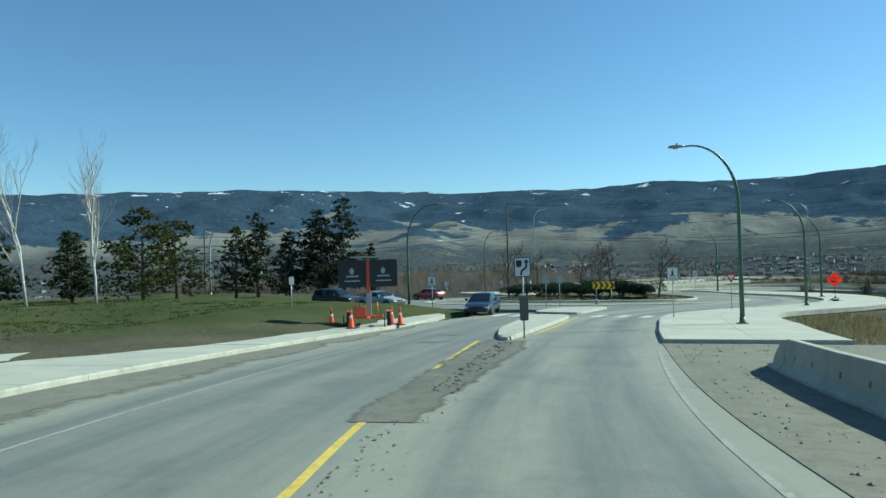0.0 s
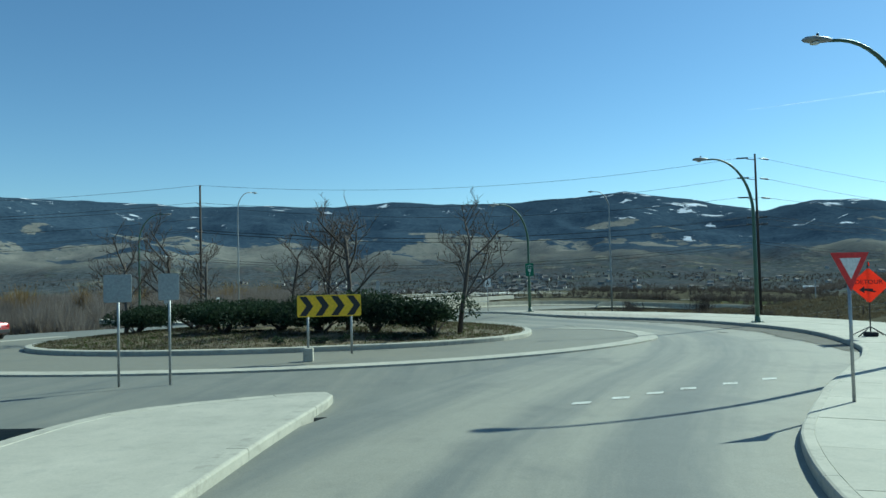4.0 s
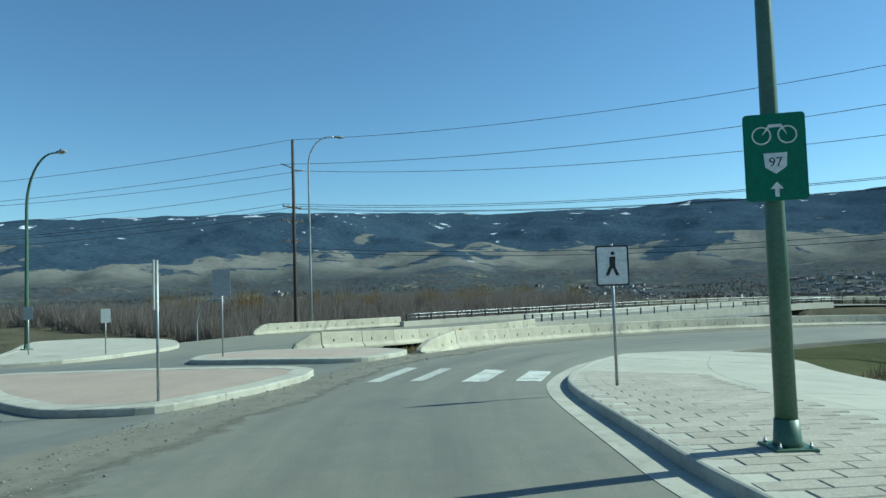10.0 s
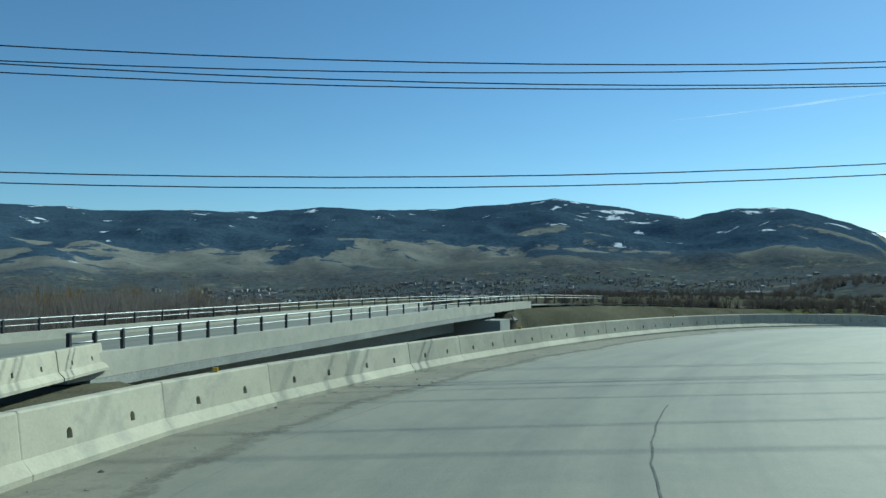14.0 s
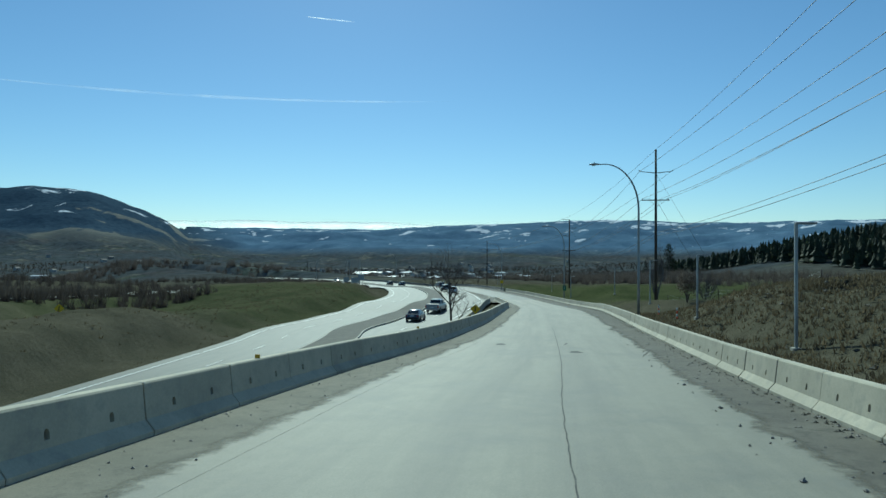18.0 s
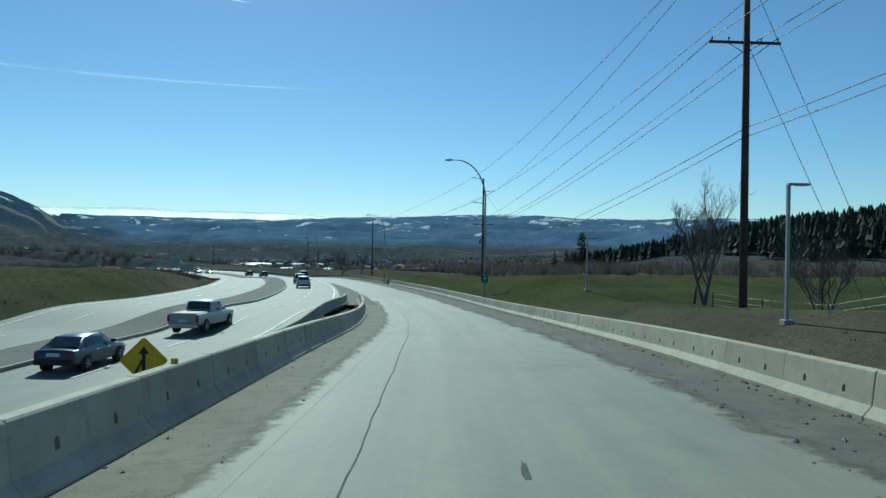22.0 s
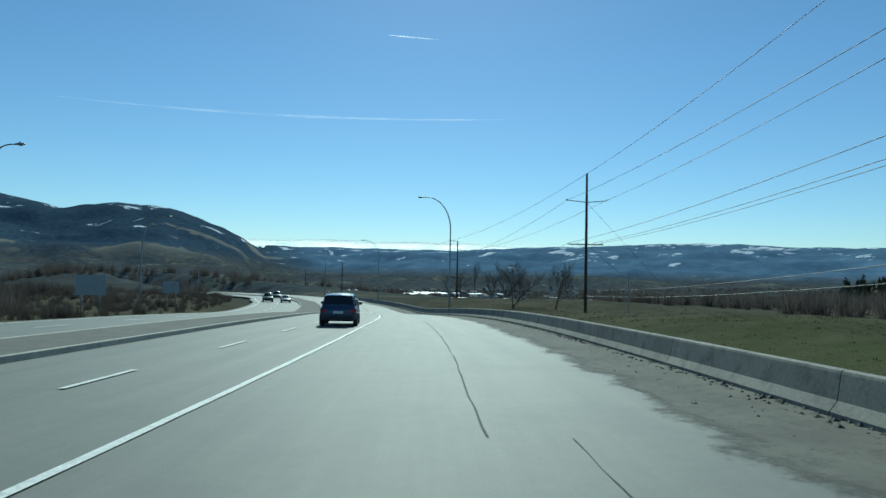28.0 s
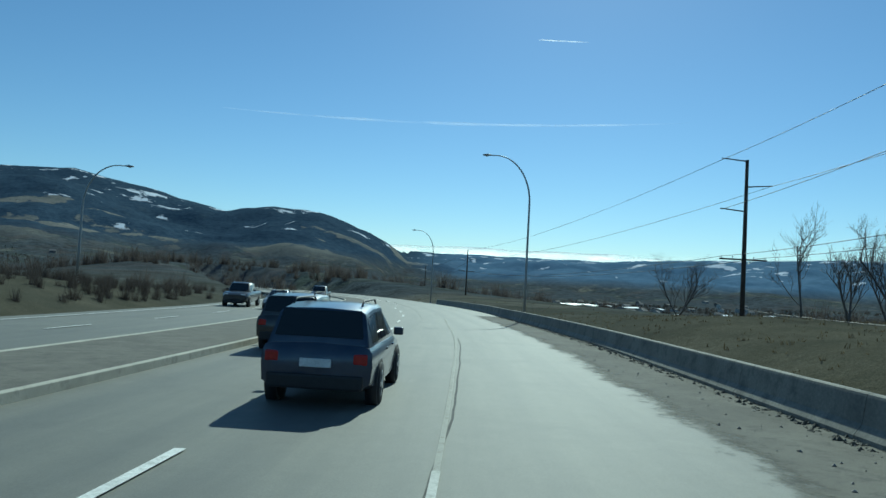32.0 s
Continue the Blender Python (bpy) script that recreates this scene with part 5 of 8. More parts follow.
lamp6 = davit_lamp(127.2, 144.9, 13.0, 2.95, -56, "tall grey highway lamp carrying a green route sign", steel=GALV, z=-9.8)
lamp7 = davit_lamp(176.6, 183.3, 12.1, 2.7, -48, "tall grey highway lamp carrying a yellow warning sign", steel=GALV, z=-10.9)
davit_lamp(231.0, 236.3, 13.8, 3.2, -42, HL, steel=GALV, z=-13.3)
p = at_road(35.55, 7.4)
davit_lamp(p.x, p.y, 13.3, 3.2, -37, HL, steel=GALV, z=p.z - 0.3)
p = at_road(38.3, 8.5)
davit_lamp(p.x, p.y, 12.8, 3.2, -30, HL, steel=GALV, z=p.z - 0.3)
davit_lamp(-17.9, 5.8, 8.2, 2.6, 190, "tall green street lamp across the street", z=street_z(-17.9, 5.8))
davit_lamp(-46.0, 14.0, 8.0, 2.6, 190, "tall pale street lamp down the side street", steel=GALV)
for x, y, h, turn in ((183.3, 236.1, 10.6, 114), (207.0, 262.0, 10.6, 118), (243.0, 311.0, 9.6, 150)):
    davit_lamp(x, y, h, 3.0, turn, "grey street lamp on the highway's far side", steel=GALV)
davit_lamp(-31.5, 69.0, 4.6, 1.5, 185, "short grey lamp beyond the overpass road", steel=GALV, slim=0.7)
davit_lamp(-31.0, 57.6, 9.7, 2.3, 182, "tall green street lamp at the corner island", z=street_z(-31.0, 57.6))


def square_lamp(x, y, h, turn, z=None):
    """A square path light: slim post, short arm and a flat lantern."""
    z = gz(x, y) if z is None else z
    t = thing("path_lamp", pose(x, y, z, 0, 0, turn), "slim grey path lamp with a flat square lantern behind the barrier", "lamp", "path lamps")
    part("post", box(bmesh.new(), -0.055, 0.055, -0.055, 0.055, 0.12, h, 0.01), GALV, t)
    part("base", box(bmesh.new(), -0.17, 0.17, -0.17, 0.17, -0.3, 0.14, 0.02), CONCRETE, t)
    head = part("lantern", box(bmesh.new(), -0.75, 0.02, -0.11, 0.11, h - 0.02, h + 0.06, 0.02), LAMP_GREY, t)
    part("lens", box(bmesh.new(), -0.66, -0.28, -0.09, 0.09, h - 0.035, h - 0.018), LENS, head)


for x, y, h in ((50.1, 102.2, 4.9), (68.5, 110.1, 4.25), (97.6, 121.9, 4.85), (123.2, 134.9, 4.0), (139.3, 148.8, 3.9), (165.6, 164.4, 3.6), (228.6, 213.0, 3.8)):
    square_lamp(x, y, h, 118)


# ---- utility poles and wires ----
def utility_pole(x, y, top, arms, turn, label, z=None, lean=0.0):
    """A timber pole; arms: (height below the top, half length, kind) with 'cross' or 'stand-off'."""
    z = gz(x, y) - 0.5 if z is None else z
    h = top - z
    t = thing("utility_pole", pose(x, y, z, 0, lean, turn), label, "utility pole", "utility poles")
    bm = bmesh.new()
    tube(bm, [(0, 0, 0), (0, 0, h * 0.5), (0, 0, h)], [0.19, 0.165, 0.12], 12)
    part("pole", bm, WOOD, t)
    ends = []
    for drop, half, kind in arms:
        zz = h - drop
        if kind == "cross":
            a = part("crossarm", box(bmesh.new(), -half, half, 0.10, 0.20, zz - 0.06, zz + 0.06, 0.01), WOOD, t)
            bm = bmesh.new()
            for s in (-1, 1):
                tube(bm, [(s * half * 0.45, 0.16, zz - 0.05), (0, 0.16, zz - 0.5)], 0.018, 5)
            part("brace", bm, GALV, t)
            for q in (-0.92, -0.45, 0.45, 0.92):
                bm = bmesh.new()
                lathe(bm, [(0.02, 0.0), (0.02, 0.06), (0.055, 0.08), (0.035, 0.12), (0.05, 0.15), (0.02, 0.19)], 8, Matrix.Translation((half * q, 0.15, zz + 0.06)))
                part("insulator", bm, INSULATOR, a)
            ends.append((drop, [-half * 0.92, half * 0.92]))
        elif kind == "raised":
            for s in (-1, 1):
                bm = bmesh.new()
                tube(bm, [(0, 0, zz), (s * half, 0, zz + 0.22)], [0.06, 0.045], 6)
                part("crossarm", bm, GALV, t)
                bm = bmesh.new()
                lathe(bm, [(0.03, 0.0), (0.07, 0.03), (0.05, 0.08), (0.07, 0.11), (0.03, 0.16)], 8, Matrix.Translation((s * half, 0, zz + 0.22)))
                part("insulator", bm, INSULATOR, t)
        else:
            s = 1 if half > 0 else -1
            bm = bmesh.new()
            tube(bm, [(0, 0, zz), (half, 0, zz + 0.16)], [0.06, 0.045], 6)
            part("standoff_arm", bm, WOOD, t)
            bm = bmesh.new()
            tube(bm, [(half, 0, zz + 0.14), (half + 0.12 * s, 0, zz + 0.18)], [0.06, 0.05], 8)
            part("insulator", bm, INSULATOR, t)
    return t


def world_at(ob, x, y, z):
    return ob.matrix_world @ Vector((x, y, z))


def wire(a, b, sag, r=0.02, label="black overhead power wire between timber poles", n=20):
    pts = []
    for i in range(n + 1):
        t = i / n
        p = Vector(a).lerp(Vector(b), t)
        p.z -= 4 * sag * t * (1 - t)
        pts.append(p)
    bm = bmesh.new()
    tube(bm, pts, r, 5)
    ob = part("power_wire", bm, WIRE)
    return tagged(ob, label, "power wire", "overhead wires")


P0 = utility_pole(-36.4, 84.8, 14.4, [(2.75, 1.5, "stand"), (2.6, -1.5, "stand"), (6.1, 1.35, "cross"), (7.3, 1.6, "cross"), (9.1, 1.4, "cross")], 94, "tall dark timber utility pole with crossarms and insulators")
P1 = utility_pole(36.2, 87.5, 16.6, [(0.8, -0.9, "stand"), (3.4, -0.9, "stand"), (6.0, -0.9, "stand"), (8.3, 1.2, "cross"), (9.2, 1.3, "cross")], -12, "tall dark timber utility pole with insulator strings at three levels")
P2 = utility_pole(105.4, 123.5, 11.4, [(2.9, 2.0, "raised"), (6.2, 1.7, "cross")], -62, "tall dark timber utility pole with two crossarm levels", z=-9.6)
P3 = utility_pole(174.0, 163.7, 6.85, [(0.1, -1.8, "stand"), (2.1, 1.8, "stand"), (4.0, -1.8, "stand"), (7.4, 1.75, "cross")], -52, "tall dark timber utility pole with stand-off arms and a transformer", z=-12.0)
P5 = utility_pole(239.4, 223.2, 3.4, [(3.3, 2.3, "raised"), (8.1, 2.0, "cross")], -48, "tall dark timber utility pole with two crossarm levels", z=-15.0)
P7 = utility_pole(282.6, 276.8, -1.0, [(0.1, -1.8, "stand"), (2.1, 1.8, "stand"), (4.0, -1.8, "stand"), (7.7, 1.8, "cross")], -40, "dark timber utility pole with stand-off arms", z=-16.0)
P8 = utility_pole(335.6, 372.6, -3.9, [(2.2, 1.8, "raised"), (5.0, 1.8, "cross")], -36, "dark timber utility pole far along the road")
P9 = utility_pole(385.0, 455.0, -6.0, [(2.2, 1.8, "raised"), (5.0, 1.8, "cross")], -32, "dark timber utility pole far along the road")
PM = utility_pole(-90.0, 60.0, 11.0, [(1.6, 1.15, "stand"), (4.6, 1.2, "cross")], 20, "dark timber utility pole beyond the street")
bm = bmesh.new()
lathe(bm, [(0.10, 0), (0.22, 0.02), (0.22, 0.75), (0.16, 0.82)], 14, Matrix.Translation((-0.42, 0.05, 8.4)))
part("transformer", bm, GALV, P3, "grey can transformer")


def wires_between(a, b, ha, hb, specs, sag):
    for (xa, da), (xb, db) in specs:
        wire(world_at(a, xa, 0.1, ha - da), world_at(b, xb, 0.1, hb - db), sag)


def height_of(p, top):
    return top - p.matrix_world.translation.z


h0, h1, h2, h3, h5, h7, h8, h9, hm = (height_of(p, t) for p, t in ((P0, 14.4), (P1, 16.6), (P2, 11.4), (P3, 6.85), (P5, 3.4), (P7, -1.0), (P8, -3.9), (P9, -6.0), (PM, 11.0)))
# the corner pole: wires end in insulator strings on both sides
def strings(pole, h, drop, towards, label):
    """An insulator string reaching out from the pole along a wire; returns its far end."""
    a = world_at(pole, 0, 0, h - drop)
    d = (Vector(towards) - a).normalized()
    inv = pole.matrix_world.inverted()
    bm = bmesh.new()
    n = 12
    pts = [inv @ (a + d * (0.9 + 1.5 * k / n)) for k in range(n + 1)]
    tube(bm, pts, [0.13 if k % 2 else 0.07 for k in range(n + 1)], 8)
    tube(bm, [inv @ (a + d * 0.16), pts[0]], 0.015, 5)
    part("insulator_string", bm, DARK_GLASS, pole, label)
    return a + d * 2.4


for k, drop in enumerate((0.5, 3.1, 5.7)):
    a = world_at(P0, (0, -1.6, 1.6)[k], 0.1, h0 - (0.0, 2.45, 2.6)[k])
    wire(a, strings(P1, h1, drop, a, "dark insulator string"), 2.0)
    b = world_at(P2, (0, -1.9, 1.9)[k], 0.1, h2 - (0.0, 2.65, 2.65)[k])
    wire(strings(P1, h1, drop, b, "dark insulator string"), b, 0.9)
wires_between(P0, P1, h0, h1, [((-1.2, 5.9), (-1.1, 8.2)), ((1.2, 5.9), (1.1, 8.2)), ((-0.8, 6.2), (-1.0, 9.1)), ((0.8, 6.2), (1.0, 9.1)), ((0, 9.7), (0, 11.4)), ((0, 10.0), (0, 11.8))], 1.85)
wires_between(PM, P0, hm, h0, [((0, 0), (0, 0.0)), ((1.1, 1.4), (1.5, 2.6)), ((-1.1, 1.4), (-1.5, 2.45)), ((0, 3.2), (0, 4.4)), ((-1.1, 4.5), (-1.2, 5.9)), ((1.1, 4.5), (1.2, 5.9)), ((0, 5.2), (0, 6.6))], 1.2)
wires_between(P1, P2, h1, h2, [((-1.1, 8.2), (-1.5, 6.0)), ((1.1, 8.2), (1.5, 6.0)), ((-1, 9.1), (0.7, 6.0)), ((0, 11.4), (0, 10.2)), ((0, 11.8), (0, 10.6))], 0.8)
wires_between(P2, P3, h2, h3, [((0, 0.0), (-1.8, 0.0)), ((-1.9, 2.65), (1.8, 2.0)), ((1.9, 2.65), (-1.8, 3.9)), ((-1.5, 6.0), (-1.6, 7.2)), ((1.5, 6.0), (1.6, 7.2)), ((0.7, 6.0), (0.8, 7.2)), ((0, 10.2), (0, 11.3)), ((0, 10.6), (0, 12.2))], 1.1)
wires_between(P3, P5, h3, h5, [((-1.8, 0.0), (0, 0.0)), ((1.8, 2.0), (2.2, 3.05)), ((-1.8, 3.9), (-2.2, 3.05)), ((-1.6, 7.2), (-1.8, 7.9)), ((1.6, 7.2), (1.8, 7.9)), ((0.8, 7.2), (0.9, 7.9)), ((0, 11.3), (0, 13.3)), ((0, 12.2), (0, 13.9))], 1.1)
wires_between(P5, P7, h5, h7, [((0, 0.0), (-1.8, 0.0)), ((2.2, 3.05), (1.8, 2.0)), ((-2.2, 3.05), (-1.8, 3.9)), ((-1.8, 7.9), (-1.6, 7.5)), ((1.8, 7.9), (1.6, 7.5)), ((0, 13.3), (0, 11.5)), ((0, 13.9), (0, 12.0))], 1.1)
wires_between(P7, P8, h7, h8, [((-1.8, 0.0), (0, 0.0)), ((1.8, 2.0), (1.7, 1.9)), ((-1.6, 7.5), (-1.7, 4.8)), ((1.6, 7.5), (1.7, 4.8))], 1.4)
wires_between(P8, P9, h8, h9, [((0, 0), (0, 0)), ((1.7, 1.9), (1.7, 1.9)), ((-1.7, 4.8), (-1.7, 4.8))], 1.4)
# stay wires and a service drop
for pole, h, drop, dx, dy in ((P2, h2, 6.2, 8.0, -6.5), (P2, h2, 2.9, 10.0, -8.0), (P3, h3, 2.1, 11.0, -9.0), (P3, h3, 7.4, 8.5, -7.0), (P5, h5, 3.3, 11.0, -8.0), (P5, h5, 8.1, 9.0, -6.5)):
    q = pole.matrix_world.translation
    wire(world_at(pole, 0, 0, h - drop), (q.x + dx, q.y + dy, gz(q.x + dx, q.y + dy)), 0.0, 0.014, "thin steel stay wire anchored in the field")
wire(world_at(P3, 0, 0, h3 - 9.6), world_at(lamp7, 0, 0, 9.8), 0.6, 0.016, "thin black service wire to a street lamp")

# ---- tar seams and patches in the asphalt ----
def seam(us, lat, w, label="dark tar-filled crack wandering along the asphalt", amp=0.08):
    ob = stripe("tar_seam", us, lambda u: (lat(u) if callable(lat) else lat) + amp * noise.noise(Vector((u * 3.1, w * 50, 0))) + 0.4 * amp * noise.noise(Vector((u * 17.0, 3, w))), w, TAR, label, dz=0.007)
    return ob


seam(steps(28.4, 30.0, 60), 0.75, 0.035)
seam(steps(30.3, 34.0, 120), lambda u: knots(u, (30.3, -2.0), (31.6, -0.65), (33, 0.2), (34, 0.5)), 0.04, amp=0.05)
seam(steps(18.5, 21.2, 80), 0.6, 0.02)
seam(steps(22.0, 24.6, 80), -0.9, 0.02)
seam(steps(25.8, 28.4, 80), 1.9, 0.02)
seam(steps(13.0, 15.2, 60), 0.9, 0.025)


def patch(u, lat, l, w, seed):
    """A ragged thin mark of tar on the asphalt."""
    rnd = random.Random(seed)
    bm = bmesh.new()
    c = at_road(u, lat)
    yaw = radians(road_yaw(u)) + rnd.uniform(-0.3, 0.3)
    vs = []
    for k in range(14):
        a = 2 * math.pi * k / 14
        r = rnd.uniform(0.6, 1.1)
        x, y = math.cos(a) * w * r, math.sin(a) * l * r
        p = c + Vector((x * math.cos(yaw) - y * math.sin(yaw), x * math.sin(yaw) + y * math.cos(yaw), 0))
        p.z = (zr1(p.x, p.y) if u < 12 else c.z) + 0.008
        vs.append(bm.verts.new(p))
    bm.faces.new(vs)
    tagged(part("tar_patch", bm, TAR), "thin ragged dark mark on the dusty asphalt", "road mark", kind="structure")


for i, (u, l, a, b) in enumerate(((20.15, 1.2, 0.35, 0.3), (20.35, -1.7, 0.4, 0.2), (24.9, 0.3, 0.5, 0.12), (24.85, -0.2, 0.25, 0.1), (30.6, -0.4, 0.7, 0.06), (30.75, -0.5, 0.4, 0.05), (22.4, 0.9, 0.5, 0.05), (8.2, 2.2, 0.6, 0.1), (9.4, -1.2, 0.8, 0.08), (20.4, 0.9, 0.5, 0.06))):
    patch(u, l, a, b, 300 + i)


# ---- signs and posts ----
def sign_thing(name, x, y, z, turn, label, category="road sign", group=""):
    return thing(name, pose(x, y, z, 0, 0, turn), label, category, group)


def post(parent, h, r=0.03, x=0.0, material=GALV, y=0.0):
    bm = bmesh.new()
    tube(bm, [(x, y, -0.2), (x, y, h)], r, 8)
    return part("post", bm, material, parent)


def panel(parent, w, h, cz, face, back=SIGN_BACK, border=None, r=0.04, y=-0.04, cx=0.0):
    """A plate facing -y with a thin border; returns the face."""
    b = part("panel", plate(bmesh.new(), rounded(w, h, r, cx, cz), y, y + 0.012), back, parent)
    f = part("face", plate(bmesh.new(), rounded(w - 0.01, h - 0.01, r, cx, cz), y - 0.004, y), border or face, parent)
    if border:
        f = part("field", plate(bmesh.new(), rounded(w - 0.07, h - 0.07, r * 0.8, cx, cz), y - 0.008, y - 0.0045), face, parent)
    return f


def shape(parent, name, outline, material, y=-0.056):
    return part(name, plate(bmesh.new(), outline, y, y + 0.005), material, parent)


def text_on(parent, body, size, cx, cz, material, y=-0.058):
    cu = bpy.data.curves.new("words", "FONT")
    cu.body, cu.size, cu.align_x, cu.align_y, cu.extrude = body, size, "CENTER", "CENTER", 0.002
    ob = new("words", cu)
    me = bpy.data.meshes.new_from_object(ob.evaluated_get(bpy.context.evaluated_depsgraph_get()))
    bpy.data.objects.remove(ob)
    me.transform(pose(cx, y, cz, 90, 0, 0))
    return part("words", me, material, parent)


def disc(cx, cz, r, n=20):
    return [(cx + r * math.cos(2 * math.pi * k / n), cz + r * math.sin(2 * math.pi * k / n)) for k in range(n)]


def keep_right(x, y, turn):
    t = sign_thing("keep_right_sign", x, y, zr1(x, y) + 0.14, turn, "white sign with a black curved arrow on a steel post")
    post(t, 2.91, 0.035)
    panel(t, 0.62, 0.75, 2.55, SIGN_WHITE, border=BLACK)
    shape(t, "island_symbol", [(-0.24, 2.81), (-0.02, 2.81), (-0.02, 2.62), (-0.05, 2.57), (-0.13, 2.54), (-0.21, 2.57), (-0.24, 2.62)], BLACK)
    shape(t, "arrow", [(-0.08, 2.24), (-0.08, 2.36), (-0.05, 2.44), (0.09, 2.55), (0.12, 2.62), (0.12, 2.72), (0.05, 2.72), (0.155, 2.86), (0.26, 2.72), (0.19, 2.72), (0.19, 2.60), (0.15, 2.49), (0.01, 2.40), (-0.01, 2.34), (-0.01, 2.24)], BLACK)
    part("object_marker", plate(bmesh.new(), rounded(0.33, 0.92, 0.05, 0.02, 1.0), -0.05, -0.038), surface("weathered_marker", (0.09, 0.09, 0.075), (0.14, 0.135, 0.11), 12, 2, 0.7, space="object"), t, "weathered dark grey marker plate")


keep_right(-0.63, -18.5, 12)


def crossing_sign(x, y, z, turn, top, w=0.6, h=0.75, bars=True):
    t = sign_thing("crossing_sign", x, y, z, turn, "white pedestrian crossing sign on a slim steel post")
    post(t, top, 0.028)
    cz = top - h / 2 - 0.02
    panel(t, w, h, cz, SIGN_WHITE, border=BLACK)
    s = w / 0.6
    # a plain walking mark
    shape(t, "symbol", disc(0.01 * s, cz + 0.22 * s, 0.035 * s, 12), BLACK)
    shape(t, "symbol", [(-0.05 * s, cz + 0.16 * s), (0.06 * s, cz + 0.16 * s), (0.05 * s, cz - 0.02 * s), (0.12 * s, cz - 0.18 * s), (0.06 * s, cz - 0.18 * s), (0.0, cz - 0.04 * s), (-0.07 * s, cz - 0.18 * s), (-0.13 * s, cz - 0.18 * s), (-0.05 * s, cz)], BLACK)
    if bars:
        for k in range(5):
            shape(t, "bar", [(-0.2 + 0.085 * k, cz - 0.3), (-0.15 + 0.085 * k, cz - 0.3), (-0.13 + 0.085 * k, cz - 0.24), (-0.18 + 0.085 * k, cz - 0.24)], BLACK)


crossing_sign(3.3, -4.2, street_z(3.3, -4.2), 8, 2.75)
crossing_sign(0.56, 49.0, street_z(0.56, 49.0), 24, 2.55, 0.6, 0.74, False)
crossing_sign(-13.4, 0.6, street_z(-13.4, 0.6), 20, 2.5)
crossing_sign(-24.0, 27.0, zr1(-24, 27), 30, 2.3, 0.5, 0.55, False)


def sign_backs(x, y, z, turn, items, label="plain grey back of a road sign on a steel post"):
    t = sign_thing("road_sign", x, y, z, turn, label)
    for cx, top, w, h in items:
        post(t, top, 0.028, cx)
        part("panel", plate(bmesh.new(), rounded(w, h, 0.03, cx, top - h / 2), -0.045, -0.03), SIGN_BACK, t)
        for q in (0.25, 0.75):
            part("bracket", box(bmesh.new(), cx - 0.05, cx + 0.05, -0.052, -0.045, top - h * q - 0.015, top - h * q + 0.015), GALV, t)


sign_backs(-7.6, 11.3, zr1(-7.6, 11.3) + 0.1, 10, [(-0.55, 2.4, 0.6, 0.62), (0.55, 2.4, 0.45, 0.6)], "grey backs of two road signs on slim posts")
sign_backs(-13.97, 53.9, zr1(-13.97, 53.9) + 0.14, 30, [(0, 2.95, 0.6, 0.9)], "tall grey back of a road sign on a steel post")
sign_backs(-7.35, 45.7, zr1(-7.35, 45.7) + 0.14, -48, [(0, 2.7, 0.45, 0.95)], "dark edge-on road sign on a tall steel post")
sign_backs(-23.25, 56.3, zr1(-23.25, 56.3) + 0.1, 70, [(0, 2.0, 0.4, 0.6)])
sign_backs(-27.6, 55.6, zr1(-27.6, 55.6) + 0.1, 40, [(0, 2.2, 0.4, 0.6)])
sign_backs(-16.7, -11.2, zr1(-16.7, -11.2), 60, [(0, 2.7, 0.3, 0.45)], "edge-on grey road sign beside the lawn")


def yield_sign(x, y, turn):
    t = sign_thing("yield_sign", x, y, street_z(x, y), turn, "red and white yield triangle on a steel post")
    post(t, 2.35, 0.028)
    part("panel", plate(bmesh.new(), [(-0.36, 2.4), (0.36, 2.4), (0.0, 1.78)], -0.045, -0.033), RED, t)
    part("field", plate(bmesh.new(), [(-0.2, 2.31), (0.2, 2.31), (0.0, 1.97)], -0.05, -0.046), SIGN_WHITE, t)


yield_sign(5.9, 7.6, 15)


def chevron_board(x, y, turn):
    t = sign_thing("chevron_board", x, y, zr1(x, y) + 0.42, turn, "yellow board with black chevrons on two posts in the central island")
    for cx in (-0.62, 0.62):
        post(t, 1.3, 0.035, cx)
    part("foot_block", box(bmesh.new(), -0.76, -0.48, -0.14, 0.14, -0.4, 0.0, 0.03), KERB, t, "small concrete foot block")
    part("panel", plate(bmesh.new(), rounded(1.82, 0.62, 0.04, 0, 1.2), -0.06, -0.045), SIGN_YELLOW, t)
    for k in range(4):
        x0 = -0.85 + 0.45 * k
        shape(t, "chevron", [(x0, 1.48), (x0 + 0.2, 1.48), (x0 + 0.4, 1.2), (x0 + 0.2, 0.92), (x0, 0.92), (x0 + 0.2, 1.2)], BLACK, -0.066)


chevron_board(-4.4, 15.9, 8)


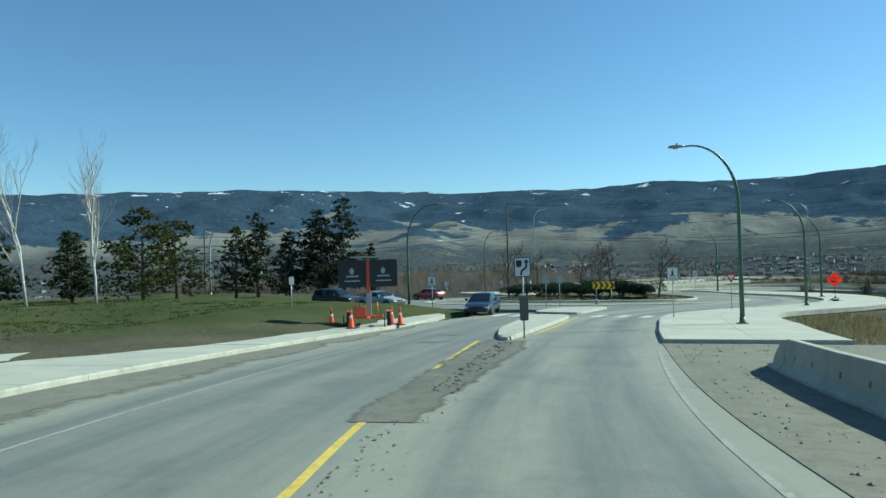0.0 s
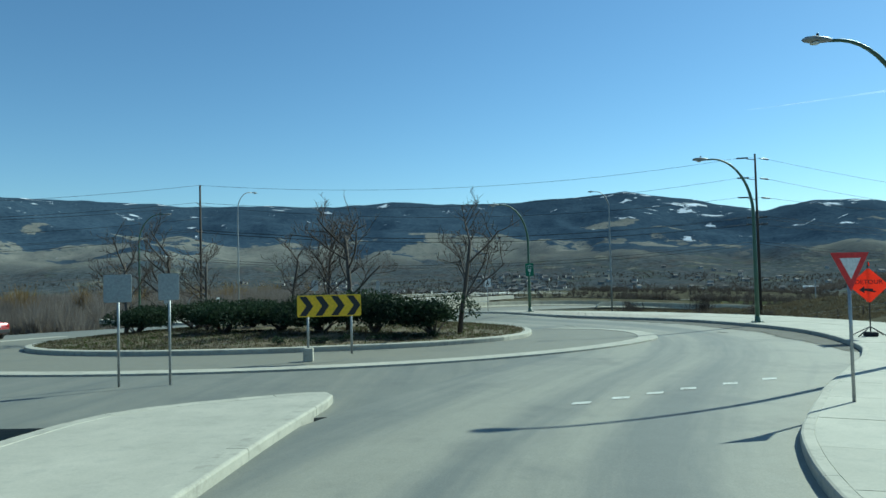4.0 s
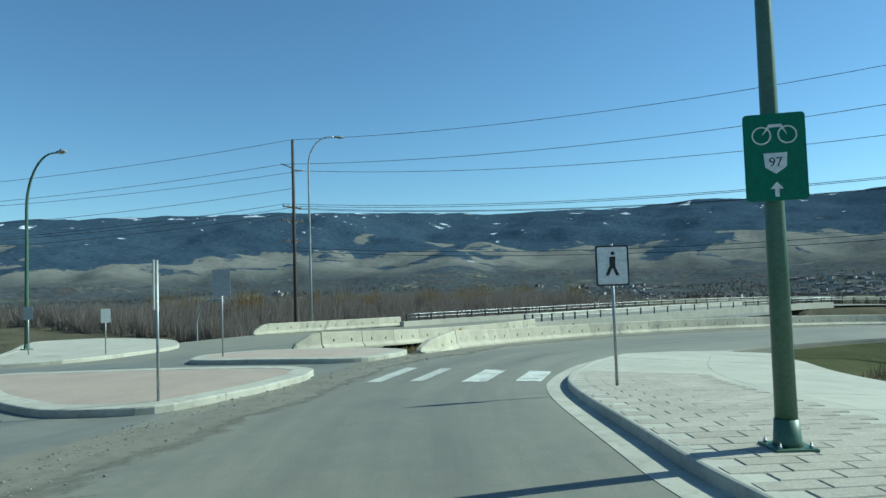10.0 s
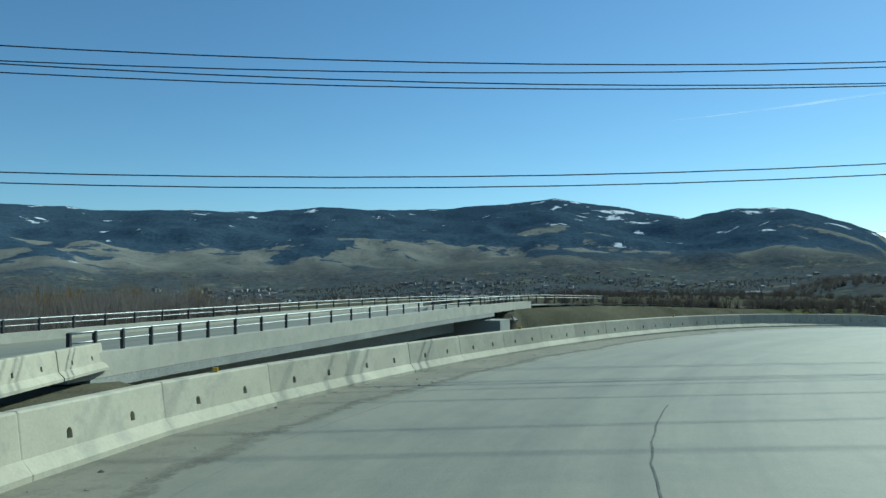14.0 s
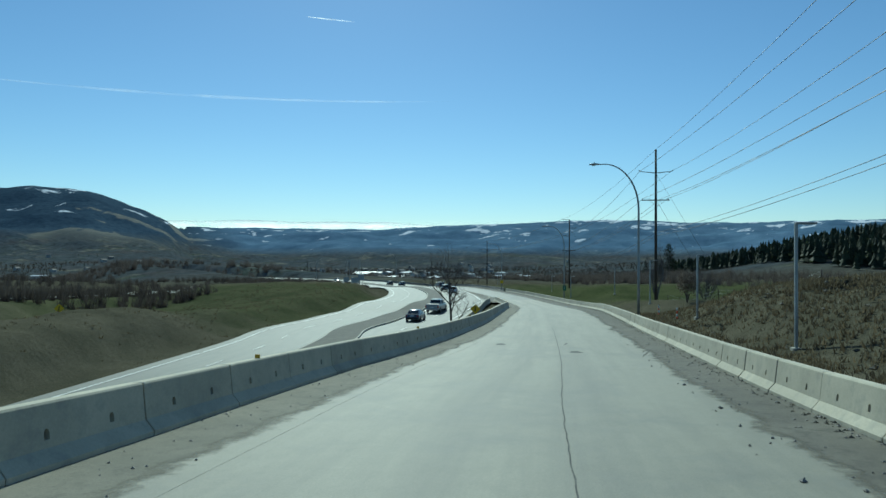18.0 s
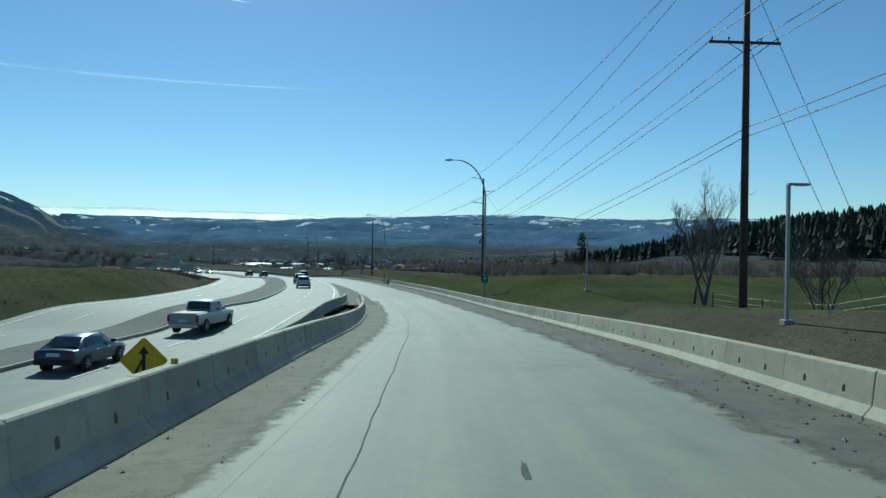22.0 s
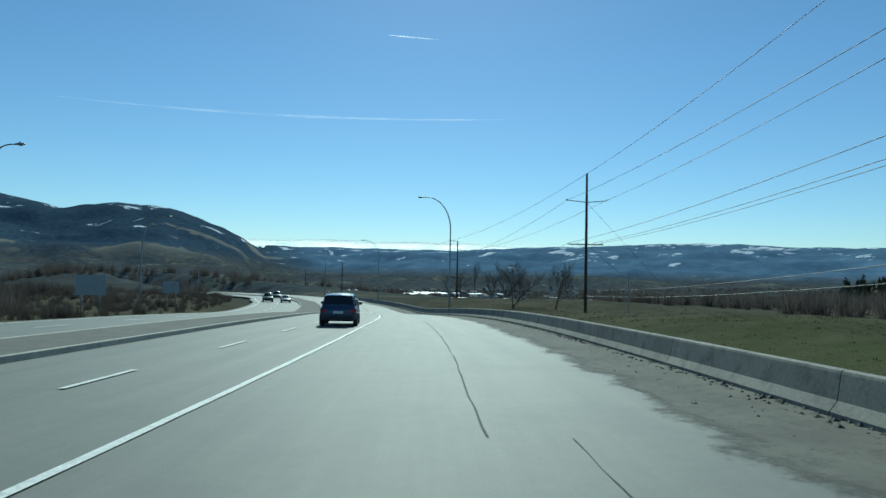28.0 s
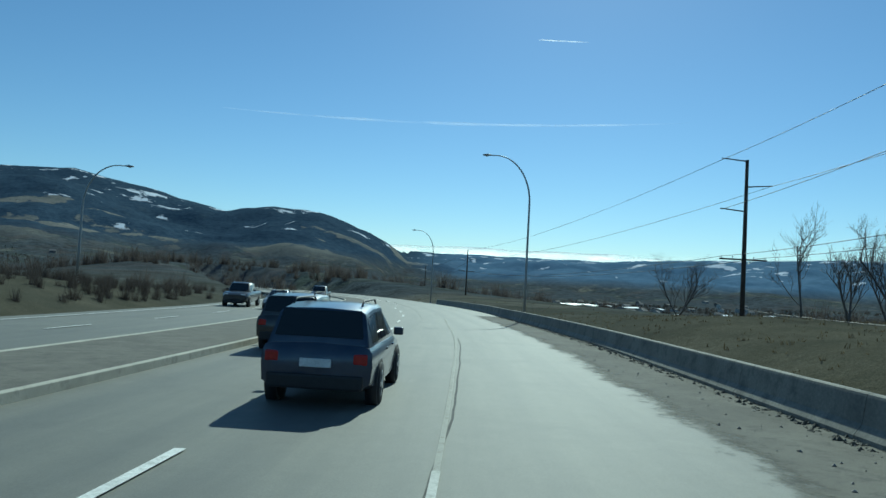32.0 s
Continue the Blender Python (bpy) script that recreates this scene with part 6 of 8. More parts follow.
def cycle_sign(parent, z, material_post_offset=0.14):
    """A green route sign fixed to a lamp pole: wheel rings, shield and arrow."""
    s = part("route_sign", plate(bmesh.new(), rounded(0.58, 0.88, 0.04, 0, z), -0.16, -0.148), SIGN_GREEN, parent, "green cycle-route sign with pale marks")
    for cx in (-0.12, 0.12):
        bm = bmesh.new()
        pts = [(cx + 0.085 * math.cos(a), -0.163, z + 0.22 + 0.085 * math.sin(a)) for a in [2 * math.pi * k / 18 for k in range(19)]]
        tube(bm, pts, 0.008, 5)
        part("ring", bm, SIGN_WHITE, s)
    shape(s, "bar", [(-0.12, z + 0.215), (-0.05, z + 0.33), (0.07, z + 0.33), (0.12, z + 0.22), (0.06, z + 0.3), (-0.04, z + 0.3)], SIGN_WHITE, -0.165)
    shape(s, "shield", [(-0.11, z + 0.04), (0.11, z + 0.04), (0.1, z - 0.1), (0, z - 0.17), (-0.1, z - 0.1)], SIGN_WHITE, -0.165)
    text_on(s, "97", 0.13, 0, z - 0.055, BLACK, -0.1655)
    shape(s, "arrow", [(-0.02, z - 0.4), (0.02, z - 0.4), (0.02, z - 0.32), (0.06, z - 0.32), (0, z - 0.25), (-0.06, z - 0.32), (-0.02, z - 0.32)], SIGN_WHITE, -0.165)
    part("strap", box(bmesh.new(), -0.1, 0.1, -0.15, 0.02, z + 0.25, z + 0.28), GALV, s)
    return s


def turned(ob, deg):
    ob.matrix_parent_inverse = Matrix.Rotation(radians(deg), 4, "Z") @ ob.matrix_parent_inverse


turned(cycle_sign(lamp3, 2.92), -14)
turned(cycle_sign(lamp6, 2.75), 8)
yb = part("warning_sign", plate(bmesh.new(), rounded(0.75, 0.75, 0.05, 0, 2.4), -0.16, -0.148), SIGN_YELLOW, lamp7, "yellow warning sign on the lamp pole")
turned(yb, 5)


def diamond(s, cz, y0, y1, r=0.06):
    o = rounded(s, s, r, 0, 0)
    c = math.sqrt(0.5)
    return plate(bmesh.new(), [((x - z) * c, (x + z) * c + cz) for x, z in o], y0, y1)


def detour_sign(x, y, turn):
    t = sign_thing("detour_sign", x, y, street_z(x, y), turn, "orange diamond detour sign on a black folding stand")
    bm = bmesh.new()
    for dx, dy in ((0.45, 0.45), (-0.45, 0.45), (0.45, -0.45), (-0.45, -0.45)):
        tube(bm, [(0, 0, 0.34), (dx, dy, 0.02)], 0.018, 6)
    part("legs", bm, BLACK, t)
    bm = bmesh.new()
    tube(bm, [(0, 0, 0.1), (0, 0, 2.45)], 0.022, 6)
    tube(bm, [(0, 0, 2.45), (0, 0.0, 2.6)], 0.012, 6)
    part("mast", bm, BLACK, t)
    part("sandbag", box(bmesh.new(), -0.22, 0.22, -0.16, 0.14, 0.0, 0.16, 0.06), RUBBER, t, "black ballast bag")
    part("panel", diamond(0.86, 1.75, -0.05, -0.035), SIGN_ORANGE, t)
    text_on(t, "DETOUR", 0.21, 0, 1.86, BLACK)
    shape(t, "arrow", [(-0.3, 1.6), (-0.14, 1.72), (-0.14, 1.64), (0.12, 1.64), (0.12, 1.52), (0.2, 1.52), (0.2, 1.56), (-0.14, 1.56), (-0.14, 1.48)], BLACK)
    part("flag", plate(bmesh.new(), [(0.0, 2.58), (0.05, 2.5), (0.04, 2.4), (0.0, 2.44)], -0.006, 0.006), SIGN_ORANGE, t)


detour_sign(13.3, 20.6, -18)


def merge_sign(x, y, z, turn, label="yellow diamond merge sign with a black arrow beside the barrier"):
    t = sign_thing("merge_sign", x, y, z, turn, label)
    post(t, 2.4, 0.03)
    part("panel", diamond(0.76, 1.95, -0.05, -0.036), SIGN_YELLOW, t)
    shape(t, "arrow", [(-0.04, 1.66), (0.04, 1.66), (0.04, 2.1), (0.12, 2.1), (0.0, 2.27), (-0.12, 2.1), (-0.04, 2.1)], BLACK)
    shape(t, "arrow", [(-0.2, 1.68), (-0.14, 1.66), (-0.04, 1.88), (-0.04, 1.99)], BLACK)


merge_sign(82.0, 135.3, -9.12, -58)
merge_sign(63.0, 180.0, gz(63, 180), -20, "small yellow diamond warning sign beside the highway")


def guide_back(x, y, turn, w, h, top):
    t = sign_thing("guide_sign", x, y, gz(x, y), turn, "large pale back of a highway guide sign on two posts")
    for cx in (-w * 0.3, w * 0.3):
        post(t, top, 0.06, cx)
    part("panel", plate(bmesh.new(), rounded(w, h, 0.06, 0, top - h / 2), -0.1, -0.08), SIGN_BACK, t)
    for k in range(3):
        part("stiffener", box(bmesh.new(), -w / 2 + 0.05, w / 2 - 0.05, -0.13, -0.1, top - h * (0.2 + 0.3 * k) - 0.03, top - h * (0.2 + 0.3 * k) + 0.03), GALV, t)


for u, w, h, top in ((14.4, 1.6, 1.6, 3.1), (16.4, 2.6, 1.8, 3.6), (17.5, 2.0, 1.5, 3.2)):
    p = along(HW, HU, HT, u, -19.0)
    guide_back(p.x, p.y, -40, w, h, top)


def delineator(x, y):
    t = thing("delineator_post", pose(x, y, gz(x, y)), "red and white striped marker post behind the barrier", "marker post")
    for k in range(4):
        bm = bmesh.new()
        lathe(bm, [(0.055, 0.22 * k + 0.02), (0.055, 0.22 * k + 0.235)], 10)
        part("band", bm, ORANGE if k % 2 == 0 else SIGN_WHITE, t)
    bm = bmesh.new()
    lathe(bm, [(0.2, 0.0), (0.18, 0.03), (0.06, 0.05)], 12)
    part("foot", bm, RUBBER, t)


delineator(83.4, 116.9)
delineator(73.0, 112.6)


def cone(x, y):
    t = thing("traffic_cone", pose(x, y, street_z(x, y), 0, 0, random.uniform(0, 90)), "orange traffic cone on a black base beside the trailer", "traffic cone", "cones round the trailer")
    part("base", box(bmesh.new(), -0.2, 0.2, -0.2, 0.2, 0.0, 0.045, 0.015), RUBBER, t)
    bm = bmesh.new()
    lathe(bm, [(0.165, 0.04), (0.15, 0.08), (0.10, 0.42), (0.085, 0.5)], 16)
    part("cone_body", bm, ORANGE, t)
    bm = bmesh.new()
    lathe(bm, [(0.086, 0.5), (0.062, 0.62)], 16)
    part("collar", bm, SIGN_WHITE, t, "white reflective collar")
    bm = bmesh.new()
    lathe(bm, [(0.062, 0.62), (0.03, 0.88), (0.024, 0.9)], 16)
    part("tip", bm, ORANGE, t)


def wheel(parent, x, y, r, w, rim_mat, name="wheel"):
    bm = bmesh.new()
    prof = [(r * 0.62, -w / 2), (r * 0.9, -w / 2), (r * 0.99, -w * 0.36), (r, -w * 0.2), (r, w * 0.2), (r * 0.99, w * 0.36), (r * 0.9, w / 2), (r * 0.62, w / 2)]
    lathe(bm, prof, 24, Matrix.Translation((x, y, r)) @ Matrix.Rotation(math.pi / 2, 4, "Y"))
    tyre = part(name, bm, RUBBER, parent)
    s = 1 if x > 0 else -1
    bm = bmesh.new()
    lathe(bm, [(r * 0.63, 0.0), (r * 0.6, 0.015), (r * 0.25, -0.02), (r * 0.2, 0.02), (0.03, 0.025)], 20, Matrix.Translation((x + s * (w / 2 - 0.012), y, r)) @ Matrix.Rotation(s * math.pi / 2, 4, "Y"))
    part("rim", bm, rim_mat, tyre)
    bm = bmesh.new()
    for k in range(5):
        a = 2 * math.pi * k / 5 + 0.3
        c = Matrix.Translation((x + s * (w / 2 + 0.004), y, r)) @ Matrix.Rotation(a, 4, "X")
        q = bmesh.ops.create_cube(bm, size=1, matrix=c @ Matrix.Translation((0, 0, r * 0.36)) @ Matrix.Diagonal((0.015, r * 0.16, r * 0.46, 1)))
    part("spokes", bm, rim_mat, tyre)
    return tyre


def message_trailer(x, y, turn):
    """A towed message sign: two dark screens on an orange mast and chassis, with a solar roof."""
    t = thing("message_trailer", pose(x, y, street_z(x, y), 0, 0, turn), "orange towed message sign with two dark screens on the pavement", "message sign")
    bm = box(bmesh.new(), -0.8, 0.8, -0.06, 0.06, 0.38, 0.5)
    box(bm, -0.06, 0.06, -1.3, 1.5, 0.4, 0.5)
    box(bm, -0.75, -0.65, -0.9, 0.9, 0.4, 0.5)
    box(bm, 0.65, 0.75, -0.9, 0.9, 0.4, 0.5)
    part("chassis", bm, ORANGE_STEEL, t)
    part("battery_box", box(bmesh.new(), -0.72, -0.12, -0.65, 0.05, 0.5, 0.98, 0.03), ORANGE_STEEL, t)
    part("fender", box(bmesh.new(), -1.12, -0.82, -0.4, 0.4, 0.68, 0.74, 0.02), ORANGE_STEEL, t)
    part("fender", box(bmesh.new(), 0.82, 1.12, -0.4, 0.4, 0.68, 0.74, 0.02), ORANGE_STEEL, t)
    part("mast", box(bmesh.new(), -0.09, 0.09, -0.09, 0.09, 0.45, 3.32, 0.015), ORANGE_STEEL, t)
    part("mast_sleeve", box(bmesh.new(), -0.13, 0.13, -0.13, 0.13, 0.5, 1.6, 0.02), GALV, t)
    bm = bmesh.new()
    for s in (-1, 1):
        tube(bm, [(s * 0.45, -0.5, 0.5), (s * 0.42, -0.5, 1.2)], 0.04, 8)
    part("jack_handles", bm, ORANGE_STEEL, t)
    for s in (-1, 1):
        wheel(t, s * 0.98, 0.0, 0.34, 0.2, GALV)
        bm = bmesh.new()
        tube(bm, [(s * 0.98 - 0.2, -0.8, 0.02), (s * 0.98 - 0.2, -0.8, 0.62)], 0.03, 8)
        part("jack_leg", bm, BLACK, t)
        b = part("screen", box(bmesh.new(), s * 0.78 - 0.68, s * 0.78 + 0.68, -0.16, 0.0, 1.92, 3.25, 0.02), SCREEN, t, "dark matrix screen")
        turned(b, -6 * s)
        for nm, o in (("mark", [(s * 0.78 - 0.02 + 0.12 * p, 2.72 + 0.17 * q) for p, q in ((0, 1), (1, 0.2), (0.7, -0.7), (0, -1), (-0.7, -0.7), (-1, 0.2))]), ("bar", [(s * 0.78 - 0.3, 2.5), (s * 0.78 + 0.3, 2.5), (s * 0.78 + 0.3, 2.42), (s * 0.78 - 0.3, 2.42)]), ("bar", [(s * 0.78 - 0.38, 2.26), (s * 0.78 + 0.38, 2.26), (s * 0.78 + 0.38, 2.2), (s * 0.78 - 0.38, 2.2)])):
            shape(b, nm, o, SIGN_BACK, -0.168)
    part("solar_roof", box(bmesh.new(), -0.85, 0.85, -0.5, 0.5, 3.36, 3.42, 0.01), SIGN_BACK, t)


message_trailer(-10.0, -14.0, 28)
for x, y in ((-9.8, -16.0), (-11.6, -14.9), (-9.5, -12.6), (-8.7, -13.2)):
    cone(x, y)


# ---- vehicles ----
def car_paint(name, c):
    m, nt, b = node_mat(name)
    v = coords(nt, "object")
    n = noise_node(nt, 3.0, 5, 0.6, v)
    col = mixc(nt, ramp_node(nt, n.outputs[0], [(0.4, (0,)), (0.75, (0.12,))]).outputs[0], c, (0.22, 0.21, 0.18))
    nt.links.new(col, b.inputs["Base Color"])
    b.inputs["Metallic"].default_value, b.inputs["Roughness"].default_value = 0.2, 0.32
    b.inputs["Coat Weight"].default_value, b.inputs["Coat Roughness"].default_value = 0.6, 0.1
    return m


m, nt, b = node_mat("car_glass")
b.inputs["Base Color"].default_value = (0.012, 0.016, 0.018, 1)
b.inputs["Roughness"].default_value = 0.06
b.inputs["Specular IOR Level"].default_value = 0.6
CAR_GLASS = m
TAIL = plain("tail_lamp_red", (0.35, 0.012, 0.012), 0.25)
HEAD = plain("head_lamp_clear", (0.60, 0.62, 0.63), 0.15)
CHROME = plain("bright_trim", (0.55, 0.56, 0.57), 0.2, 0.9)
ALLOY = plain("alloy_wheel", (0.32, 0.33, 0.34), 0.35, 0.7)
TRIM = plain("black_trim", (0.02, 0.02, 0.022), 0.6)

# stations from tail (-y) to nose (+y): y, half width, underside, beltline height, and cabin: y, half width at the belt, roof half width, roof height
SHAPES = {
    "suv": (4.75, [(-2.37, 0.78, 0.45, 0.95), (-2.28, 0.93, 0.38, 1.08), (-1.6, 0.96, 0.28, 1.09), (0.0, 0.97, 0.26, 1.07), (0.95, 0.96, 0.26, 1.06), (1.75, 0.94, 0.28, 0.98), (2.2, 0.88, 0.36, 0.86), (2.38, 0.70, 0.45, 0.72)],
            [(-2.22, 0.86, 0.80, 1.12), (-1.95, 0.88, 0.70, 1.66), (-1.2, 0.89, 0.72, 1.73), (0.0, 0.89, 0.71, 1.72), (0.45, 0.89, 0.66, 1.64), (1.22, 0.88, 0.80, 1.07)], 0.38, (-1.42, 1.48)),
    "sedan": (4.6, [(-2.3, 0.72, 0.42, 0.82), (-2.2, 0.86, 0.34, 0.96), (-1.5, 0.90, 0.24, 0.96), (0.0, 0.91, 0.22, 0.93), (0.9, 0.90, 0.22, 0.91), (1.7, 0.88, 0.25, 0.82), (2.15, 0.80, 0.32, 0.70), (2.3, 0.62, 0.40, 0.58)],
              [(-1.85, 0.82, 0.74, 0.98), (-1.05, 0.83, 0.60, 1.40), (-0.5, 0.83, 0.61, 1.44), (0.2, 0.83, 0.60, 1.42), (1.1, 0.82, 0.72, 0.94)], 0.33, (-1.35, 1.42)),
    "pickup": (5.7, [(-2.85, 0.90, 0.62, 1.12), (-2.78, 0.97, 0.50, 1.20), (-1.6, 0.98, 0.42, 1.20), (-0.55, 0.98, 0.36, 1.20), (0.9, 0.98, 0.34, 1.18), (1.9, 0.96, 0.36, 1.14), (2.6, 0.92, 0.42, 1.05), (2.85, 0.80, 0.52, 0.90)],
               [(-0.75, 0.88, 0.78, 1.20), (-0.6, 0.90, 0.72, 1.80), (0.3, 0.90, 0.73, 1.86), (0.75, 0.90, 0.68, 1.80), (1.45, 0.89, 0.80, 1.18)], 0.40, (-1.75, 1.85)),
}


def loft(bm, rings):
    rows = [[bm.verts.new(p) for p in r] for r in rings]
    n = len(rows[0])
    for a, b in zip(rows, rows[1:]):
        for k in range(n):
            bm.faces.new((a[k], a[(k + 1) % n], b[(k + 1) % n], b[k])).smooth = True
    bm.faces.new(rows[0])
    bm.faces.new(rows[-1][::-1])
    bmesh.ops.recalc_face_normals(bm, faces=bm.faces[:])
    return rows


def vehicle(kind, m, paint, label, rails=False, group="", lights_on=False):
    ln, body, cab, wr, axles = SHAPES[kind]
    t = thing(kind if kind != "suv" else "sport_utility", m, label, "car" if kind != "pickup" else "pickup truck", group)
    bm = bmesh.new()
    rings = []
    for y, w, z0, z1 in body:
        mid = z0 + (z1 - z0) * 0.55
        half = [(0.0, z0), (w * 0.82, z0), (w * 0.97, z0 + 0.08), (w, mid), (w * 0.985, z1 - 0.12), (w * 0.93, z1 - 0.03), (w * 0.8, z1), (0.0, z1 + 0.03)]
        rings.append([Vector((x, y, z)) for x, z in half] + [Vector((-x, y, z)) for x, z in half[-2:0:-1]])
    loft(bm, rings)
    me = part("body", bm, paint, t)
    smooth(me.data, 35)
    # cabin shell, then glass a little proud of it
    bm = bmesh.new()
    rings = []
    for y, wb, wt, zt in cab:
        zb = 0.9 if kind != "sedan" else 0.8
        half = [(0.0, zb), (wb, zb), (wb * 0.995, max(zb, min(zt, zb + 0.16))), (wt + 0.03, max(zb + 0.01, zt - 0.07)), (wt - 0.05, max(zb + 0.02, zt - 0.01)), (0.0, max(zb + 0.03, zt + 0.015))]
        rings.append([Vector((x, y, z)) for x, z in half] + [Vector((-x, y, z)) for x, z in half[-2:0:-1]])
    loft(bm, rings)
    c = part("cabin", bm, paint, t)
    smooth(c.data, 35)
    belt = {"suv": 1.10, "sedan": 0.97, "pickup": 1.22}[kind]

    def cab_at(y):
        ys = [q[0] for q in cab]
        return [float(np.interp(y, ys, [q[k] for q in cab])) for k in (1, 2, 3)]

    def side_point(y, f, s, out=0.006):
        wb, wt, zt = cab_at(y)
        top = zt - 0.11
        z = belt + (top - belt) * f
        zb = 0.9 if kind != "sedan" else 0.8
        q = (z - zb - 0.16) / max(0.05, (zt - 0.07 - zb - 0.16))
        return Vector((s * (wb * 0.995 + (wt + 0.03 - wb * 0.995) * min(max(q, 0), 1) + out), y, z))

    spans = {"suv": [(-1.92, -1.05), (-0.98, -0.12), (-0.05, 0.75)], "sedan": [(-1.25, -0.4), (-0.33, 0.55)], "pickup": [(-0.5, 0.22), (0.3, 0.95)]}[kind]
    for s in (-1, 1):
        for a, bb in spans:
            fa = 1.0
            bm = bmesh.new()
            n = 5
            lo = [bm.verts.new(side_point(a + (bb - a) * k / n, 0.02, s)) for k in range(n + 1)]
            hi = [bm.verts.new(side_point(a + (bb - a) * k / n, 0.97, s)) for k in range(n + 1)]
            for k in range(n):
                bm.faces.new((lo[k], lo[k + 1], hi[k + 1], hi[k]))
            part("side_window", bm, CAR_GLASS, t)
    # windscreen and rear glass
    for i, j, nm in ((0, 1, "rear_window"), (-1, -2, "windscreen")):
        (y0, wb0, wt0, z0), (y1, wb1, wt1, z1) = cab[i], cab[j]
        bm = bmesh.new()
        e = -0.012 if i == 0 else 0.012
        vs = []
        for f in (0.1, 0.9):
            y, z = y0 + (y1 - y0) * f, z0 + (z1 - z0) * f
            w = (wt0 + (wt1 - wt0) * f) * 0.94
            vs.append([bm.verts.new((-w, y + e, z + 0.03)), bm.verts.new((w, y + e, z + 0.03))])
        bm.faces.new((vs[0][0], vs[0][1], vs[1][1], vs[1][0]))
        bmesh.ops.recalc_face_normals(bm, faces=bm.faces[:])
        part(nm, bm, CAR_GLASS, t)
    h = ln / 2
    zt = body[1][3]
    wmax = max(q[1] for q in body)
    for s in (-1, 1):
        for ay in axles:
            bm = bmesh.new()
            lathe(bm, [(wr + 0.05, -0.1), (wr + 0.05, 0.1)], 24, Matrix.Translation((s * (wmax - 0.1), ay, wr)) @ Matrix.Rotation(math.pi / 2, 4, "Y"))
            part("wheel_arch", bm, TRIM, t)
            wheel(t, s * (wmax - 0.09), ay, wr, 0.24, ALLOY)
        tl = box(bmesh.new(), s * (body[1][1] - 0.2) - 0.12, s * (body[1][1] - 0.2) + 0.12, -h - 0.0, -h + 0.16, zt - 0.3, zt - 0.12, 0.03) if kind != "pickup" else box(bmesh.new(), s * 0.88 - 0.08, s * 0.88 + 0.08, -h - 0.01, -h + 0.12, 0.72, 1.12, 0.02)
        part("tail_light", tl, TAIL, t, "red tail light")
        zn = body[-2][3]
        part("headlight", box(bmesh.new(), s * 0.62 - 0.17, s * 0.62 + 0.17, h - 0.22, h - 0.05, zn - 0.2, zn - 0.06, 0.03), HEAD, t)
        part("mirror", box(bmesh.new(), s * (wmax + 0.08) - 0.1, s * (wmax + 0.08) + 0.1, 0.62, 0.74, belt - 0.02, belt + 0.14, 0.03), paint, t)
        for y in ((-0.35, 0.62) if kind != "pickup" else (0.35,)):
            part("door_handle", box(bmesh.new(), s * wmax - 0.02, s * wmax + 0.02, y - 0.26, y - 0.08, belt - 0.2, belt - 0.165, 0.008), paint, t)
        if rails:
            bm = bmesh.new()
            zr_ = cab[2][3]
            tube(bm, [(s * 0.6, -1.6, zr_ - 0.01), (s * 0.6, -1.4, zr_ + 0.07), (s * 0.6, 0.0, zr_ + 0.07), (s * 0.6, 0.2, zr_ - 0.02)], 0.018, 6)
            part("roof_rail", bm, TRIM, t)
    part("rear_bumper", box(bmesh.new(), -0.8, 0.8, -h - 0.04, -h + 0.12, 0.36, 0.6, 0.04), TRIM if kind != "pickup" else CHROME, t)
    part("front_bumper", box(bmesh.new(), -0.72, 0.72, h - 0.15, h + 0.03, 0.3, 0.5, 0.04), TRIM, t)
    part("grille", box(bmesh.new(), -0.42, 0.42, h - 0.12, h + 0.012, 0.52, 0.66, 0.02), TRIM, t)
    part("plate", box(bmesh.new(), -0.26, 0.26, -h - 0.035, -h + 0.02, 0.72, 0.86, 0.01), SIGN_WHITE, t)
    if kind == "pickup":
        part("load_bed", box(bmesh.new(), -0.82, 0.82, -2.7, -0.85, 1.19, 1.235), TRIM, t)
    return t


def on_highway(u, lat, back=False):
    p = along(HW, HU, HT, u, lat, -0.005)
    tx, ty = np.interp(u, HU, HT[:, 0]), np.interp(u, HU, HT[:, 1])
    q = along(HW, HU, HT, u + 0.05, lat, -0.005)
    yaw = math.degrees(math.atan2(-tx, ty)) + (180 if back else 0)
    return pose(p.x, p.y, p.z, 0, 0, yaw)


NAVY, BLACKP, SILVER, WHITEP, BLUEP, REDP = (car_paint(n, c) for n, c in (("navy_paint", (0.02, 0.035, 0.07)), ("dark_paint", (0.02, 0.022, 0.026)), ("silver_paint", (0.32, 0.34, 0.35)), ("white_paint", (0.62, 0.63, 0.62)), ("blue_paint", (0.010, 0.032, 0.085)), ("red_paint", (0.3, 0.03, 0.03))))
vehicle("sedan", pose(-9.6, 0.6, zr1(-9.6, 0.6), 0, 0, 190), NAVY, "dark blue sedan driving out of the roundabout")
vehicle("sedan", pose(-23.5, 11.0, zr1(-23.5, 11), 0, 0, 260), SILVER, "silver sedan on the roundabout's far approach")
vehicle("suv", pose(-29.5, 13.0, zr1(-29.5, 13.0), 0, 0, 262), BLACKP, "black sport utility car waiting beyond the trailer")
vehicle("sedan", pose(-30.5, 36.0, zr1(-30.5, 36), 0, 0, 70), REDP, "dark red sedan leaving the roundabout")
vehicle("sedan", on_highway(8.25, 2.3), NAVY, "dark sedan in the inner highway lane")
vehicle("pickup", on_highway(9.55, 2.3), SILVER, "pale grey pickup truck in the inner highway lane")
vehicle("suv", on_highway(13.2, 2.5), WHITEP, "white sport utility car in the inner highway lane", True)
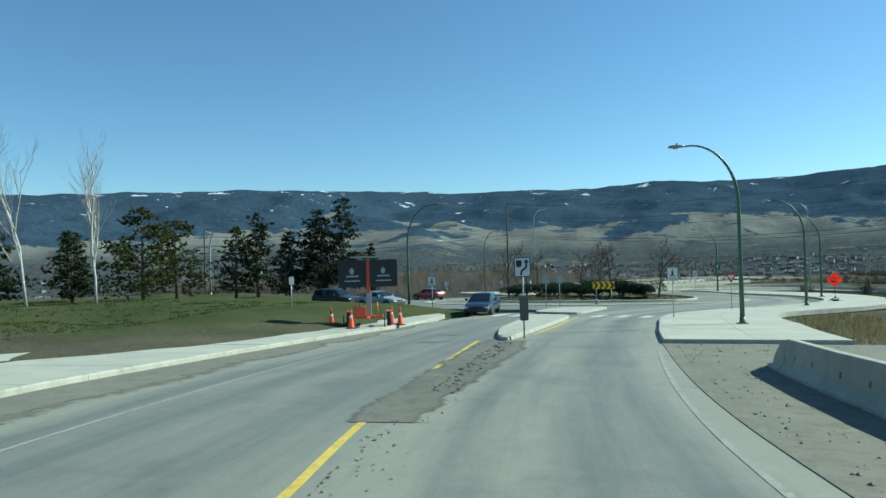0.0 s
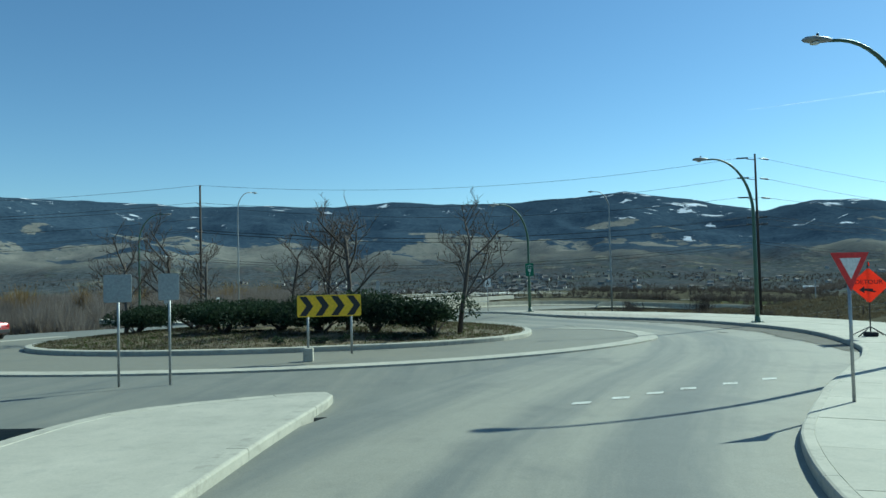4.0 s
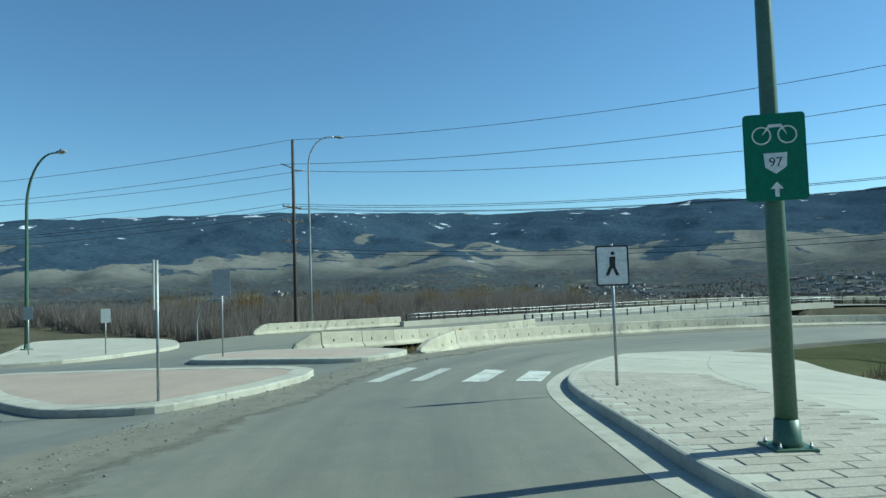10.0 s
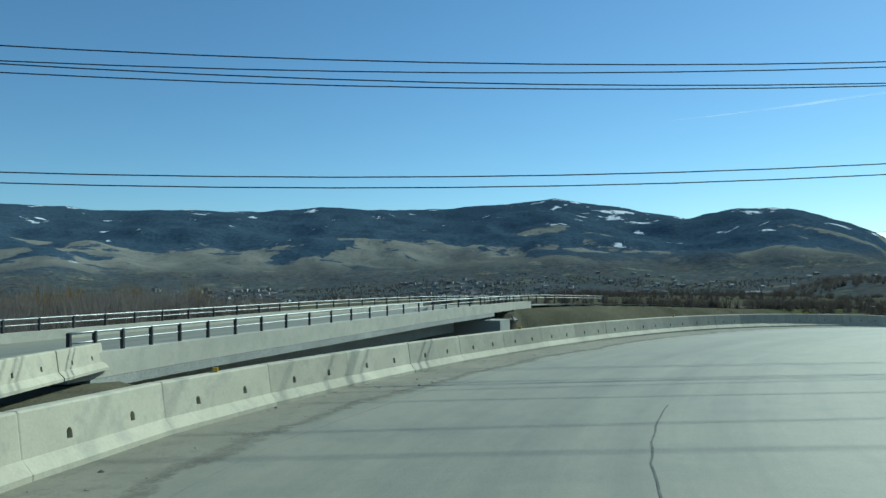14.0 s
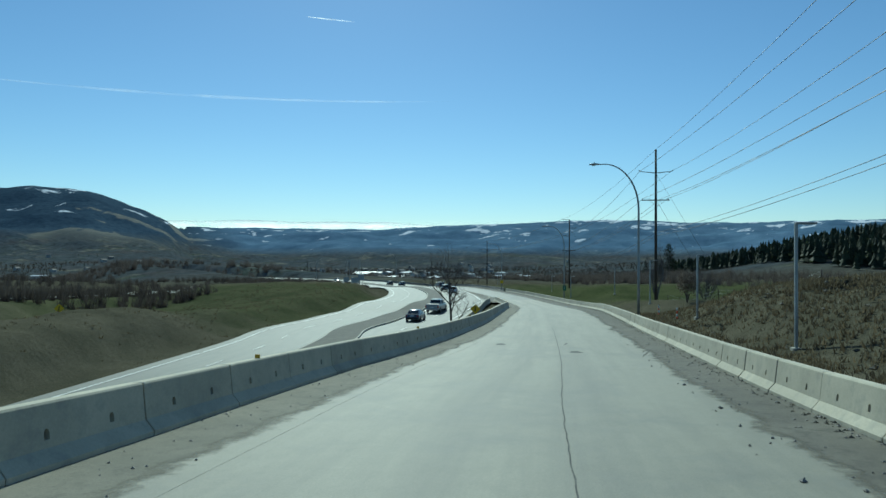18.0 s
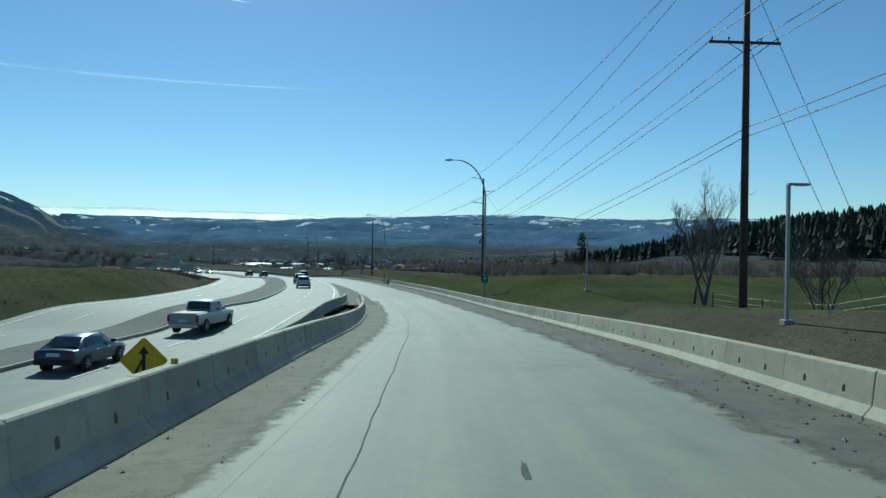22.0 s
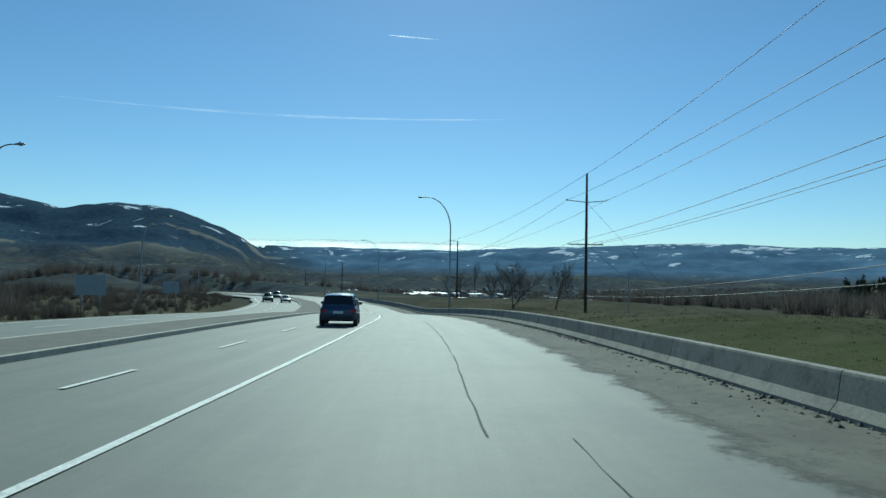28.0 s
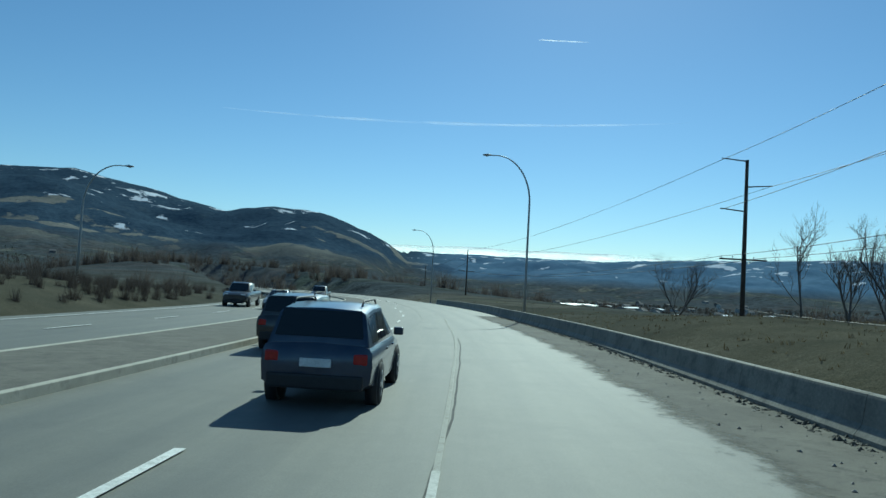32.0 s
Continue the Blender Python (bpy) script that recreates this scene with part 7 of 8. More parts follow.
vehicle("suv", on_highway(14.0, 2.3), BLACKP, "black sport utility car far along the inner lane")
vehicle("suv", pose(194.6, 214.0, zr1(194.6, 214.0), 0, 0, -45), BLUEP, "dark blue sport utility car with roof rails on the highway", True)
vehicle("suv", on_highway(18.35, 1.6), BLACKP, "dark sport utility car in the inner lane ahead", True)
vehicle("suv", on_highway(17.95, 4.4), NAVY, "dark sport utility car in the outer lane ahead", True)
vehicle("pickup", on_highway(19.7, -9.2, True), BLACKP, "dark oncoming pickup on the far carriageway")
vehicle("sedan", on_highway(19.6, -5.8, True), SILVER, "silver oncoming car on the far carriageway")
vehicle("pickup", on_highway(20.4, -6.0, True), BLACKP, "dark oncoming pickup further along the carriageway")


# ---- plants ----
def leaf_mat(name, c1, c2, rough=0.7, through_light=0.4):
    m, nt, b = node_mat(name)
    g = nt.nodes.new("ShaderNodeNewGeometry")
    r = ramp_node(nt, g.outputs["Random Per Island"], [(0.0, c1), (1.0, c2)])
    n = noise_node(nt, 1.2, 4, 0.6, g.outputs["Position"])
    col = mixc(nt, 1.0, r.outputs[0], ramp_node(nt, n.outputs[0], [(0.3, (0.65,)), (0.7, (1.25,))]).outputs[0], "MULTIPLY")
    nt.links.new(col, b.inputs["Base Color"])
    b.inputs["Roughness"].default_value = rough
    b.inputs["Specular IOR Level"].default_value = 0.2
    if through_light:
        tl, mx = nt.nodes.new("ShaderNodeBsdfTranslucent"), nt.nodes.new("ShaderNodeMixShader")
        mx.inputs[0].default_value = through_light
        nt.links.new(col, tl.inputs[0])
        nt.links.new(b.outputs[0], mx.inputs[1])
        nt.links.new(tl.outputs[0], mx.inputs[2])
        nt.links.new(mx.outputs[0], nt.nodes["Material Output"].inputs["Surface"])
    return m


BARK = surface("grey_bark", (0.075, 0.062, 0.05), (0.12, 0.10, 0.085), 25, 2, 0.95, 0, 0.5, space="object")
PALE_BARK = surface("birch_bark", (0.42, 0.40, 0.37), (0.58, 0.56, 0.52), 18, 2, 0.8, 0, 0.3, dirt=(0.08, 0.075, 0.07), dirt_amount=0.8, space="object")
TWIG = plain("dark_twigs", (0.075, 0.058, 0.048), 0.9)
# paler bark and twigs for the highway trees: haze mixed into the tone
HAZED_BARK = surface("hazed_bark", (0.11, 0.098, 0.088), (0.16, 0.142, 0.128), 25, 2, 0.95, 0, 0.4, space="object")
HAZED_TWIG = plain("hazed_twigs", (0.13, 0.115, 0.105), 0.9)
PALE_TWIG = plain("pale_twigs", (0.30, 0.27, 0.23), 0.9)
NEEDLE = leaf_mat("pine_needles", (0.022, 0.04, 0.012), (0.11, 0.11, 0.03))
SPRUCE = leaf_mat("spruce_needles", (0.012, 0.022, 0.012), (0.035, 0.05, 0.02))
JUNIPER = leaf_mat("juniper", (0.012, 0.028, 0.014), (0.04, 0.06, 0.03))
DRY = leaf_mat("dry_grass", (0.13, 0.105, 0.05), (0.29, 0.245, 0.13))
DULL = leaf_mat("dull_dead_grass", (0.075, 0.062, 0.038), (0.175, 0.145, 0.09))
GREEN_GRASS = leaf_mat("green_grass", (0.038, 0.06, 0.014), (0.085, 0.105, 0.032))
BRUSH = leaf_mat("leafless_brush", (0.08, 0.065, 0.055), (0.17, 0.14, 0.11))
FAR_BRUSH = leaf_mat("grey_thicket", (0.07, 0.06, 0.054), (0.15, 0.128, 0.11))
DARK_BRUSH = leaf_mat("dark_thicket", (0.045, 0.04, 0.036), (0.10, 0.086, 0.074))
THICKET = leaf_mat("pale_thicket", (0.14, 0.12, 0.105), (0.27, 0.235, 0.20))
HILL_PINE = leaf_mat("hill_needles", (0.030, 0.042, 0.026), (0.075, 0.09, 0.05))
FAR_SPRUCE = leaf_mat("far_needles", (0.025, 0.036, 0.028), (0.055, 0.068, 0.05))
WILLOW = leaf_mat("yellow_willow", (0.16, 0.10, 0.03), (0.26, 0.17, 0.05))


def raw_mesh(name, vs, fs, materials):
    me = bpy.data.meshes.new(name)
    me.from_pydata(vs, [], fs)
    for one in (materials if isinstance(materials, (list, tuple)) else [materials]):
        me.materials.append(one)
    return me


def bare_tree(x, y, h, seed, label, spread=0.55, bark=BARK, twig=TWIG, stems=1, z=None, group="", name="tree", low=0.25, fine=0.006, girth=0.017):
    """A leafless tree: trunk and limbs in one mesh, twigs in another."""
    rnd = random.Random(seed)
    z = gz(x, y) if z is None else z
    t = thing(name, pose(x, y, z - 0.05, 0, 0, rnd.uniform(0, 360)), label, "tree" if h > 2.6 else "shrub", group)
    limbs, twigs = bmesh.new(), bmesh.new()

    def grow(p, d, ln, r, level):
        pts, q, dd = [p.copy()], p.copy(), d.copy()
        n = 4 if level < 2 else 3
        for k in range(n):
            dd = (dd + Vector((rnd.uniform(-1, 1), rnd.uniform(-1, 1), rnd.uniform(-0.4, 0.9))) * (0.13 if level == 0 else 0.2)).normalized()
            q = q + dd * ln / n
            pts.append(q.copy())
        r1 = r * (0.55 if level < 3 else 0.3)
        tube(limbs if level < 2 else twigs, pts, [r + (r1 - r) * k / n for k in range(n + 1)], 7 if level == 0 else (5 if level < 3 else 3), level < 1)
        if level >= 4 or ln < 0.12 * h / 4:
            return
        kids = {0: 7, 1: 5, 2: 4, 3: 3}[level]
        for k in range(kids):
            f = low + (1 - low) * (k + rnd.uniform(0.2, 0.9)) / kids if level == 0 else 0.25 + 0.75 * (k + rnd.random()) / kids
            f = min(f, 0.98)
            i = min(int(f * n), n - 1)
            base = pts[i].lerp(pts[i + 1], f * n - i)
            ax = Vector((rnd.uniform(-1, 1), rnd.uniform(-1, 1), rnd.uniform(-0.2, 0.6))).normalized()
            side = (ax - dd * ax.dot(dd)).normalized()
            nd = (dd * (1 - spread) + side * spread * rnd.uniform(0.7, 1.3) + Vector((0, 0, 0.22))).normalized()
            grow(base, nd, ln * rnd.uniform(0.42, 0.66) * (1.15 - 0.45 * f if level == 0 else 1), max(fine, r * 0.42), level + 1)

    for s in range(stems):
        d = Vector((rnd.uniform(-0.1, 0.1), rnd.uniform(-0.1, 0.1), 1)) if stems == 1 else Vector((rnd.uniform(-0.55, 0.55), rnd.uniform(-0.55, 0.55), 1))
        grow(Vector((rnd.uniform(-0.1, 0.1) * (stems > 1), rnd.uniform(-0.1, 0.1) * (stems > 1), 0)), d.normalized(), h * (0.72 if stems == 1 else rnd.uniform(0.45, 0.65)), h * (girth if bark is not PALE_BARK else 0.010) if stems == 1 else h * 0.012, 0)
    part("trunk", limbs, bark, t)
    part("crown", twigs, twig, t)
    return t


def conifer(x, y, h, seed, label, width=0.3, material=NEEDLE, open_=0.5, z=None, low=0.12, ragged=0.35):
    """A needle tree: tapered trunk, drooping limbs and many small needle sprays."""
    rnd = random.Random(seed)
    z = gz(x, y) if z is None else z
    t = thing("conifer_tree", pose(x, y, z - 0.1, 0, 0, rnd.uniform(0, 360)), label, "tree")
    bm = bmesh.new()
    bend = rnd.uniform(-0.03, 0.03) * h
    tube(bm, [(0, 0, 0), (bend * 0.4, 0, h * 0.4), (bend, 0, h * 0.97)], [h * 0.022, h * 0.015, 0.02], 8)
    vs, fs = [], []
    lev = int(14 + h * 1.3)
    for i in range(lev):
        f = low + (1 - low) * (i + rnd.random()) / lev
        reach = h * width * (1 - f) ** open_ * rnd.uniform(1 - ragged, 1 + ragged * 0.6) * min(1, (f - low) * 6 + 0.45)
        for k in range(rnd.randint(3, 5)):
            a = rnd.uniform(0, 2 * math.pi)
            ln = reach * rnd.uniform(0.65, 1.1)
            zz = f * h
            tip = Vector((math.cos(a) * ln, math.sin(a) * ln, zz + ln * rnd.uniform(-0.15, 0.25)))
            root = Vector((bend * f, 0, zz))
            tube(bm, [root, root.lerp(tip, 0.6), tip], [0.02 + 0.004 * h * (1 - f), 0.02, 0.008], 4, False)
            for c in range(max(3, int(ln * 5))):
                q = root.lerp(tip, 0.3 + 0.75 * (c + rnd.random()) / max(3, int(ln * 5)))
                q += Vector((rnd.gauss(0, 0.14), rnd.gauss(0, 0.14), rnd.gauss(0, 0.09))) * (0.5 + ln * 0.45)
                for _ in range(6):
                    d = Vector((rnd.gauss(0, 1), rnd.gauss(0, 1), rnd.gauss(0.2, 0.7))).normalized() * rnd.uniform(0.16, 0.36) * (0.75 + h * 0.03)
                    sd = d.cross(Vector((rnd.gauss(0, 1), rnd.gauss(0, 1), rnd.gauss(0, 1)))).normalized() * rnd.uniform(0.05, 0.11) * (0.75 + h * 0.03)
                    n = len(vs)
                    vs += [tuple(q - sd), tuple(q + sd), tuple(q + d)]
                    fs.append((n, n + 1, n + 2))
    part("trunk", bm, BARK, t)
    part("crown", raw_mesh("crown", vs, fs, material), material, t)
    return t


def shrub(x, y, w, h, seed, label, material=JUNIPER, z=None, dense=900, name="shrub", leaf=1.0, lobes_n=7):
    rnd = random.Random(seed)
    z = gz(x, y) if z is None else z
    t = thing(name, pose(x, y, z - 0.05), label, "shrub")
    vs, fs = [], []
    lobes = [(rnd.uniform(-0.4, 0.4) * w, rnd.uniform(-0.3, 0.3) * w, rnd.uniform(0.35, 0.6) * h, rnd.uniform(0.3, 0.55)) for _ in range(lobes_n)]
    bm = bmesh.new()
    for lx, ly, lz, lr in lobes:
        tube(bm, [(0, 0, 0), (lx * 0.5, ly * 0.5, lz * 0.6), (lx, ly, lz)], [0.05, 0.03, 0.012], 5, False)
        for _ in range(dense // lobes_n):
            u, v = rnd.uniform(0, 2 * math.pi), math.acos(rnd.uniform(-0.3, 1))
            rr = rnd.uniform(0.65, 1.05)
            q = Vector((lx + lr * w * 0.75 * rr * math.sin(v) * math.cos(u), ly + lr * w * 0.75 * rr * math.sin(v) * math.sin(u), max(0.03, lz + lr * h * rr * math.cos(v))))
            d = Vector((rnd.gauss(0, 1), rnd.gauss(0, 1), rnd.gauss(0.6, 0.6))).normalized() * rnd.uniform(0.1, 0.24) * leaf
            sd = d.cross(Vector((rnd.gauss(0, 1), rnd.gauss(0, 1), rnd.gauss(0, 1)))).normalized() * rnd.uniform(0.03, 0.07) * leaf
            n = len(vs)
            vs += [tuple(q - sd), tuple(q + sd), tuple(q + d)]
            fs.append((n, n + 1, n + 2))
    part("stem", bm, BARK, t)
    part("crown", raw_mesh("crown", vs, fs, material), material, t)


def island_z(x, y):
    r = math.hypot(x - RC[0], y - RC[1])
    return zr1(x, y) + float(np.interp(r / (ring_r(math.degrees(math.atan2(y - RC[1], x - RC[0]))) - 0.2), [0, 0.33, 0.54, 0.75, 0.92, 1.0], [0.68, 0.62, 0.55, 0.42, 0.25, 0.19]))


# central island planting
for i, (x, y, h) in enumerate(((-17.6, 29.6, 5.2), (-15.8, 30.5, 5.4), (-5.5, 24.4, 5.6), (-8.0, 31.8, 5.7), (-0.9, 24.15, 5.3), (-11.5, 37.5, 5.4), (-16.0, 36.0, 5.0))):
    bare_tree(x, y, h, 40 + i, "small leafless tree with upswept branches on the central island", 0.66, z=island_z(x, y), group="island trees", low=0.2, fine=0.012, girth=0.021)
for i, (x, y, w, h) in enumerate(((-1.85, 22.9, 2.7, 1.45), (-4.2, 23.3, 3.0, 1.6), (-6.4, 23.6, 2.6, 1.2), (-14.2, 29.8, 3.4, 1.5), (-16.6, 28.6, 2.8, 1.4), (-9.5, 36.0, 3.2, 1.6), (-12.5, 34.0, 3.4, 1.5), (-8.6, 25.4, 2.6, 1.2), (-11.0, 25.0, 2.6, 1.2))):
    shrub(x, y, w, h, 80 + i, "dense dark green juniper shrub on the central island", z=island_z(x, y), dense=6500, leaf=0.75, lobes_n=11)
for i, (x, y) in enumerate(((-10.6, 27.6), (-12.4, 27.0), (-9.0, 29.0))):
    shrub(x, y, 1.9, 0.9, 95 + i, "low brown leafless shrub on the central island", BRUSH, z=island_z(x, y), dense=600)

for i, (a, w) in enumerate(((-51, 0.45), (-55, 0.55), (-59, 0.7), (-62.5, 0.6), (-68, 0.5), (-73, 0.6), (-80, 0.55))):
    x, y = RC[0] + (ring_r(a) - 1.2) * math.cos(radians(a)), RC[1] + (ring_r(a) - 1.2) * math.sin(radians(a))
    shrub(x, y, w, 0.3, 180 + i, "small dark green cushion plant by the ring kerb", z=island_z(x, y), dense=220, leaf=0.45)

# trees across the lawn
for i, (x, y, h) in enumerate(((-35.4, -14.0, 10.5), (-34.8, -9.3, 10.6))):
    bare_tree(x, y, h, 10 + i, "tall leafless birch with white bark on the lawn", 0.3, PALE_BARK, PALE_TWIG, low=0.2)
for i, (x, y, h, w, m) in enumerate(((-37.0, -3.2, 7.6, 0.52, NEEDLE), (-43.5, -4.5, 6.2, 0.42, SPRUCE), (-39.5, 2.8, 7.2, 0.5, NEEDLE), (-37.5, 8.2, 7.0, 0.38, NEEDLE), (-36.2, 9.8, 8.0, 0.36, SPRUCE), (-46, -9, 6.0, 0.42, SPRUCE), (-52, 2, 6.6, 0.4, NEEDLE), (-49, -14, 7.0, 0.42, NEEDLE), (-44.5, -16.0, 6.0, 0.45, NEEDLE), (-47, -22, 6.0, 0.45, NEEDLE))):
    conifer(x, y, h, 20 + i, "bushy green pine across the lawn" if m is NEEDLE else "dark spruce across the lawn", w, m, 0.42, low=0.1)
for i, (x, y, h, w) in enumerate(((-42.5, 35.0, 13.5, 0.32), (-45.0, 33.5, 11.5, 0.36), (-47.5, 36.5, 12.2, 0.36), (-50.5, 34.0, 9.5, 0.38), (-48.5, 30.5, 8.5, 0.3), (-39.8, 37.5, 7.5, 0.3))):
    conifer(x, y, h, 60 + i, "tall dark pine with gaps between its limbs beyond the side street", w, SPRUCE, 0.5, ragged=0.55)
# right-hand verge, banks and fields
for i, (x, y, h) in enumerate(((12.3, 57.0, 3.0), (13.6, 58.6, 3.4), (10.6, 59.0, 2.4), (15.2, 55.5, 2.5), (20.5, 62.0, 3.6), (24.0, 57.0, 2.6))):
    bare_tree(x, y, h, 110 + i, "leafless many-stemmed bush below the footpath", 0.5, stems=6, name="bush", group="bushes below the footpath")
for i, (x, y, h) in enumerate(((113.4, 125.8, 9.8), (114.7, 119.6, 6.6), (116.8, 126.6, 7.6), (251.9, 234.5, 8.6), (247.8, 238.9, 6.8), (284.0, 273.0, 7.6), (287.0, 271.0, 8.4), (289.5, 268.5, 9.0), (293.0, 268.0, 8.0), (298.0, 272.0, 8.6), (310, 300, 9))):
    bare_tree(x, y, h, 130 + i, "leafless tree behind the concrete barrier", 0.5, group="bare trees by the highway", stems=(2, 3, 1)[i % 3], low=0.15, fine=0.009, bark=HAZED_BARK, twig=HAZED_TWIG, girth=0.011)
bare_tree(62.9, 126.0, 6.6, 150, "leafless tree on the slope between slip road and highway", 0.64, fine=0.009, low=0.25, girth=0.016)
shrub(96.0, 117.5, 2.6, 3.2, 155, "dense leafless bush behind the barrier", BRUSH, dense=1800)
for i, (x, y, h) in enumerate(((432, 210, 20), (470, 225, 11), (452, 222, 9), (486, 240, 12), (500, 236, 13))):
    conifer(x, y, h, 160 + i, "dark conifer standing in the field", 0.26 if i else 0.3, SPRUCE, 0.5)


# ---- grass and rubble ----
def blades(name, spots, material, label, low=0.08, high=0.25, wide=0.02, seed=1, category="grass"):
    rnd = random.Random(seed)
    vs, fs = [], []
    for x, y, z, s in spots:
        for _ in range(5):
            a = rnd.uniform(0, 2 * math.pi)
            h = rnd.uniform(low, high) * s
            px, py = x + rnd.gauss(0, 0.07) * s, y + rnd.gauss(0, 0.07) * s
            dx, dy = math.cos(a) * wide * s, math.sin(a) * wide * s
            lx, ly = rnd.gauss(0, 0.35) * h, rnd.gauss(0, 0.35) * h
            n = len(vs)
            vs += [(px - dx, py - dy, z - 0.02), (px + dx, py + dy, z - 0.02), (px + lx, py + ly, z + h)]
            fs.append((n, n + 1, n + 2))
    ob = part(name, raw_mesh(name, vs, fs, material), material)
    return tagged(ob, label, category, kind="stuff")


def scatter(n, seed, pick):
    rnd = random.Random(seed)
    pts = []
    while len(pts) < n:
        p = pick(rnd)
        if p:
            pts.append(p)
    xs, ys = np.array([p[0] for p in pts]), np.array([p[1] for p in pts])
    zs = np.concatenate([ground_z(xs[i:i + 4000], ys[i:i + 4000]) for i in range(0, n, 4000)])
    return [(p[0], p[1], float(z), p[2]) for p, z in zip(pts, zs)]


def ring_spots(n, seed):
    rnd = random.Random(seed)
    out = []
    for _ in range(n):
        a = rnd.uniform(0, 2 * math.pi)
        r = (ring_r(math.degrees(a)) - 0.3) * math.sqrt(rnd.uniform(0.2, 0.99))
        x, y = RC[0] + r * math.cos(a), RC[1] + r * math.sin(a)
        out.append((x, y, island_z(x, y), rnd.uniform(0.5, 1.2)))
    return out


blades("grass", ring_spots(9000, 5), DULL, "tufts of dry brown grass on the central island", 0.03, 0.11, 0.02, seed=5)
blades("grass", ring_spots(6000, 6), GREEN_GRASS, "short green weeds on the central island", 0.02, 0.08, 0.022, seed=6)


def verge(lo, hi, u0, u1, size=(0.6, 1.3)):
    def pick(rnd):
        u, l = rnd.uniform(u0, u1), rnd.uniform(lo, hi)
        p = at_road(u, l)
        return (p.x, p.y, rnd.uniform(*size))
    return pick


blades("grass", scatter(5200, 7, verge(9.4, 26, 1.6, 6.5)), DRY, "dry tussocks on the slope beside the footpath", 0.1, 0.35, 0.02, seed=7)
blades("grass", scatter(6500, 8, verge(10.4, 26, 7.0, 15.5, (0.7, 1.6))), DULL, "tall dry grass below the footpath", 0.12, 0.4, 0.02, seed=8)
blades("brush", scatter(3200, 9, verge(12.5, 30, 8.0, 15.5, (0.8, 2.2))), BRUSH, "brown leafless brush below the footpath", 0.15, 0.55, 0.012, seed=9, category="brush")
blades("grass", scatter(12000, 10, lambda r: (lambda p: (p.x, p.y, r.uniform(0.8, 1.6)))(at_road(r.uniform(-1.5, 4.3), -r.uniform(19.9, 44)))), GREEN_GRASS, "green lawn on the low bank beside the pavement", 0.03, 0.085, 0.016, seed=10)
blades("grass", scatter(26000, 11, verge(7.6, 34, 17.4, 22.8, (0.6, 1.7))), DULL, "dry tussocks on the rough bank", 0.05, 0.22, 0.03, seed=11)
blades("grass", scatter(3000, 12, verge(-9.5, -5.8, 14.0, 20.5, (0.7, 1.4))), DRY, "dry grass on the slope below the slip road", 0.1, 0.35, 0.025, seed=12)
blades("grass", scatter(5000, 15, verge(7.9, 60, 29.5, 39, (0.6, 1.6))), DULL, "brown dead grass of the field behind the barrier", 0.04, 0.16, 0.025, seed=15)
blades("grass", scatter(9000, 13, verge(8.0, 50, 22.6, 31, (0.6, 1.2))), GREEN_GRASS, "green grass of the field behind the barrier", 0.02, 0.07, 0.02, seed=13)
blades("grass", scatter(3500, 14, lambda r: (lambda p: (p.x, p.y, r.uniform(0.8, 1.8)))(along(HW, HU, HT, r.uniform(5, 16), -r.uniform(13, 40)))), DULL, "dry grass beyond the highway", 0.05, 0.16, 0.025, seed=14)


CLOD = surface("dark_clod", (0.075, 0.07, 0.055), (0.13, 0.12, 0.095), 30, 2.0, 0.95, 0, 0.4)


def stones(name, spots, label, lo, hi, seed, material=ROCK):
    """Broken stone: squashed, jittered octahedra."""
    rnd = random.Random(seed)
    vs, fs = [], []
    for x, y, z, s in spots:
        r = rnd.uniform(lo, hi) * s
        n = len(vs)
        for d in ((1, 0, 0), (-1, 0, 0), (0, 1, 0), (0, -1, 0), (0, 0, 1), (0, 0, -1)):
            k = r * rnd.uniform(0.6, 1.15)
            vs.append((x + d[0] * k + rnd.gauss(0, 0.12) * r, y + d[1] * k + rnd.gauss(0, 0.12) * r, z + d[2] * k * 0.6 + r * 0.15))
        fs += [(n, n + 2, n + 4), (n + 2, n + 1, n + 4), (n + 1, n + 3, n + 4), (n + 3, n, n + 4), (n + 2, n, n + 5), (n + 1, n + 2, n + 5), (n + 3, n + 1, n + 5), (n, n + 3, n + 5)]
    ob = part(name, raw_mesh(name, vs, fs, material), material)
    return tagged(ob, label, "stones", kind="stuff")


def on_road(n, seed, u0, u1, lo, hi, dz=0.006):
    rnd = random.Random(seed)
    out = []
    for _ in range(n):
        u = rnd.uniform(u0, u1)
        l = (lo(u) if callable(lo) else lo) + rnd.random() ** 1.6 * ((hi(u) if callable(hi) else hi) - (lo(u) if callable(lo) else lo))
        p = at_road(u, l)
        z = zr1(p.x, p.y) if u < 12 else p.z
        out.append((p.x, p.y, z + dz, rnd.uniform(0.5, 1.5)))
    return out


stones("gravel", on_road(900, 3, 13.5, 25, left_edge, lambda u: left_edge(u) + 1.3), "loose grit along the barrier's foot", 0.008, 0.03, 3)
stones("gravel", on_road(1500, 4, 17, 34, right_edge, lambda u: right_edge(u) - 2.0), "loose grit and clods along the barrier's foot", 0.01, 0.045, 4)
stones("clods", on_road(2600, 31, 28.2, 36, right_edge, lambda u: right_edge(u) - 0.45, 0.0), "broken line of dark mud and clods along the cast barrier", 0.015, 0.075, 31, CLOD)
stones("clods", on_road(1500, 32, 18.5, 28.2, right_edge, lambda u: right_edge(u) - 0.35, 0.0), "broken line of dark mud along the blocks' foot", 0.012, 0.05, 32, CLOD)
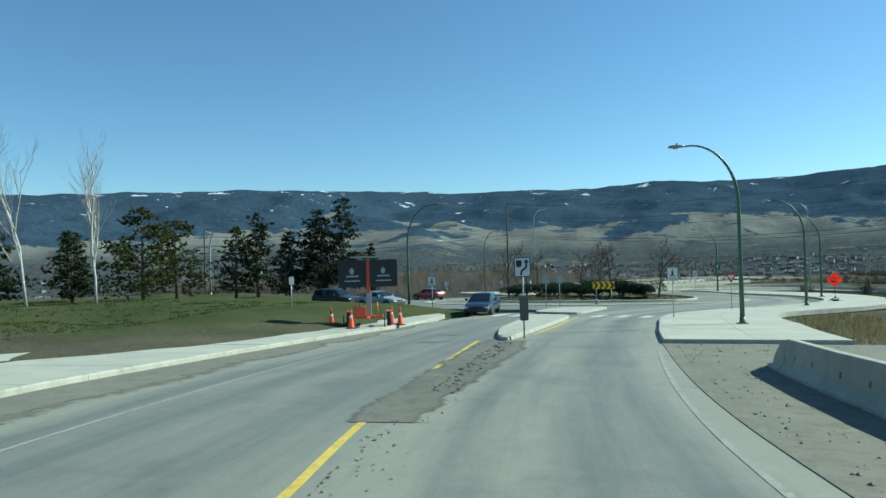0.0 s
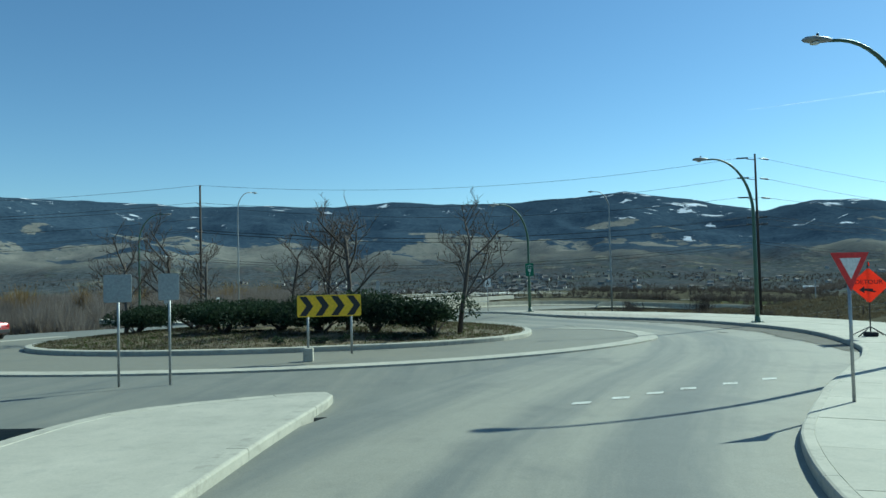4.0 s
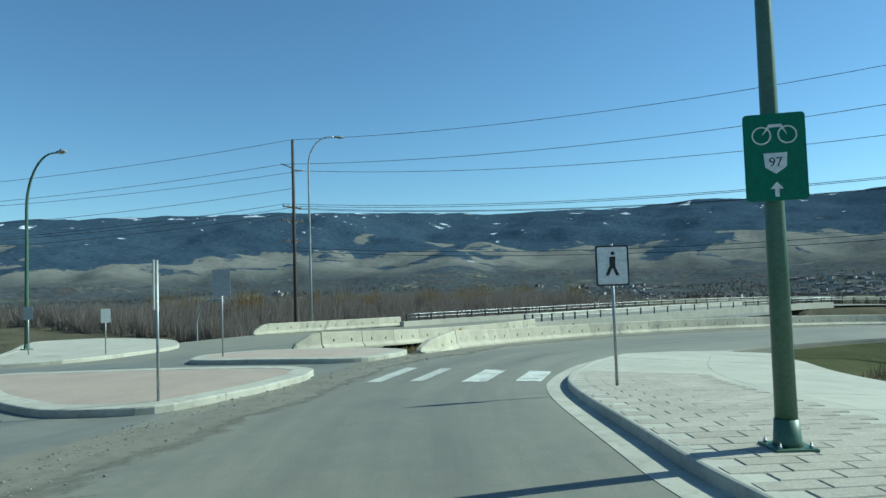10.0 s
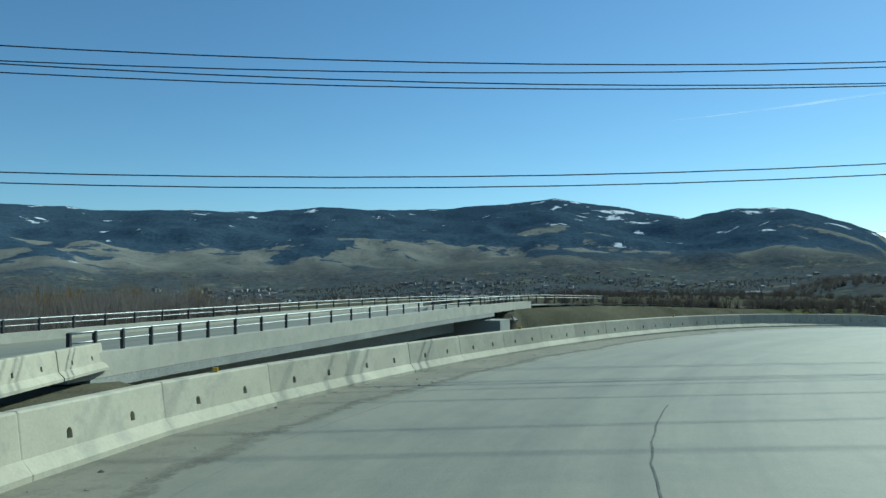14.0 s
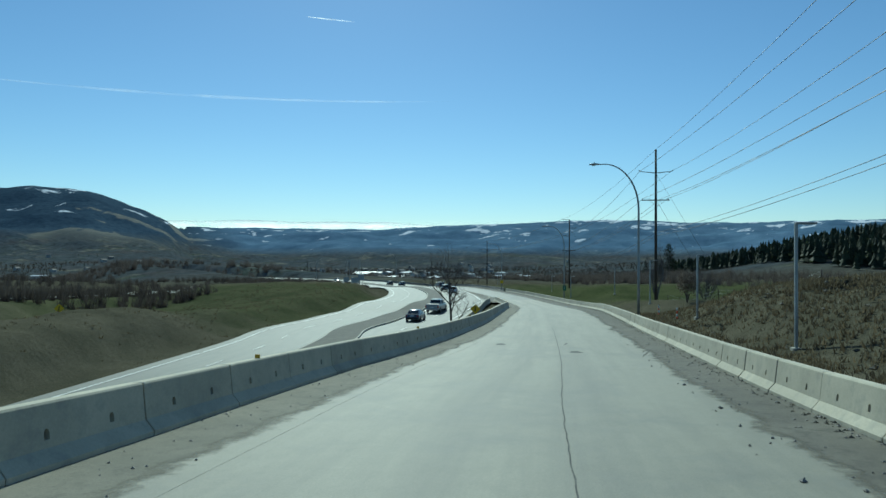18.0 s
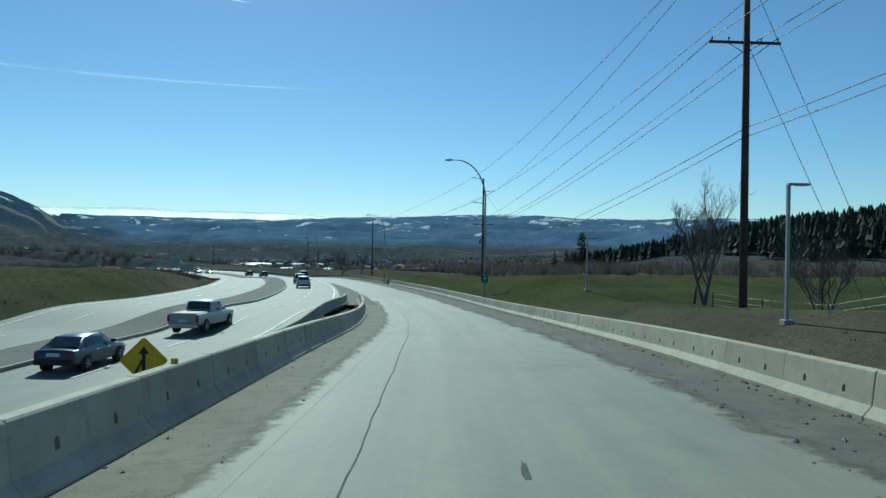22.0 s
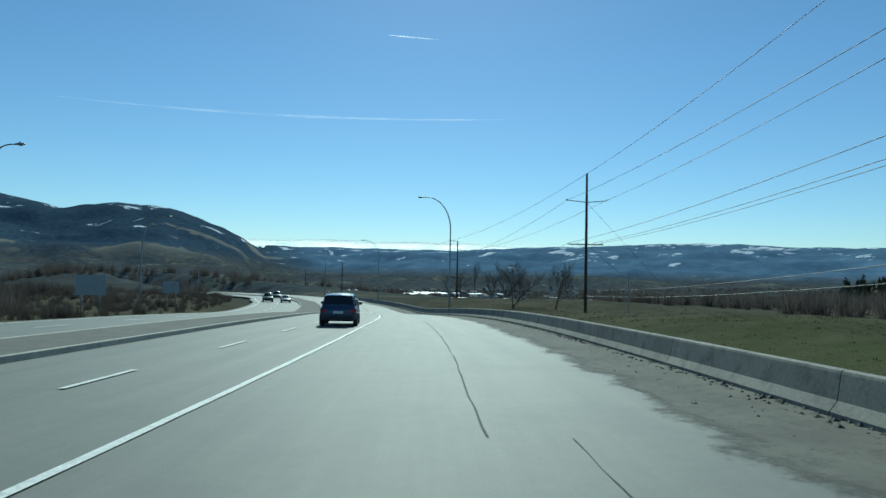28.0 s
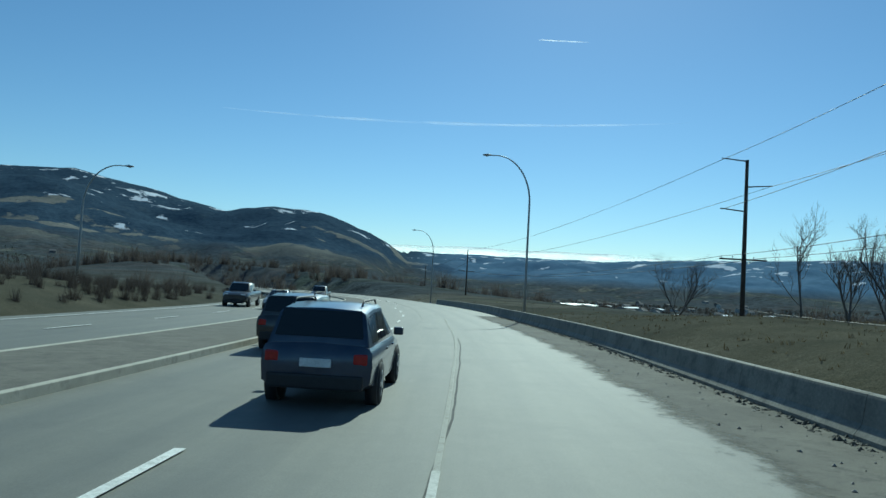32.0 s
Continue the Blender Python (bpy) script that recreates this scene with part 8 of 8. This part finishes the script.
stones("clods", on_road(240, 8, 1.15, 2.2, lambda u: knots(u, (0.6, -1.75), (1.4, -2.15), (2.3, -2.6)), lambda u: knots(u, (0.6, -1.3), (1.4, -1.6), (2.3, -2.1)), 0.01), "dark broken clods of mud before the island's nose", 0.012, 0.05, 8, CLOD)
stones("gravel", on_road(420, 9, 0.3, 2.2, lambda u: knots(u, (0.2, -1.9), (1.4, -2.4), (2.3, -3.0)), lambda u: knots(u, (0.2, -1.2), (1.4, -1.5), (2.3, -2.0)), 0.008), "scattered grit beside the yellow line", 0.008, 0.03, 9)
stones("gravel", on_road(420, 10, 10.6, 13.0, lambda u: left_edge(u) - 0.1, lambda u: left_edge(u) + 0.8, 0.004), "dark loose stones along the island's kerb", 0.006, 0.022, 10, CLOD)
stones("gravel", on_road(700, 5, -1, 2.2, 3.2, 8.5, 0.015), "loose stones on the gritty verge", 0.01, 0.04, 5)
stones("gravel", on_road(500, 6, 10.8, 13.8, lambda u: left_edge(u) + 0.2, lambda u: left_edge(u) + 1.6), "loose grit at the island's kerb", 0.008, 0.03, 6)
stones("rubble", [(x, y, z + 0.05, s) for x, y, z, s in scatter(140, 21, lambda r: (-0.5 + r.gauss(0, 2.5), 121.5 + r.gauss(0, 2.2), r.uniform(0.6, 1.6)))], "broken rock beside the bridge abutment", 0.2, 0.5, 21)
stones("rubble", [(-13.7 + 0.6 * math.sin(k * 2.3), 58.6 + 0.3 * math.cos(k * 1.7), zr1(-13.7, 58.6) - 0.12, 1.0) for k in range(7)], "pale broken concrete lumps at the barrier's foot", 0.12, 0.22, 23, CONCRETE)
stones("rubble", scatter(420, 22, lambda r: (lambda p: (p.x, p.y, r.uniform(0.5, 1.5)))(at_road(r.uniform(18, 22), r.uniform(9, 24)))), "clods and stones on the rough bank", 0.05, 0.16, 22, CLOD)


# ---- the far valley ----
def far_spots(n, seed, az0, az1, r0, r1):
    rnd = random.Random(seed)
    xs, ys = [], []
    for _ in range(n):
        a, r = radians(rnd.uniform(az0, az1)), math.sqrt(rnd.uniform(r0 * r0, r1 * r1))
        xs.append(CX + r * math.sin(a))
        ys.append(CY + r * math.cos(a))
    z = np.concatenate([ground_z(np.array(xs[i:i + 4000]), np.array(ys[i:i + 4000])) for i in range(0, n, 4000)])
    return list(zip(xs, ys, z.tolist()))


def clustered(spots, scale, keep, seed):
    return [p for p in spots if noise.noise(Vector((p[0] * scale + seed, p[1] * scale, seed))) > keep]


def far_conifers(name, spots, h0, h1, material, label, seed, fat=1.0):
    """Distant spiky trees: stacked ragged skirts round a stem."""
    rnd = random.Random(seed)
    vs, fs = [], []
    for x, y, z in spots:
        h = rnd.uniform(h0, h1)
        w = h * rnd.uniform(0.13, 0.2) * fat
        for k in range(4):
            zb, zt = z + h * (0.08 + 0.22 * k), z + h * (0.42 + 0.2 * k)
            rr = w * (1 - 0.22 * k)
            n = len(vs)
            a0 = rnd.uniform(0, 6)
            for j in range(7):
                a = a0 + 2 * math.pi * j / 7
                q = rr * rnd.uniform(0.6, 1.25)
                vs.append((x + math.cos(a) * q, y + math.sin(a) * q, zb + rnd.uniform(-0.05, 0.06) * h))
            vs.append((x, y, min(zt, z + h)))
            fs += [(n + j, n + (j + 1) % 7, n + 7) for j in range(7)]
    ob = part(name, raw_mesh(name, vs, fs, material), material)
    return tagged(ob, label, "trees", kind="stuff")


def far_brush(name, spots, h0, h1, material, label, seed, per=9, thin=1.0):
    """Distant leafless crowns: fans of thin upright slivers."""
    rnd = random.Random(seed)
    vs, fs = [], []
    for x, y, z in spots:
        h = rnd.uniform(h0, h1)
        for _ in range(per):
            a, lean = rnd.uniform(0, 6.28), rnd.uniform(0.05, 0.5)
            bx, by = x + rnd.gauss(0, 0.12) * h, y + rnd.gauss(0, 0.12) * h
            tx, ty = bx + math.cos(a) * lean * h, by + math.sin(a) * lean * h
            b = rnd.uniform(0, 6.28)
            w = h * rnd.uniform(0.02, 0.05) * thin
            n = len(vs)
            vs += [(bx - math.cos(b) * w, by - math.sin(b) * w, z - 0.2), (bx + math.cos(b) * w, by + math.sin(b) * w, z - 0.2), (tx, ty, z + h * rnd.uniform(0.45, 1.0))]
            fs.append((n, n + 1, n + 2))
    ob = part(name, raw_mesh(name, vs, fs, material), material)
    return tagged(ob, label, "trees", kind="stuff")


hill = [p for p in far_spots(5600, 31, 74, 132, 300, 660) if (math.degrees(math.atan2(p[0] - CX, p[1] - CY)) > 88 - 14 * min(1, (math.hypot(p[0] - CX, p[1] - CY) - 300) / 300) and math.hypot(p[0] - CX, p[1] - CY) > 310)]
far_conifers("forest", hill, 7, 15, HILL_PINE, "dark conifer forest on the rise beyond the field", 31, 1.5)
far_conifers("forest", clustered(far_spots(2600, 32, -75, 62, 620, 1700), 0.006, 0.25, 3.0), 3, 8, FAR_SPRUCE, "scattered dark conifers in the valley", 32)
far_conifers("forest", clustered(far_spots(1400, 36, 30, 90, 680, 1500), 0.008, 0.2, 9.0), 4, 9, FAR_SPRUCE, "scattered dark conifers in the valley", 36)
far_brush("woodland", clustered(far_spots(24000, 33, -80, 95, 520, 1600), 0.009, -0.15, 5.0), 3, 7, DARK_BRUSH, "grey-brown leafless woodland in the valley", 33, 14)
far_brush("woodland", far_spots(1300, 34, -85, -44, 120, 260), 2.5, 6.5, THICKET, "leafless thicket beyond the overpass", 34, 110, 0.28)
far_brush("woodland", clustered(far_spots(3600, 38, -5, 75, 430, 680), 0.02, -0.1, 8.0), 3, 7, FAR_BRUSH, "leafless trees along the creek", 38, 60, 0.4)


def beyond_highway(n, seed, u0, u1, lo, hi):
    def pick(rnd):
        p = along(HW, HU, HT, rnd.uniform(u0, u1), -(lo + (hi - lo) * rnd.random() ** 1.5))
        return (p.x, p.y, rnd.uniform(0.6, 1.3))
    return [p[:3] for p in scatter(n, seed, pick)]


far_brush("woodland", beyond_highway(900, 51, 15.0, 20.8, 16.5, 46), 0.6, 1.5, DARK_BRUSH, "dark leafless thicket beyond the far carriageway", 51, 90, 0.3)
far_brush("woodland", [p for p in beyond_highway(2600, 54, 3.0, 21.0, 44, 210) if noise.noise(Vector((p[0] * 0.02, p[1] * 0.02, 4.0))) > -0.1], 1.2, 3.4, DARK_BRUSH, "dark leafless woodland across the valley floor", 54, 46, 0.5)
far_brush("woodland", beyond_highway(60, 52, 15.6, 20.8, 26, 56), 1.8, 3.4, FAR_BRUSH, "brown leafless bushes beyond the far carriageway", 52, 90, 0.25)
far_brush("woodland", [p[:3] for p in scatter(520, 53, verge(62, 150, 27, 38))], 2.5, 5.5, FAR_BRUSH, "dark leafless trees at the field's far edge", 53, 60, 0.35)
far_brush("willows", clustered(far_spots(400, 35, -75, -38, 170, 420), 0.02, 0.12, 1.0), 5, 9, WILLOW, "yellow-twigged willows in the thicket", 35, 90, 0.3)


WALLS = leaf_mat("house_walls", (0.16, 0.15, 0.14), (0.62, 0.60, 0.55), 0.8, 0)
ROOFS = leaf_mat("house_roofs", (0.05, 0.05, 0.052), (0.20, 0.18, 0.17), 0.8, 0)
BRIGHT = leaf_mat("pale_metal_roofs", (0.55, 0.57, 0.6), (0.85, 0.86, 0.87), 0.4, 0)
PANES = plain("dark_panes", (0.03, 0.035, 0.04), 0.15)


def far_houses(spots, seed, label, shed=False):
    """Small gabled houses or long flat sheds with window strips, joined."""
    rnd = random.Random(seed)
    vs, fs, mi = [], [], []
    for x, y, z in spots:
        w, d, h = (rnd.uniform(7, 12), rnd.uniform(6, 9), rnd.uniform(3, 5.5)) if not shed else (rnd.uniform(18, 42), rnd.uniform(10, 18), rnd.uniform(4, 7))
        a = rnd.uniform(-0.5, 0.5)
        c, s = math.cos(a), math.sin(a)
        tr = lambda p, q, r: (x + p * c - q * s, y + p * s + q * c, z + r)
        n = len(vs)
        rise = h * 0.45 if not shed else 0.8
        o = 0.5
        vs += [tr(-w / 2, -d / 2, -1), tr(w / 2, -d / 2, -1), tr(w / 2, d / 2, -1), tr(-w / 2, d / 2, -1), tr(-w / 2, -d / 2, h), tr(w / 2, -d / 2, h), tr(w / 2, d / 2, h), tr(-w / 2, d / 2, h), tr(-w / 2, 0, h + rise), tr(w / 2, 0, h + rise)]
        fs += [(n, n + 1, n + 5, n + 4), (n + 1, n + 2, n + 6, n + 9, n + 5), (n + 2, n + 3, n + 7, n + 6), (n + 3, n, n + 4, n + 8, n + 7)]
        mi += [0] * 4
        n = len(vs)
        vs += [tr(-w / 2 - o, -d / 2 - o, h - 0.2), tr(w / 2 + o, -d / 2 - o, h - 0.2), tr(w / 2 + o, 0, h + rise + 0.15), tr(-w / 2 - o, 0, h + rise + 0.15), tr(w / 2 + o, d / 2 + o, h - 0.2), tr(-w / 2 - o, d / 2 + o, h - 0.2)]
        fs += [(n, n + 1, n + 2, n + 3), (n + 3, n + 2, n + 4, n + 5)]
        mi += [1] * 2
        for k in range(3):
            p = -w / 2 + w * (0.2 + 0.3 * k)
            n = len(vs)
            vs += [tr(p - 0.6, -d / 2 - 0.05, h * 0.4), tr(p + 0.6, -d / 2 - 0.05, h * 0.4), tr(p + 0.6, -d / 2 - 0.05, h * 0.75), tr(p - 0.6, -d / 2 - 0.05, h * 0.75)]
            fs.append((n, n + 1, n + 2, n + 3))
            mi.append(2)
    me = raw_mesh("houses", vs, fs, [WALLS, BRIGHT if shed else ROOFS, PANES])
    me.polygons.foreach_set("material_index", mi)
    ob = part("houses", me, WALLS)
    return tagged(ob, label, "houses", kind="stuff")


far_houses(clustered(far_spots(700, 41, -45, 5, 850, 1600), 0.004, 0.05, 2.0), 41, "small far houses scattered through the valley")
far_houses(far_spots(150, 42, 5, 60, 640, 1700), 42, "small far houses along the lower slopes")
far_houses(far_spots(60, 45, -70, -40, 700, 1500), 45, "small far houses at the valley's edge")
far_houses(far_spots(26, 43, 30, 66, 680, 1200), 43, "long pale-roofed sheds in the valley", True)
far_houses(far_spots(12, 44, -30, 25, 600, 1100), 44, "long pale-roofed farm sheds in the valley", True)


# ---- thin cloud and vapour trails ----
def vapour(name, amount):
    m, nt, b = node_mat(name)
    v = coords(nt)
    thin = nt.nodes.new("ShaderNodeMapping")
    thin.inputs["Scale"].default_value = (0.004, 0.004, 0.02)
    nt.links.new(v, thin.inputs[0])
    n = noise_node(nt, 1.0, 5, 0.6, thin.outputs[0])
    f = ramp_node(nt, n.outputs[0], [(0.35, (0.0,)), (0.65, (amount,))]).outputs[0]
    tr, tl, mx = nt.nodes.new("ShaderNodeBsdfTransparent"), nt.nodes.new("ShaderNodeBsdfTranslucent"), nt.nodes.new("ShaderNodeMixShader")
    tl.inputs[0].default_value = (0.95, 0.95, 0.95, 1)
    nt.links.new(f, mx.inputs[0])
    nt.links.new(tr.outputs[0], mx.inputs[1])
    nt.links.new(tl.outputs[0], mx.inputs[2])
    nt.links.new(mx.outputs[0], nt.nodes["Material Output"].inputs["Surface"])
    return m


def sky_streak(name, az0, az1, el0, el1, r, thick, material, label, n=24):
    """A long drifting streak of vapour, swollen in the middle and tapered to its ends."""
    pts, rad = [], []
    for i in range(n + 1):
        t = i / n
        a, e = radians(az0 + (az1 - az0) * t), radians(el0 + (el1 - el0) * t)
        pts.append((CX + r * math.sin(a), CY + r * math.cos(a), r * math.tan(e)))
        rad.append(thick * (0.12 + math.sin(math.pi * min(max(t, 0.02), 0.98))) * (0.8 + 0.4 * noise.noise(Vector((t * 9, r, 0)))))
    ob = part(name, tube(bmesh.new(), pts, rad, 8), material)
    ob.visible_shadow = False
    return tagged(ob, label, "cloud", kind="structure")


TRAIL, VEIL = vapour("vapour", 0.6), vapour("thin_vapour", 0.09)
sky_streak("vapour_trail", 45.2, 49.2, 18.8, 18.6, 4700, 5, TRAIL, "short bright vapour trail in the clear sky")
sky_streak("vapour_trail", 21, 57, 12.0, 12.6, 4700, 11, VEIL, "long faint vapour trail across the sky")
sky_streak("cloud_bank", 27, 62, 2.3, 2.2, 4800, 42, TRAIL, "low white cloud bank lying on the far ridge")
sky_streak("cloud_bank", 36, 80, 2.45, 2.5, 4850, 26, VEIL, "low thin cloud bank behind the far ridge")


# ---- fences and small fittings ----
def wire_fence(pts, label):
    f = thing("wire_fence", Matrix.Translation(pts[0]), label, "fence")
    o = Vector(pts[0])
    for i, p in enumerate(pts):
        bm = bmesh.new()
        q = Vector(p) - o
        tube(bm, [q - Vector((0, 0, 0.3)), q + Vector((0.02, 0, 1.15))], 0.05, 6)
        part("post", bm, WOOD, f)
    for h in (0.35, 0.7, 1.05):
        bm = bmesh.new()
        tube(bm, [Vector(p) - o + Vector((0, 0, h)) for p in pts], 0.008, 4, False)
        part("wire_strand", bm, GALV, f)


def grounded(pts):
    return [(x, y, gz(x, y)) for x, y in pts]


wire_fence(grounded([tuple(at_road(u, 19.0)[:2]) for u in steps(21.7, 24.4, 9)]), "timber post and wire fence along the field")
wire_fence(grounded([tuple(at_road(u, 30 + 3 * math.sin(u))[:2]) for u in steps(18.2, 22.0, 14)]), "timber post and wire fence along the top of the bank")


def bike_rail(x, y, turn):
    t = thing("gate_rail", pose(x, y, gz(x, y), 0, 0, turn), "dark steel tube gate below the footpath", "gate")
    bm = bmesh.new()
    tube(bm, [(-1.2, 0, -0.2), (-1.2, 0, 0.95), (1.2, 0, 0.95), (1.2, 0, -0.2)], 0.035, 8)
    part("frame", bm, BLACK, t)
    bm = bmesh.new()
    tube(bm, [(-1.2, 0, 0.45), (1.2, 0, 0.45)], 0.025, 8)
    part("rail", bm, BLACK, t)


bike_rail(18.4, 46.6, 60)
CATKIN = leaf_mat("pale_seed_heads", (0.5, 0.48, 0.42), (0.7, 0.68, 0.62))
blades("seed_heads", [(14.5 + 0.9 * math.sin(k * 2.1), 51.5 + 0.13 * (k % 7), gz(14.5, 51.5), 1.0) for k in range(14)] + [(18.6 + 0.8 * math.sin(k * 1.7), 42.8 + 0.2 * (k % 6), gz(18.6, 42.8), 1.0) for k in range(14)], CATKIN, "pale dry seed heads below the footpath", 0.4, 0.8, 0.03, seed=71, category="reeds")


# ---- lightly laid pavers, last: pieces of the footpath ----
PAVER = box(bmesh.new(), -0.285, 0.285, -0.135, 0.135, -0.05, 0.012, 0.0)
bmesh.ops.bevel(PAVER, geom=[e for e in PAVER.edges if e.verts[0].co.z > 0 and e.verts[1].co.z > 0], offset=0.012, segments=1, affect="EDGES")
PAVER_ME = bpy.data.meshes.new("paver")
PAVER.to_mesh(PAVER_ME)
PAVER.free()
PAVER_ME.materials.append(COBBLE)
strip_ = tagged(new("paver_strip"), "strip of grey-pink pavers along the kerb", "pavement", kind="structure")
count, row = 0, 0
u = 9.35
while u < 12.6 and count < 330:
    k = right_kerb(u) + 0.36
    yaw = radians(road_yaw(u))
    lat = k + (0.3 if row % 2 else 0.0)
    while lat < k + 2.55:
        p = at_road(u, lat)
        ob = new("paver", PAVER_ME)
        ob.parent = strip_
        run = (at_road(u + 0.29 / 7.0, lat) - p).length / 0.285
        ob.matrix_world = Matrix.Translation((p.x, p.y, zr1(p.x, p.y) + 0.143 + random.uniform(-0.001, 0.002))) @ Matrix.Rotation(yaw + random.uniform(-0.006, 0.006), 4, "Z") @ Matrix.Diagonal((1.01, run, 1, 1))
        lat += 0.59
        count += 1
    row += 1
    u += 0.29 / 7.0
